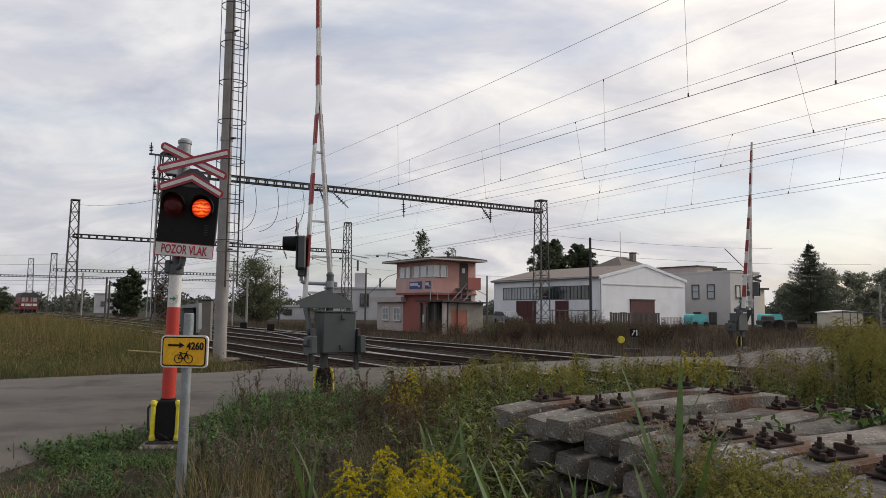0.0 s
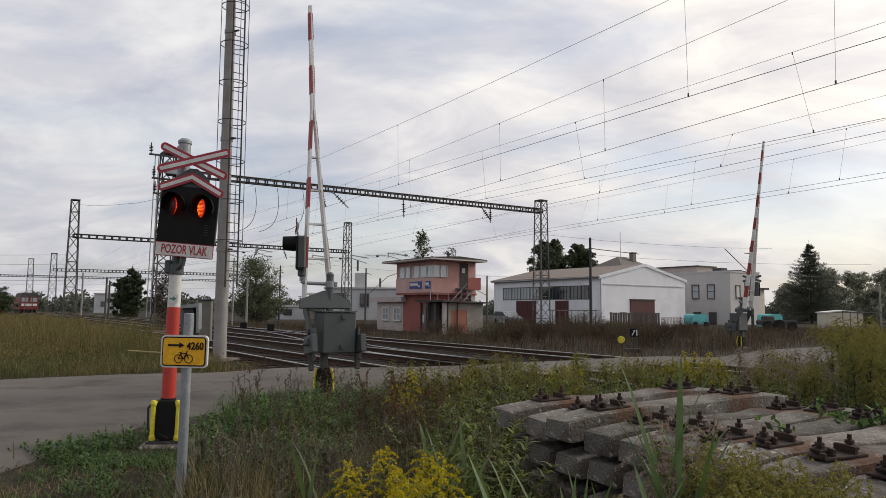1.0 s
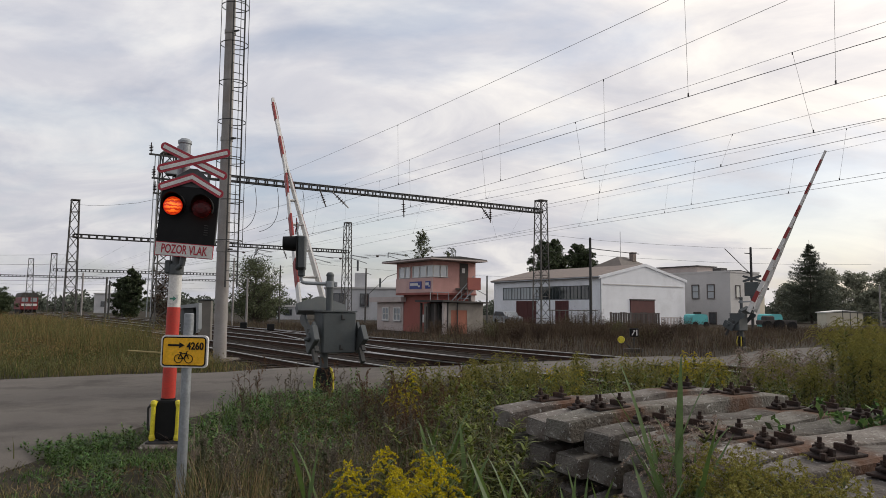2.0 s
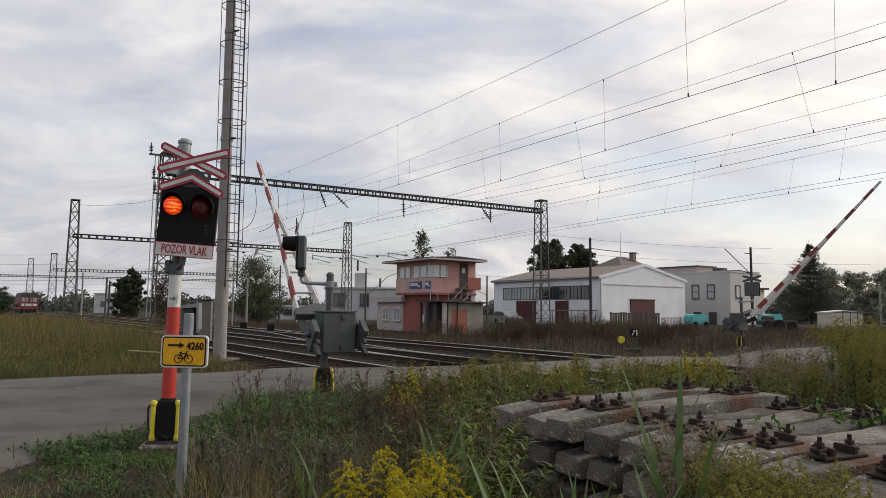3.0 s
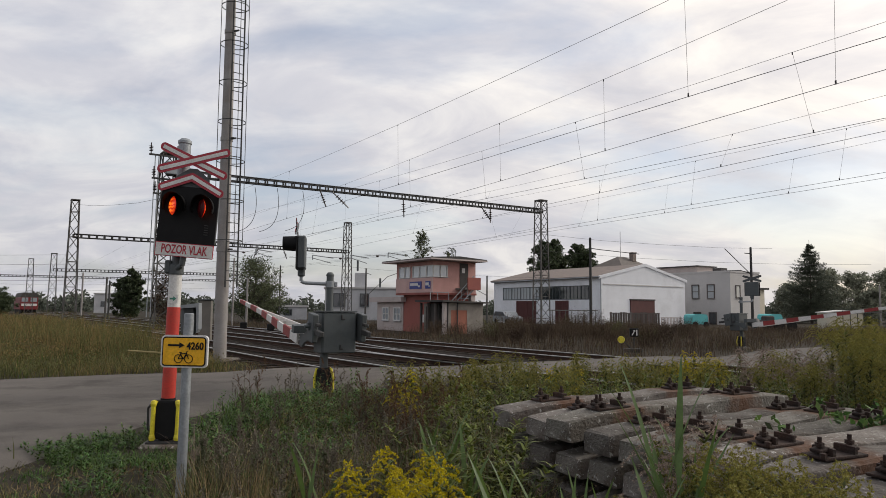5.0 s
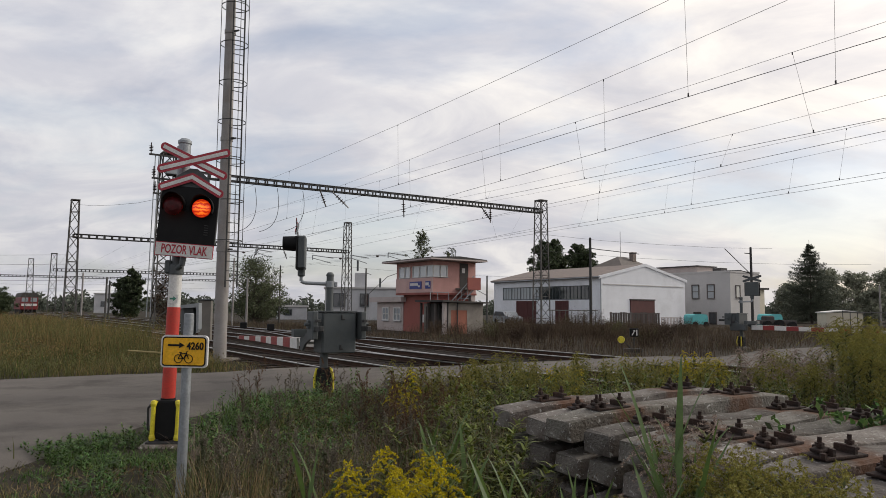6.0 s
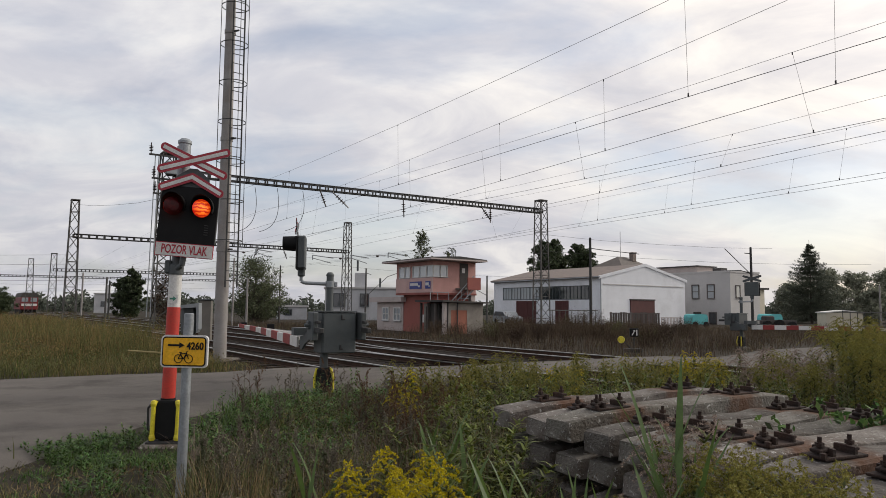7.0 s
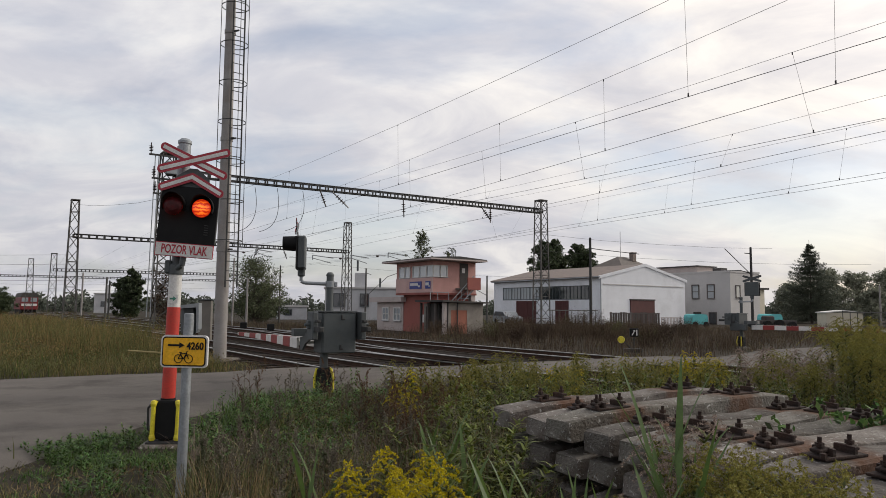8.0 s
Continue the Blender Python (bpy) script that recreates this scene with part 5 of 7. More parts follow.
gantry_beam(Vector((-96, 112, 6.9)), Vector((-45, 135, 6.9)), 0.3, "distant latticed gantry beam", ())


def point_indicator():
    t = thing("point_indicator", pose(7.37, 26.4, 0, 0, 0, -10), "small black point indicator with a white arrow", "railway signal")
    bm = B()
    tube(bm, (0, 0, 0), (0, 0, 0.60), 0.03, n=8)
    part("stem", bm, M["mast_dark"], t)
    bm = B()
    box(bm, (0, 0, 0.78), (0.33, 0.22, 0.32), None, 0.02)
    h = part("lantern", bm, M["black"], t, "black lantern box")
    bm = B()
    box(bm, (0.09, -0.115, 0.78), (0.05, 0.012, 0.22))
    prism(bm, [(-0.10, 0.68), (-0.06, 0.68), (0.02, 0.83), (0.03, 0.80), (0.04, 0.88), (-0.05, 0.86), (-0.02, 0.845)], -0.12, -0.108)
    part("arrow", bm, M["white"], h, "white arrow")
    bm = B()
    box(bm, (-0.05, 0, 0.10), (0.7, 0.35, 0.14), None, 0.03)
    tube(bm, (-0.1, 0, 0.15), (-0.45, 0, 0.50), 0.03, n=6)
    part("lever", bm, M["mast_dark"], t)
    bm = B()
    lathe(bm, [(0.13, -0.03), (0.14, 0), (0.13, 0.03)], (-0.48, 0, 0.50), 16, Matrix.Rotation(radians(90), 4, "X"))
    part("lever_weight", bm, M["yellow"], t, "yellow round lever weight")
    for x, y in ((-13.9, 48.0), (-11.0, 44.0)):
        d = thing("dwarf_signal", pose(x, y, 0, 0, 0, 20), "low black box signal between the tracks", "railway signal", "dwarf signals")
        bm = B()
        box(bm, (0, 0, 0.38), (0.45, 0.35, 0.42), None, 0.04)
        part("lamp_box", bm, M["black"], d)
        bm = B()
        tube(bm, (0, 0, -0.05), (0, 0, 0.2), 0.06, n=8)
        part("stem", bm, M["mast_dark"], d)


point_indicator()


M["cabinet"] = mat("weathered_cabinet_paint", (0.16, 0.145, 0.125), (0.12, 0.11, 0.095), 2.0, 0.7, bump=0.1)


def phone_post():
    """Grey hooded box on a short post behind the cycle sign."""
    t = thing("telephone_box", pose(-3.56, 9.6, 0, 0, 0, 12), "grey hooded trackside telephone box on a post", "equipment box")
    bm = B()
    tube(bm, (0, 0, -0.05), (0, 0, 1.2), 0.05, n=10)
    part("post", bm, M["grey_paint"], t)
    bm = B()
    box(bm, (0.02, 0, 1.42), (0.20, 0.22, 0.42), None, 0.04)
    part("box_body", bm, M["grey_paint"], t)
    bm = B()
    prism(bm, [(-0.10, 1.62), (0.16, 1.66), (0.17, 1.30), (0.14, 1.25), (0.13, 1.60), (-0.10, 1.58)], -0.2, 0.14)
    part("hood", bm, M["galv"], t, "pale bent hood")
    c = thing("relay_cabinet", pose(-10.35, 30.0, 0, 0, 0, 10), "beige relay cabinet beside the light tower", "cabinet")
    bm = B()
    box(bm, (0, 0, 0.95), (0.5, 0.5, 1.9), None, 0.02)
    part("body", bm, M["cabinet"], c)
    bm = B()
    box(bm, (0, 0, 1.93), (0.6, 0.6, 0.06), None, 0.01)
    part("roof", bm, M["grey_paint"], c)


phone_post()


def mast_gear():
    """Switchgear on the near catenary mast: cross arms, insulators, a box and down rods."""
    base = G1L
    t = thing("mast_switchgear", Matrix.Translation(base) @ pose(0, 0, 0, 0, 0, YAW), "overhead line switchgear with brown insulators on the mast", "switchgear")
    for z, x0, x1 in ((10.6, -1.2, 0.6), (9.2, -1.0, 0.5), (8.3, -0.9, 0.5)):
        bm = B()
        box(bm, ((x0 + x1) / 2, -0.5, z), (x1 - x0, 0.10, 0.10))
        part("cross_arm", bm, M["mast_dark"], t)
        for x in (x0 + 0.1, x1 - 0.2):
            bm = B()
            insulator(bm, (x, -0.5, z), (x, -0.5, z + 0.7), 0.13)
            part("insulator", bm, M["porcelain"], t)
    bm = B()
    box(bm, (0.1, -0.55, 9.9), (0.7, 0.4, 0.8), None, 0.03)
    part("switch_box", bm, M["galv"], t, "pale grey switch box")
    for x in (-0.95, -0.75):
        bm = B()
        tube(bm, (x + 0.1, -0.5, 10.6), (x, -0.5, 1.0), 0.03, n=5)
        part("down_rod", bm, M["galv"], t)
    for k, (x, z0, z1) in enumerate(((5.4, 9.4, 6.6), (6.9, 9.5, 6.7), (8.7, 9.5, 6.9))):
        o = W(9.4 + x, 43)
        bm = B()
        p0, p1, p2 = o + Vector((0, 0, z0)), o + Vector((0.5, 0, z1 + 0.2)), o + Vector((-1.1, 0, z1 - 0.1))
        pts = [p0.lerp(p1, q / 12).lerp(p1.lerp(p2, q / 12), q / 12) for q in range(13)]
        path_tube(bm, pts, 0.018, 5)
        tagged(part("jumper_cable", bm, M["wire"]), "dark hanging jumper cable under the gantry beam", "cable", "jumper cables")


mast_gear()


def side_wires():
    """Thin wires and stays at the yard's left end and over the far tracks."""
    runs = [(G2L + Vector((0, 0, 10.4)), G1L + Vector((0, 0, 8.2))), (G2L + Vector((0, 0, 6.0)), W(-30, 70, 5.4)), (G2L + Vector((0, 0, 5.2)), W(-40, 75, 4.6)), (W(7, 66, 3.8), W(-60, 90, 4.2)),
            (G1R + Vector((0, 0, 8.0)), W(60, 34, 7.4)), (G1R + Vector((0, 0, 6.6)), W(70, 30, 6.2)), (G1R + Vector((0, 0, 8.6)), G2R + Vector((0, 0, 7.2))), (G2R + Vector((0, 0, 9.6)), W(20, 110, 7)), (W(30, 66, 6.2), W(60, 60, 5.6)),
            (Vector((-65.7, 115, 8.6)), G2L + Vector((0, 0, 7.0))), (Vector((-78.6, 130, 9)), Vector((-65.7, 115, 9.2))), (Vector((-96, 112, 6.0)), Vector((-40, 110, 5.4))), (Vector((-110, 120, 5.0)), Vector((-30, 112, 5.0)))]
    for a, b in runs:
        bm = B()
        mid = (a + b) / 2 - Vector((0, 0, 0.03 * (b - a).length * 0.4))
        path_tube(bm, [a, a.lerp(mid, 0.5) - Vector((0, 0, 0.1)), mid, mid.lerp(b, 0.5) - Vector((0, 0, 0.1)), b], 0.010, 4)
        tagged(part("span_wire", bm, M["wire"]), "thin dark span wire between yard masts", "wire", "span wires")
    for s, d, z, ln in ((23, 66, 7.4, 1.7), (29.5, 67, 7.2, 2.4), (31.5, 62, 7.0, 2.0), (33.5, 58, 7.1, 2.2), (19.5, 66, 7.3, 1.8)):
        o = W(s, d, z)
        t = thing("steady_arm", Matrix.Translation(o), "pale bent steady arm holding a contact wire", "catenary arm", "steady arms")
        bm = B()
        path_tube(bm, [Vector((0, 0, -0.5)), Vector((0, 0, 0)), ACROSS * ln + Vector((0, 0, -0.2))], 0.05, 5)
        tube(bm, Vector((0, 0, -0.3)), ACROSS * ln * 0.9 + Vector((0, 0, -0.75)), 0.04, n=5)
        part("arm", bm, M["galv"], t)
        bm = B()
        lathe(bm, [(0.04, -0.10), (0.15, -0.04), (0.16, 0.03), (0.05, 0.10)], -ACROSS * 1.2 + Vector((0, 0, -0.4)), 10)
        tube(bm, -ACROSS * 2.6 + Vector((0, 0, -0.35)), Vector((0, 0, -0.3)), 0.018, n=4)
        part("insulator", bm, M["porcelain"], t)


side_wires()


def locomotive():
    t = thing("locomotive", pose(-80.9, 134, -0.1, 0, 0, YAW + 1.5), "red locomotive with pale bands waiting in the yard", "locomotive")
    bm = B()
    prism(bm, [(-1.5, 1.0), (1.5, 1.0), (1.5, 3.3), (1.1, 4.1), (-1.1, 4.1), (-1.5, 3.3)], 0, 14)
    part("body", bm, M["train_red"], t, "red body")
    bm = B()
    prism(bm, [(-1.52, 3.4), (1.52, 3.4), (1.15, 4.3), (-1.15, 4.3)], -0.05, 14)
    part("roof", bm, M["roof_dark"], t)
    bm = B()
    box(bm, (0, -0.03, 1.9), (2.6, 0.05, 0.45))
    part("band", bm, M["white"], t, "pale front band")
    for x in (-0.75, 0.75):
        bm = B()
        box(bm, (x, -0.03, 2.9), (1.1, 0.06, 0.8))
        part("cab_window", bm, M["glass"], t)
    bm = B()
    box(bm, (0, 7, 0.45), (2.6, 13, 1.1))
    part("underframe", bm, M["black"], t)


locomotive()


# ---- stack of old concrete sleepers ----
def sleeper_mesh(seed):
    """A concrete sleeper along +x: deeper and wider at the rail seats, waisted in the middle, with worn edges."""
    rng = random.Random(seed)
    bm = B()
    st = [(0, 0.112, 0.13, 0.13), (0.02, 0.116, 0.134, 0.138), (0.33, 0.12, 0.14, 0.165), (0.80, 0.12, 0.14, 0.175), (0.97, 0.108, 0.136, 0.164), (1.25, 0.105, 0.134, 0.160), (1.53, 0.108, 0.136, 0.164), (1.70, 0.12, 0.14, 0.175), (2.17, 0.12, 0.14, 0.165), (2.48, 0.116, 0.134, 0.138), (2.5, 0.112, 0.13, 0.13)]
    rows = []
    for x, wt, wb, h in st:
        c = 0.012
        j = lambda: rng.uniform(-0.007, 0.007)
        rows.append([bm.verts.new((x + j(), yy + j(), zz + j())) for yy, zz in ((-wb, 0), (wb, 0), (wt + 0.006, h - c), (wt - c, h), (-wt + c, h), (-wt - 0.006, h - c))])
    for a, b in zip(rows, rows[1:]):
        for i in range(6):
            face(bm, (a[i], a[(i + 1) % 6], b[(i + 1) % 6], b[i]))
    face(bm, list(reversed(rows[0])))
    face(bm, rows[-1])
    return bm


def fastening_mesh():
    """A rusted ribbed plate with clamps, bolts and nuts."""
    bm = B()
    box(bm, (0, 0, 0.008), (0.34, 0.14, 0.016), None, 0.004)
    for sx in (-1, 1):
        box(bm, (sx * 0.085, 0, 0.034), (0.028, 0.12, 0.05), None, 0.004)
        box(bm, (sx * 0.115, 0, 0.045), (0.075, 0.07, 0.02), Matrix.Rotation(radians(12 * sx), 4, "Y"), 0.004)
        tube(bm, (sx * 0.118, 0, 0.02), (sx * 0.118, 0, 0.115), 0.012, n=7)
        tube(bm, (sx * 0.118, 0, 0.06), (sx * 0.118, 0, 0.084), 0.023, n=6)
        tube(bm, (sx * 0.165, 0.055 * sx, 0.012), (sx * 0.165, 0.055 * sx, 0.04), 0.018, n=6)
    return bm


def sleeper_stack():
    ax = math.degrees(math.atan2(0.475, 0.88))
    origin = Vector((0.46, 5.68, 0))
    u = Vector((0.88, 0.475, 0)).normalized()
    v = Vector((0.45, -0.893, 0))
    fm = None
    meshes = []
    for k in range(5):
        meshes.append(sleeper_mesh(k))
    datas = []
    for layer, (top, n, shift) in enumerate(((0.85, 11, 0.0), (0.63, 10, 0.10), (0.41, 11, 0.05), (0.19, 11, 0.12))):
        for i in range(n):
            off = shift + random.uniform(-0.06, 0.06)
            p = origin + u * off + v * (0.16 + 0.345 * i + random.uniform(-0.015, 0.015)) + Vector((0, 0, top - 0.18 + random.uniform(-0.008, 0.008)))
            m = Matrix.Translation(p + Vector((0, 0, random.uniform(-0.035, 0.03) if layer == 0 else 0))) @ pose(0, 0, 0, random.uniform(-5, 5) if layer == 0 else random.uniform(-1.5, 1.5), random.uniform(-1.2, 0.8), ax + random.uniform(-2.6, 2.6))
            t = thing("concrete_sleeper", m, "weathered concrete sleeper with rusty fastenings in a stack" if layer == 0 else "weathered concrete sleeper in the lower stack", "railway sleeper", "stack of old sleepers")
            if len(datas) < 5:
                o = part("body", meshes[len(datas)], M["sleeper"], t)
                datas.append(o.data)
            else:
                o = new("body", random.choice(datas))
                o.parent = t
            if layer == 0:
                for x in (0.50, 2.0):
                    mm = pose(x + random.uniform(-0.02, 0.02), 0, 0.173, 0, 0, random.uniform(-4, 4)) @ Matrix.Diagonal((0.95, 1.0, 0.9, 1))
                    if fm is None:
                        fo = part("fastening", fastening_mesh(), M["rust"], t, "rusted rail fastening", mm)
                        fm = fo.data
                    else:
                        fo = new("fastening", fm)
                        fo.parent, fo.matrix_basis = t, mm
                        fo["label"] = "rusted rail fastening"
        # timber bearers under each layer
        for x in (0.45, 2.05):
            c = origin + u * x + v * (0.345 * n / 2) + Vector((0, 0, top - 0.18 - 0.022))
            bm = B()
            box(bm, (0, 0, 0), (0.09, 0.345 * n, 0.036), None, 0.004)
            tagged(part("timber_bearer", bm, M["timber"], None, "", Matrix.Translation(c) @ pose(0, 0, 0, 0, 0, ax)), "dark timber bearer between sleeper layers", "timber", "bearers of the stack")


sleeper_stack()


# ---- plants ----
M["g_green"] = mat("fresh_grass", (0.078, 0.130, 0.030), (0.056, 0.098, 0.025), 1.5, 0.6, bump=0, island=0.8, spec=0.3, trans=0.35)
M["g_olive"] = mat("olive_grass", (0.095, 0.092, 0.032), (0.065, 0.07, 0.026), 1.2, 0.7, bump=0, island=0.8, spec=0.2, trans=0.3)
M["g_dry"] = mat("dry_grass", (0.25, 0.19, 0.09), (0.19, 0.14, 0.07), 1.2, 0.8, bump=0, island=0.8, spec=0.2, trans=0.25)
M["g_straw"] = mat("bleached_straw", (0.36, 0.31, 0.19), (0.28, 0.23, 0.13), 1.2, 0.8, bump=0, island=0.4, spec=0.2, trans=0.25)
M["g_brown"] = mat("brown_weed", (0.092, 0.067, 0.048), (0.066, 0.050, 0.037), 1.5, 0.85, bump=0, island=0.8, spec=0.15, trans=0.1)
M["reed"] = mat("reed_leaf", (0.085, 0.14, 0.036), (0.06, 0.105, 0.03), 2.0, 0.5, bump=0, island=0.35, spec=0.4, trans=0.35)
M["rod_leaf"] = mat("goldenrod_leaf", (0.115, 0.125, 0.032), (0.085, 0.10, 0.028), 2.0, 0.65, bump=0, island=0.8, spec=0.3, trans=0.3)
M["rod_flower"] = mat("goldenrod_flower", (0.52, 0.42, 0.016), (0.38, 0.32, 0.018), 3.0, 0.8, bump=0, island=0.35, spec=0.1, trans=0.3)
M["rod_faded"] = mat("faded_goldenrod", (0.25, 0.215, 0.055), (0.165, 0.165, 0.045), 3.0, 0.8, bump=0, island=0.4, spec=0.1, trans=0.3)
M["fluff"] = mat("grey_seed_fluff", (0.30, 0.235, 0.19), (0.24, 0.18, 0.15), 3.0, 0.9, bump=0, island=0.4, spec=0.1, trans=0.2)
M["leaf_dark"] = mat("dark_leaf", (0.060, 0.078, 0.036), (0.044, 0.060, 0.028), 0.8, 0.6, bump=0, island=0.5, spec=0.3, trans=0.25)
M["leaf_mid"] = mat("mid_leaf", (0.12, 0.135, 0.07), (0.09, 0.105, 0.055), 0.8, 0.6, bump=0, island=0.5, spec=0.3, trans=0.3)
# leaf albedo raised and greyed so the colour itself carries distance haze
M["leaf_far"] = mat("haze_paled_far_leaf", (0.27, 0.275, 0.205), (0.20, 0.21, 0.155), 0.8, 0.7, bump=0, island=0.5, spec=0.2, trans=0.3)
# horizon woods: a duller leaf colour with the distance haze mixed in
M["leaf_haze"] = mat("horizon_leaf", (0.115, 0.128, 0.10), (0.09, 0.10, 0.08), 0.1, 0.8, bump=0, island=0.3, spec=0.1, trans=0.2)
M["needle"] = mat("spruce_needles", (0.15, 0.165, 0.125), (0.11, 0.125, 0.095), 0.8, 0.7, bump=0, island=0.5, spec=0.2, trans=0.1)
M["weed_green"] = mat("broad_weed_leaf", (0.085, 0.145, 0.035), (0.065, 0.12, 0.03), 2.0, 0.6, bump=0, island=0.8, spec=0.3, trans=0.3)

M["nettle"] = mat("nettle_leaf", (0.080, 0.150, 0.036), (0.058, 0.112, 0.028), 2.0, 0.6, bump=0, island=0.8, spec=0.3, trans=0.3)
M["weed_lime"] = mat("lime_weed_leaf", (0.12, 0.14, 0.030), (0.085, 0.108, 0.025), 2.0, 0.6, bump=0, island=0.8, spec=0.3, trans=0.35)
M["m_olive"] = mat("meadow_olive", (0.135, 0.125, 0.044), (0.088, 0.096, 0.034), 0.4, 0.75, bump=0, island=0.5, spec=0.2, trans=0.3)
M["s_brown"] = mat("reddish_scrub", (0.100, 0.070, 0.046), (0.066, 0.050, 0.034), 0.5, 0.85, bump=0, island=0.45, spec=0.15, trans=0.15)
M["scrub_dark"] = mat("dark_dead_scrub", (0.060, 0.042, 0.030), (0.042, 0.031, 0.023), 0.5, 0.9, bump=0, island=0.45, spec=0.1, trans=0.1)
M["m_rust"] = mat("meadow_rust", (0.19, 0.115, 0.048), (0.13, 0.082, 0.038), 0.4, 0.85, bump=0, island=0.5, spec=0.1, trans=0.2)
M["m_dry"] = mat("meadow_straw", (0.25, 0.178, 0.070), (0.18, 0.132, 0.055), 0.4, 0.8, bump=0, island=0.5, spec=0.2, trans=0.25)
M["seed_grey"] = mat("grey_brown_seed", (0.150, 0.130, 0.098), (0.10, 0.088, 0.066), 2.0, 0.9, bump=0, island=0.45, spec=0.1, trans=0.1)
M["mug_leaf"] = mat("grey_green_leaf", (0.115, 0.125, 0.070), (0.08, 0.09, 0.05), 2.0, 0.8, bump=0, island=0.45, spec=0.15, trans=0.25)
M["dock_red"] = mat("rusty_dock", (0.125, 0.075, 0.045), (0.085, 0.052, 0.033), 2.0, 0.9, bump=0, island=0.45, spec=0.1, trans=0.1)
RS = np.random.RandomState(7)


def ribbons(base, h, w, lean, levels=4, az=None, curl=1.0, twist=0.0):
    """Blades that rise from base and bend over. base (n,3); h, w, lean (n,)."""
    n = len(base)
    az = RS.uniform(0, 2 * np.pi, n) if az is None else az
    t = np.linspace(0, 1, levels)
    out = np.stack([np.cos(az), np.sin(az), np.zeros(n)], 1)
    fa = az + np.pi / 2 + RS.uniform(-0.8, 0.8, n)
    side = np.stack([np.cos(fa), np.sin(fa), np.zeros(n)], 1)
    v = np.zeros((n, levels, 2, 3))
    for k, tk in enumerate(t):
        c = base + out * (lean * h * tk ** (1 + curl))[:, None]
        c[:, 2] += h * (tk - 0.35 * np.clip(lean, 0, 1.5) * tk ** 3)
        wk = (w * (1 - 0.92 * tk ** 1.6) * 0.5)[:, None]
        v[:, k, 0], v[:, k, 1] = c - side * wk, c + side * wk
    idx = np.arange(n * levels * 2).reshape(n, levels, 2)
    f = np.stack([idx[:, :-1, 0], idx[:, :-1, 1], idx[:, 1:, 1], idx[:, 1:, 0]], -1).reshape(-1, 4)
    return v.reshape(-1, 3), f


def join(parts):
    vs, fs, o = [], [], 0
    for v, f in parts:
        vs.append(v)
        fs.append(f + o)
        o += len(v)
    return np.concatenate(vs), np.concatenate(fs)


def road_free(p):
    """True where a plant may stand: off the road, the tracks, the stack."""
    s = p[:, 0] * 0.823 + p[:, 1] * 0.568
    d = -p[:, 0] * 0.568 + p[:, 1] * 0.823
    near = np.interp(s, [-60, -20, -6, 0.3, 0.9, 2.1, 4.4, 6, 60], [2.0, 5.5, 7.4, 8.1, 8.9, 10.4, 11.7, 11.95, 12.0]) + 0.25 * np.sin(s * 3.1) * np.sin(s * 1.3 + 1)
    far = np.interp(s, [-60, 1, 3.9, 4.6, 5.4, 6.2, 7.2, 8.5, 10.5, 18, 21, 24, 28, 60], [17.6, 17.6, 17.45, 17.0, 16.4, 15.6, 14.7, 14.1, 13.8, 13.8, 14.2, 15.0, 16.2, 16.8]) + 0.15 * np.sin(s * 2.3)
    return (d < near) | (d > far + 0.1)


def track_free(p):
    s = p[:, 0] * 0.823 + p[:, 1] * 0.568
    return (s < 5.9) | (s > 17.4)


def stack_free(p, pad=0.05):
    q = p[:, :2] - np.array([0.46, 5.68])
    c = q @ np.linalg.inv(np.array([[0.88, 0.475], [0.45, -0.893]]))
    a, b = c[:, 0], c[:, 1]
    return (a < -pad) | (a > 2.5 + pad) | (b < -pad) | (b > 3.9 + pad)


def scatter(n, x0, x1, y0, y1, clump=0.0, test=None):
    p = np.stack([RS.uniform(x0, x1, n), RS.uniform(y0, y1, n)], 1)
    if clump:
        k = max(3, n // 40)
        c = np.stack([RS.uniform(x0, x1, k), RS.uniform(y0, y1, k)], 1)
        p = c[RS.randint(0, k, n)] + RS.normal(0, clump, (n, 2))
    ok = road_free(p) & stack_free(p)
    if test is not None:
        ok &= test(p)
    p = p[ok]
    return np.concatenate([p, np.full((len(p), 1), -0.04)], 1)


def on_plot(p):
    """The stretch of the plan that is planted densely."""
    return (p[:, 1] > 1.0) & (np.abs(p[:, 0]) < 0.78 * p[:, 1] + 1.5)


def grass(name, material, label, n, area, h, w, lean=(0.1, 0.7), clump=0.0, test=None, levels=4, patch=None):
    def tst(p):
        ok = on_plot(p)
        if test is not None:
            ok &= test(p)
        if patch:
            f, th, ph = patch
            val = np.sin(p[:, 0] * f + ph) + np.sin(p[:, 1] * f * 1.3 + 2 * ph) + np.sin((p[:, 0] + p[:, 1]) * f * 0.6 + ph * 3)
            ok &= val + RS.normal(0, 0.5, len(p)) > th
        return ok
    p = scatter(n, *area, clump, tst)
    k = len(p)
    hh = RS.uniform(*h, k) * (0.75 + 0.25 * np.sin(p[:, 0] * 1.7 + 1) * np.sin(p[:, 1] * 1.3))
    v, f = ribbons(p, hh, RS.uniform(*w, k), RS.uniform(*lean, k), levels)
    return stuff_mesh(name, v, f, M[material], label, "grass")


def low_side(p):
    """The trodden corner by the signal, where little grows."""
    return ~((p[:, 0] < -0.365 * p[:, 1]) & (p[:, 1] < 7.0))


def d_of(p):
    return -p[:, 0] * 0.568 + p[:, 1] * 0.823


def s_of(p):
    return p[:, 0] * 0.823 + p[:, 1] * 0.568


near_bank = lambda p: (d_of(p) < 12.0) & low_side(p)
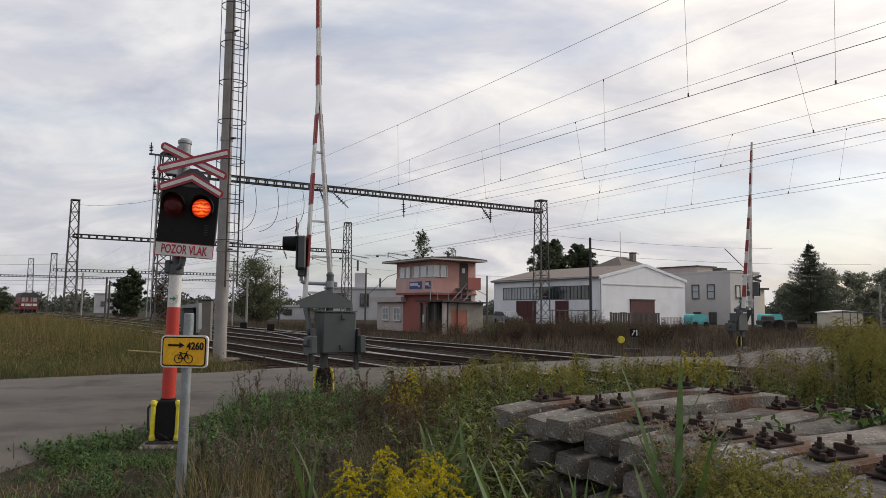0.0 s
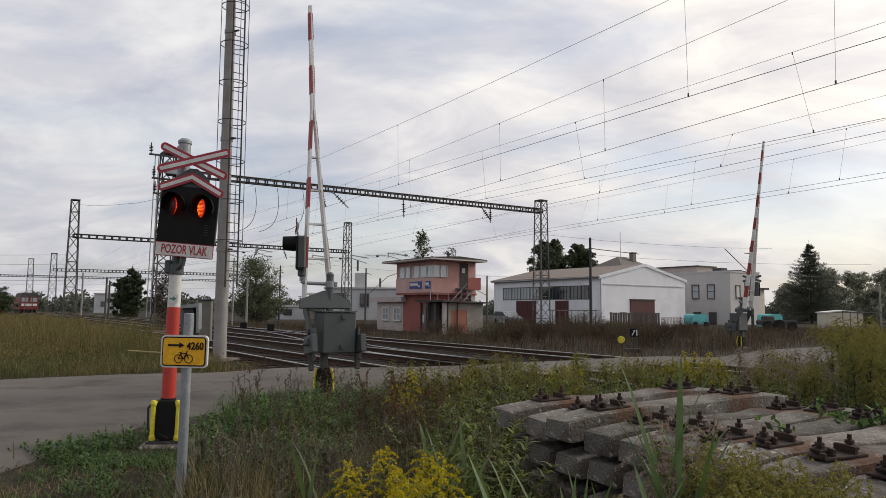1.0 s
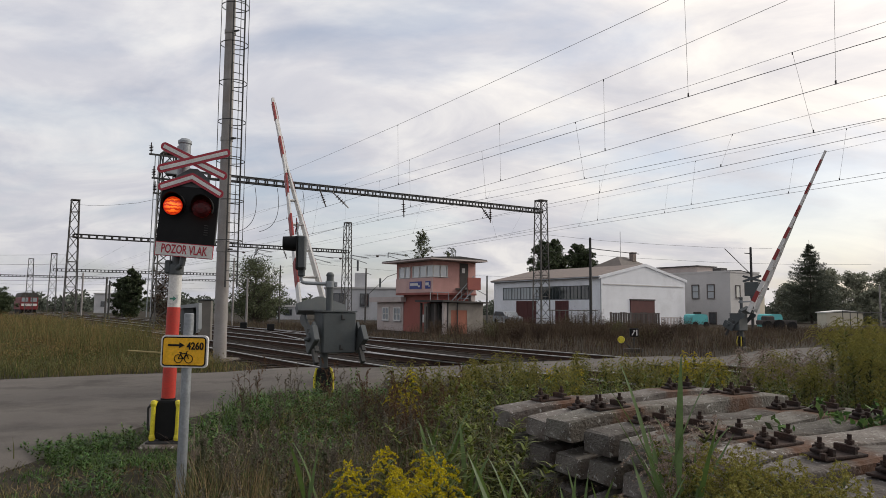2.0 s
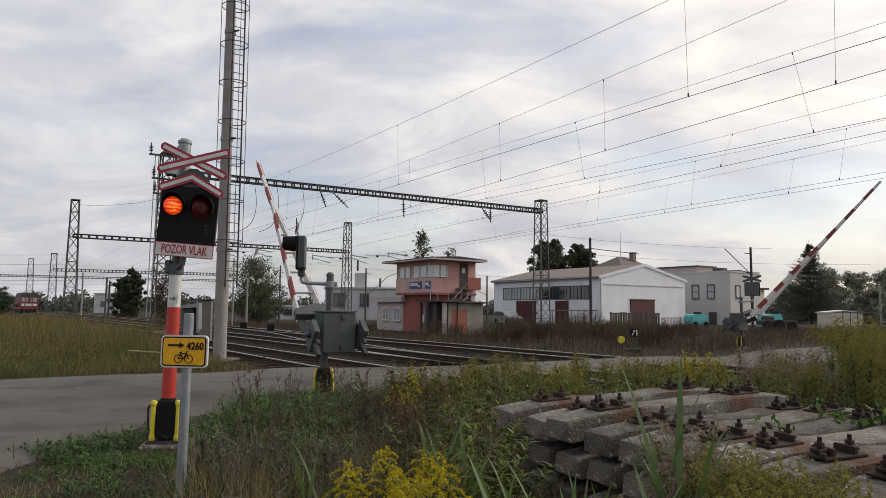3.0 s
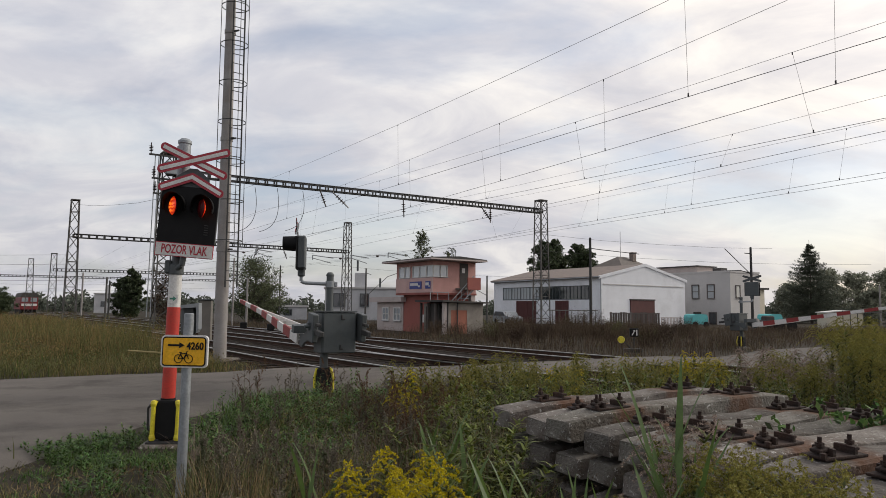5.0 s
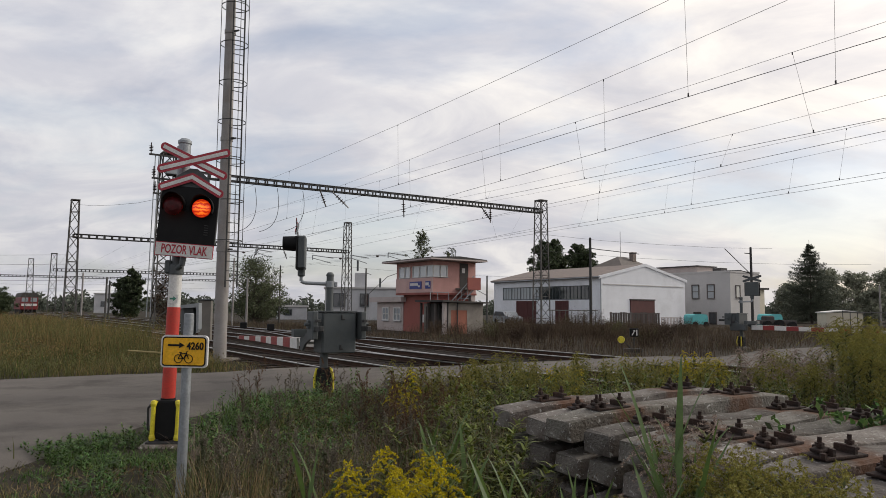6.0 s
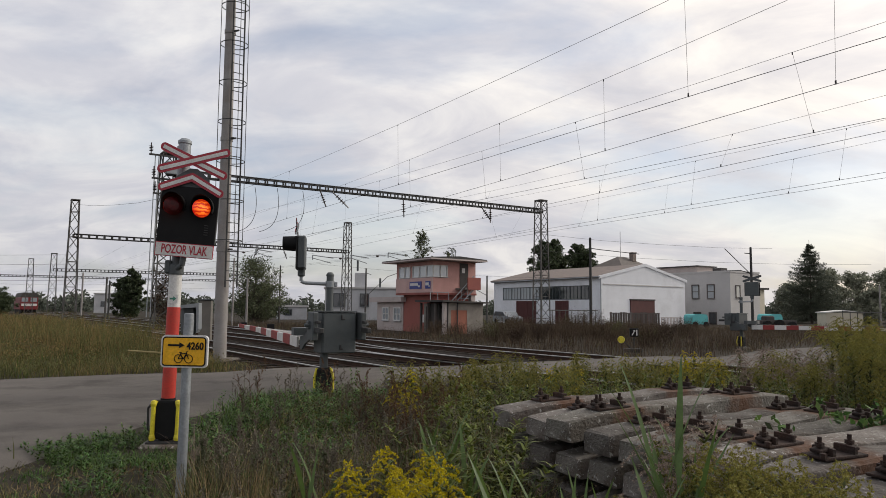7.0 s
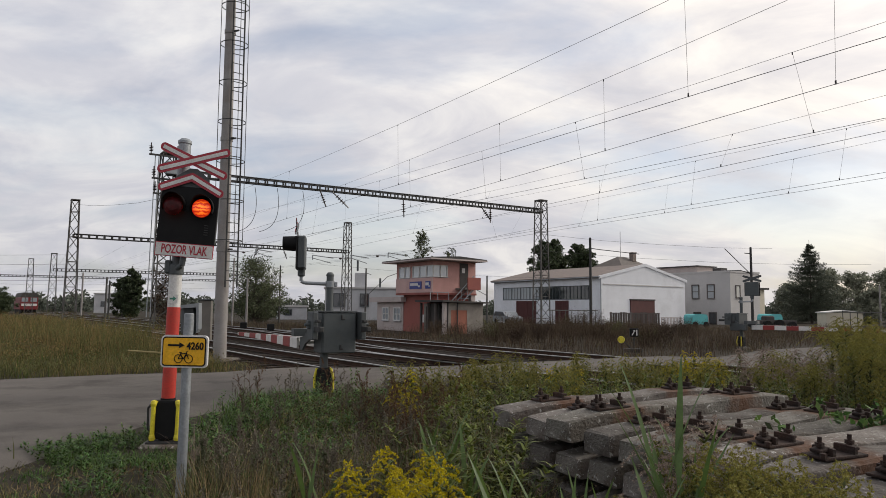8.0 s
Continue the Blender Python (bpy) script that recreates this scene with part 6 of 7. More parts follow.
# foreground bank
grass("grass_bank", "g_olive", "mixed olive grass on the near bank", 20000, (-2.2, 8, 1.9, 12), (0.25, 0.62), (0.006, 0.013), (0.15, 1.0), test=near_bank)
grass("dry_grass_bank", "g_dry", "dry straw-coloured grass on the near bank", 6500, (-1.9, 8, 1.9, 12), (0.3, 0.8), (0.004, 0.009), (0.2, 1.2), 0.15, near_bank)
grass("green_verge", "g_green", "fresh green grass along the road verge", 11000, (-3.2, 1.2, 7.6, 12.6), (0.18, 0.5), (0.008, 0.018), (0.3, 1.2), 0.13, lambda p: (d_of(p) < 11.9) & (d_of(p) > 8.2) & (s_of(p) > 2.6))
grass("green_bank_tufts", "g_green", "green tufts among the dry bank grass", 6000, (-1.8, 3.5, 2.4, 9), (0.2, 0.5), (0.007, 0.016), (0.3, 1.2), 0.10, near_bank)
grass("green_tuft", "g_green", "low green tufts by the signal foot", 7000, (-5.0, -2.6, 6.6, 9.0), (0.06, 0.2), (0.006, 0.014), (0.3, 1.3), 0.14, lambda p: (d_of(p) < 9.6) & (s_of(p) > 0.75) & (p[:, 1] > 7.0) & (p[:, 0] > -0.57 * p[:, 1]))
grass("sparse_tuft", "g_olive", "sparse low grass on trodden soil", 2600, (-4.5, -1.2, 4.2, 7.0), (0.04, 0.14), (0.005, 0.011), (0.3, 1.3), 0.10)
grass("trodden_green_tuft", "g_green", "low green tufts on trodden soil", 2200, (-4.4, -1.3, 4.4, 7.2), (0.04, 0.15), (0.006, 0.013), (0.3, 1.4), 0.12, lambda p: (d_of(p) < 8.0) & (s_of(p) > 0.2))
grass("trodden_dry_tuft", "g_dry", "thin dry grass on trodden soil", 2400, (-4.4, -1.3, 4.4, 7.2), (0.04, 0.14), (0.004, 0.008), (0.3, 1.4), 0.14, lambda p: (d_of(p) < 8.0) & (s_of(p) > 0.2))
grass("brown_weeds", "g_brown", "dead brown weed stalks", 5000, (-1.9, 0.9, 2.2, 6.2), (0.3, 0.75), (0.004, 0.010), (0.05, 0.9), 0.10, low_side)
grass("tall_bank_grass", "g_olive", "tall mixed grass at the foot of the bank", 9000, (-2.4, 0.6, 2.3, 6.6), (0.35, 0.8), (0.006, 0.012), (0.1, 0.8), 0.12, low_side)
grass("tall_dry_bank_grass", "g_dry", "tall bleached grass at the foot of the bank", 2600, (-2.4, 0.9, 2.3, 6.6), (0.45, 1.0), (0.004, 0.009), (0.1, 0.9), 0.10, low_side)
grass("tall_brown_bank_weeds", "g_brown", "tall dead stalks at the foot of the bank", 3000, (-2.4, 0.4, 2.3, 6.2), (0.3, 0.8), (0.004, 0.010), (0.05, 0.7), 0.10, low_side)
grass("bank_green_blades", "g_green", "fresh green blades in the bank grass", 5000, (-2.4, 1.2, 2.3, 6.6), (0.35, 0.8), (0.008, 0.016), (0.2, 1.0), 0.10, low_side)
grass("bank_pale_stalks", "fluff", "pale seeded stalks in the bank grass", 2600, (-2.4, 0.6, 2.3, 6.6), (0.5, 1.0), (0.004, 0.008), (0.05, 0.7), 0.08, low_side)
grass("verge_brown_weeds", "g_brown", "dead brown weed stalks by the verge", 6000, (-1.0, 2.2, 6.0, 11.0), (0.4, 0.9), (0.005, 0.011), (0.05, 0.8), 0.2, near_bank)
grass("bank_front_grass", "g_olive", "upright olive grass at the foot of the bank", 7000, (-1.7, 0.3, 2.4, 5.2), (0.5, 0.88), (0.006, 0.012), (0.05, 0.5), 0.09, low_side, 5)
grass("bank_front_straw", "g_dry", "upright bleached stalks at the foot of the bank", 3200, (-1.7, 0.3, 2.4, 5.2), (0.55, 0.95), (0.004, 0.008), (0.05, 0.5), 0.07, low_side, 5)
grass("bank_broad_blades", "reed", "broad pale green blades in the bank grass", 700, (-1.9, 0.4, 2.6, 7.0), (0.5, 0.95), (0.014, 0.024), (0.1, 0.9), 0.12, low_side, 6)
grass("bank_bleached_blades", "g_straw", "broad bleached blades in the bank grass", 420, (-1.9, 0.6, 2.6, 7.0), (0.5, 0.95), (0.010, 0.018), (0.1, 1.1), 0.12, low_side, 6)
# thinner growth behind and beside the standpoint
def rough_grass():
    p = np.stack([RS.uniform(-14, 14, 16000), RS.uniform(-12, 9, 16000), np.full(16000, -0.04)], 1)
    p = p[road_free(p) & stack_free(p) & low_side(p) & (np.hypot(p[:, 0], p[:, 1]) > 1.3) & ~((p[:, 1] > 1.0) & (np.abs(p[:, 0]) < 0.6 * p[:, 1]))]
    n = len(p)
    v, f = ribbons(p, RS.uniform(0.10, 0.4, n), RS.uniform(0.007, 0.015, n), RS.uniform(0.2, 1.2, n), 3)
    stuff_mesh("rough_grass", v, f, M["g_olive"], "rough low grass round the standpoint", "grass")


rough_grass()
# field beyond the road
field = lambda p: (d_of(p) > 17.6) & (s_of(p) < np.interp(d_of(p), [0, 56, 70, 120], [5.8, 5.8, 9.0, 9.4]) - 0.35 * np.sin(d_of(p) * 0.8))
grass("meadow_grass", "m_olive", "tall olive meadow grass beyond the road", 42000, (-46, 0, 14, 46), (0.3, 0.75), (0.008, 0.02), (0.2, 1.4), test=field, levels=4)
grass("meadow_dry_grass", "m_dry", "tall dry yellow meadow grass beyond the road", 24000, (-46, 0, 14, 46), (0.4, 0.9), (0.006, 0.013), (0.15, 1.2), 0, field, 4, (0.45, -0.2, 1.0))
grass("meadow_green_grass", "g_green", "greener grass in the meadow", 34000, (-46, 0, 14, 46), (0.3, 0.7), (0.010, 0.02), (0.2, 1.3), 0, field, 3, (0.6, 0.0, 2.2))
grass("far_meadow_grass", "g_dry", "far dry meadow grass", 24000, (-105, 0, 44, 110), (0.4, 0.9), (0.02, 0.05), (0.1, 1.0), 0, field, 3)
grass("verge_meadow", "m_olive", "olive grass along the far road edge", 22000, (-16, -2.5, 14.4, 25), (0.22, 0.6), (0.007, 0.016), (0.2, 1.3), 0, field, 4)
grass("verge_meadow_dry", "m_dry", "dry yellow grass along the far road edge", 12000, (-16, -2.5, 14.4, 25), (0.3, 0.7), (0.005, 0.011), (0.2, 1.2), 0, field, 4, (0.9, -0.3, 0.7))
grass("tower_verge", "g_dry", "sparse dry grass round the light tower", 5000, (-11, -1.5, 16, 26), (0.1, 0.32), (0.005, 0.011), (0.3, 1.2), 0.2, lambda p: (d_of(p) > 17.1) & (s_of(p) > 4.2) & (s_of(p) < 7.2))
edge_of_field = lambda p: (d_of(p) > 20.5) & (s_of(p) < 5.9) & (s_of(p) > 1.5 - 0.05 * d_of(p))
grass("tall_field_weeds", "m_olive", "tall olive weeds along the field's edge by the tracks", 14000, (-40, -7, 24, 66), (0.9, 1.55), (0.012, 0.024), (0.05, 0.55), 0.5, edge_of_field, 4)
grass("tall_field_straw", "m_dry", "tall straw stalks along the field's edge by the tracks", 9000, (-40, -7, 24, 66), (1.0, 1.65), (0.008, 0.016), (0.05, 0.5), 0.4, edge_of_field, 4)
tower_edge = lambda p: (s_of(p) < 5.8) & (s_of(p) > 2.4) & (d_of(p) > 21.5)
grass("tower_edge_weeds", "m_olive", "tall weeds before the tracks by the signal", 7000, (-16, -7.5, 20, 36), (0.9, 1.6), (0.008, 0.018), (0.05, 0.5), 0.3, tower_edge, 4)
grass("tower_edge_straw", "m_dry", "tall straw before the tracks by the signal", 6000, (-16, -7.5, 20, 36), (0.9, 1.7), (0.006, 0.012), (0.05, 0.5), 0.3, tower_edge, 4)
grass("crossing_verge", "m_olive", "low olive grass between the road and the first track", 12000, (-13, 1, 14, 24), (0.10, 0.30), (0.006, 0.013), (0.2, 1.0), 0.25, lambda p: (d_of(p) < 24) & (s_of(p) > 4.5) & (s_of(p) < 6.75), 4)
grass("crossing_verge_straw", "m_dry", "low straw between the road and the first track", 7000, (-13, 1, 14, 24), (0.12, 0.34), (0.005, 0.010), (0.2, 1.0), 0.2, lambda p: (d_of(p) < 24) & (s_of(p) > 4.5) & (s_of(p) < 6.75), 4)
# scrub behind the tracks
grass("track_side_grass", "m_dry", "tall dry grass beside the far tracks", 12000, (-52, -8, 24, 80), (0.5, 0.95), (0.010, 0.022), (0.1, 1.0), 0, lambda p: field(p) & (s_of(p) > 2.0), 4)
grass("field_edge_grass", "m_dry", "dense tall grass at the field's far edge", 26000, (-44, -10, 26, 68), (0.65, 1.05), (0.012, 0.024), (0.1, 0.9), 0, lambda p: field(p) & (s_of(p) > 2.5), 4)
grass("field_edge_olive", "m_olive", "dense olive grass at the field's far edge", 16000, (-44, -10, 26, 68), (0.5, 0.95), (0.012, 0.026), (0.1, 1.0), 0, lambda p: field(p) & (s_of(p) > 2.5), 4)
siding = lambda p: (d_of(p) < 11.6) & (s_of(p) > 5.6)
grass("siding_grass", "g_olive", "olive grass grown over the old siding", 15000, (0.5, 16, 6.5, 18), (0.25, 0.6), (0.007, 0.015), (0.2, 1.1), 0, siding, 4)
grass("siding_dry_grass", "g_dry", "dry grass grown over the old siding", 6000, (0.5, 16, 6.5, 18), (0.3, 0.7), (0.005, 0.010), (0.2, 1.1), 0, siding, 4)
scrub = lambda p: (d_of(p) > 13.9) & (s_of(p) > 17.9) & (p[:, 1] < 66) & ~((p[:, 0] > -5) & (p[:, 0] < 4) & (p[:, 1] > 43.5) & (p[:, 1] < 60))
grass("scrub_grass", "s_brown", "brown dry scrub behind the tracks", 60000, (-30, 50, 20, 66), (0.3, 0.95), (0.007, 0.018), (0.1, 1.3), 0, scrub, 4)
grass("scrub_dry_grass", "g_dry", "pale dry grass among the scrub", 9000, (-30, 50, 22, 66), (0.3, 0.8), (0.006, 0.015), (0.1, 1.2), 0, scrub, 4, (0.5, 0.9, 0.6))
grass("scrub_green", "g_olive", "olive weeds among the scrub", 14000, (-30, 50, 22, 66), (0.3, 0.8), (0.008, 0.02), (0.2, 1.3), 0, scrub, 4, (0.55, 0.5, 1.9))
grass("track_weeds", "g_olive", "sparse weeds between the rails", 2500, (-25, 8, 17, 60), (0.08, 0.3), (0.006, 0.015), (0.2, 0.9), 0.3, lambda p: (d_of(p) > 17.8) & (s_of(p) > 5.4) & (s_of(p) < 17.8))


def leaf_cloud(c, r, n, size, flat=1.0):
    """n small leaves in a ball of radius r round each centre."""
    c = np.repeat(np.atleast_2d(c), n, 0)
    k = len(c)
    d = RS.normal(0, 1, (k, 3))
    d /= np.linalg.norm(d, axis=1)[:, None] + 1e-9
    p = c + d * (np.atleast_1d(r).repeat(n) if np.ndim(r) else r) [..., None] * (RS.uniform(0, 1, k) ** 0.5)[:, None] * np.array([1, 1, flat]) if np.ndim(r) else c + d * r * (RS.uniform(0, 1, k) ** 0.5)[:, None] * np.array([1, 1, flat])
    a = RS.normal(0, 1, (k, 3))
    a /= np.linalg.norm(a, axis=1)[:, None] + 1e-9
    b = np.cross(a, RS.normal(0, 1, (k, 3)))
    b /= np.linalg.norm(b, axis=1)[:, None] + 1e-9
    s = RS.uniform(0.6, 1.3, k)[:, None] * size
    v = np.stack([p - a * s, p - b * s * 0.45, p + a * s, p + b * s * 0.45], 1).reshape(-1, 3)
    f = np.arange(k * 4).reshape(k, 4)
    return v, f


def plain_part(name, vf, material, parent, label=""):
    o = stuff_mesh(name, vf[0], vf[1], material, "", "", parent=parent)
    if label:
        o["label"] = label
    o["kind"] = "stuff"
    return o


def brush(name, material, label, n, area, z, r, per, size, test, patch=None):
    """Low twiggy clumps of tiny leaves and seed heads."""
    p = scatter(n, *area, 0.0, lambda q: on_plot(q) & test(q))
    if patch:
        f, th, ph = patch
        val = np.sin(p[:, 0] * f + ph) + np.sin(p[:, 1] * f * 1.3 + 2 * ph) + np.sin((p[:, 0] + p[:, 1]) * f * 0.6 + ph * 3)
        p = p[val > th]
    p[:, 2] = RS.uniform(*z, len(p)) * (0.8 + 0.3 * np.sin(p[:, 0] * 0.9) * np.sin(p[:, 1] * 0.7))
    v, f2 = leaf_cloud(p, r, per, size, 0.9)
    return stuff_mesh(name, v, f2, M[material], label, "scrub")


brush("scrub_brush", "s_brown", "brown twiggy scrub clumps", 3400, (-30, 50, 22, 64), (0.1, 0.6), 0.30, 40, 0.018, scrub)
grass("scrub_tufts", "s_brown", "tall reddish dry tufts in the scrub", 16000, (-20, 46, 22, 60), (0.7, 1.35), (0.006, 0.014), (0.05, 0.6), 0.35, scrub, 4)
grass("scrub_tufts_dark", "scrub_dark", "dark dead stalks in the scrub", 14000, (-20, 46, 22, 60), (0.5, 1.1), (0.008, 0.016), (0.05, 0.7), 0.5, scrub, 4)
brush("tower_edge_heads", "m_olive", "leafy heads of the weeds before the tracks", 420, (-16, -7.5, 20, 36), (0.4, 1.3), 0.18, 26, 0.022, tower_edge)
brush("field_edge_heads", "m_olive", "leafy heads of the tall field weeds", 900, (-40, -7, 24, 60), (0.5, 1.25), 0.22, 26, 0.028, edge_of_field)
brush("field_edge_rust", "m_rust", "rusty heads of the tall field weeds", 700, (-40, -7, 24, 60), (0.7, 1.3), 0.20, 26, 0.022, edge_of_field)
brush("scrub_brush_olive", "g_olive", "olive scrub clumps behind the tracks", 1200, (-30, 50, 22, 64), (0.1, 0.5), 0.30, 40, 0.020, scrub, (0.5, 0.3, 2.0))
brush("meadow_seed_heads", "m_dry", "dry seed heads over the meadow", 2400, (-46, 0, 15, 46), (0.3, 0.7), 0.26, 26, 0.022, field, (0.5, -0.4, 0.4))
brush("meadow_weeds", "m_olive", "leafy olive weeds in the meadow", 2600, (-46, 0, 15, 46), (0.1, 0.5), 0.26, 30, 0.028, field)
brush("meadow_rust_weeds", "m_rust", "rusty brown weeds in the meadow", 2800, (-46, 0, 15, 46), (0.25, 0.65), 0.26, 26, 0.025, field, (0.6, 0.3, 3.0))
brush("bank_brush", "rod_leaf", "small leaves of bank weeds", 1500, (-1.6, 8, 4.8, 11.2), (0.1, 0.5), 0.15, 26, 0.016, near_bank)
brush("siding_brush", "weed_lime", "leafy green weeds over the old siding", 900, (0.5, 14, 6.5, 15), (0.15, 0.6), 0.2, 30, 0.022, siding)
brush("bank_brush_brown", "g_brown", "brown seed heads of bank weeds", 900, (-1.6, 3, 2.4, 10.5), (0.35, 0.75), 0.08, 26, 0.009, near_bank)


def goldenrod(h, stems, spread, flower, label, sprays=12, florets=7, plume=1.0):
    """A clump of leafy stems with drooping flower plumes."""
    t = thing("goldenrod", pose(0, 0, 0), label, "wild plant", "goldenrod clumps")
    st, lf, fl = [], [], []
    for i in range(stems):
        b = np.array([RS.normal(0, spread), RS.normal(0, spread), -0.03])
        hh = h * RS.uniform(0.66, 1.05)
        az, ln = RS.uniform(0, 6.28), RS.uniform(0.02, 0.22)
        out = np.array([np.cos(az), np.sin(az), 0])
        st.append(ribbons(b[None], np.array([hh]), np.array([0.008]), np.array([ln]), 4, np.array([az])))
        m = int(hh * (85 if h < 1.3 else 130))
        tt = RS.uniform(0.15, 0.9, m)
        base = b + out * (ln * hh * tt ** 2)[:, None]
        base[:, 2] += hh * (tt - 0.35 * ln * tt ** 3)
        lf.append(ribbons(base, RS.uniform(0.04, 0.085, m), RS.uniform(0.009, 0.017, m), RS.uniform(0.8, 2.2, m), 3, curl=0.4))
        # plume: arching one-sided sprays, longest at the foot, set densely with florets
        lean_az = RS.uniform(0, 6.28)
        for k in range(sprays):
            q0 = k / (sprays - 1)
            tz = 1 - 0.26 * (1 - q0) / max(h, 0.9)
            p0 = b + out * (ln * hh * tz ** 2)
            p0[2] = b[2] + hh * (tz - 0.35 * ln * tz ** 3)
            a2 = lean_az + k * 2.4 + RS.normal(0, 0.35)
            L2 = (0.05 + 0.12 * (1 - q0) * RS.uniform(0.6, 1.1)) * plume
            m2 = max(5, int(L2 * 110))
            q = np.linspace(0.05, 1, m2)
            arch = RS.uniform(0.5, 0.8)
            c = p0 + np.stack([np.cos(a2) * L2 * q, np.sin(a2) * L2 * q, L2 * (arch * q - 0.95 * q * q)], 1)
            fl.append(leaf_cloud(c, 0.0085 * plume ** 0.5, florets, 0.0062))
    plain_part("stalk", join(st), M["g_brown"], t, "thin brown stems")
    plain_part("foliage", join(lf), M["rod_leaf"], t, "narrow green leaves")
    plain_part("plume", join(fl), M[flower], t, "yellow flower plumes" if flower == "rod_flower" else "fading flower plumes")
    return t


def weed(h, stems, spread, label, leaf="weed_green", n=46, size=0.05):
    t = thing("weed", pose(0, 0, 0), label, "wild plant", "leafy weeds")
    st, lf = [], []
    for i in range(stems):
        b = np.array([RS.normal(0, spread), RS.normal(0, spread), -0.03])
        hh = h * RS.uniform(0.6, 1.05)
        az, ln = RS.uniform(0, 6.28), RS.uniform(0.05, 0.35)
        out = np.array([np.cos(az), np.sin(az), 0])
        st.append(ribbons(b[None], np.array([hh]), np.array([0.007]), np.array([ln]), 4, np.array([az])))
        m = int(n * hh)
        tt = RS.uniform(0.1, 1.0, m)
        base = b + out * (ln * hh * tt ** 2)[:, None]
        base[:, 2] += hh * (tt - 0.35 * ln * tt ** 3)
        lf.append(ribbons(base, RS.uniform(0.5, 1.2, m) * size, RS.uniform(0.25, 0.45, m) * size, RS.uniform(0.8, 2.4, m), 3, curl=0.4))
    plain_part("stalk", join(st), M["g_olive"], t)
    plain_part("foliage", join(lf), M[leaf], t)
    return t


def reed(h, n, label, culms=3):
    """Culms with long broad leaves, folded along the midrib, that rise and bend over."""
    t = thing("reed", pose(0, 0, 0), label, "reed", "reed tufts")
    st = []
    for j in range(culms):
        cx, cy = RS.normal(0, 0.045, 2)
        hc = h * RS.uniform(0.55, 0.7)
        st.append(ribbons(np.array([[cx, cy, -0.03]]), np.array([hc]), np.array([0.012]), np.array([0.05]), 4))
        for i in range(n):
            z0 = hc * (0.12 + 0.85 * i / n)
            ln = h * RS.uniform(0.42, 0.62) * (1.0 if i < n * 0.7 else 0.8)
            az = i * 3.0 + j * 1.1 + RS.normal(0, 0.5)
            steep = RS.uniform(0.72, 1.08)
            wmax = RS.uniform(0.011, 0.019)
            out = np.array([np.cos(az), np.sin(az), 0])
            side = np.array([-np.sin(az), np.cos(az), 0])
            bendk = RS.uniform(0.08, 0.6)
            vs, lv = [], 9
            for k in range(lv):
                q = k / (lv - 1)
                wk = wmax * (0.35 + 0.65 * min(1.0, q / 0.25)) * (1 - q ** 2.2) + 0.0006
                c = np.array([cx, cy, z0]) + out * ln * (q * (1 - steep * 0.75) + 0.35 * bendk * q ** 2)
                c[2] += ln * (q * (0.55 + 0.4 * steep) - 0.55 * bendk * q ** 2.4)
                fold = np.array([0, 0, wk * 0.45]) + out * wk * 0.15
                vs += [c - side * wk + fold, c, c + side * wk + fold]
            f = []
            for k in range(lv - 1):
                o = 3 * k
                f += [[o, o + 1, o + 4, o + 3], [o + 1, o + 2, o + 5, o + 4]]
            blade = stuff_mesh("blade", np.array(vs), f, M["reed"], "", "", parent=t)
            blade.data.shade_smooth()
    plain_part("culm", join(st), M["reed"], t)
    return t


def place(protos, spots):
    """The first spots take the originals, the rest take copies."""
    used = set()
    for i, (x, y, k) in enumerate(spots):
        m = pose(x, y, 0, 0, 0, (i * 77) % 360)
        if k not in used:
            protos[k].matrix_basis = m
            used.add(k)
        else:
            copy_thing(protos[k], m)


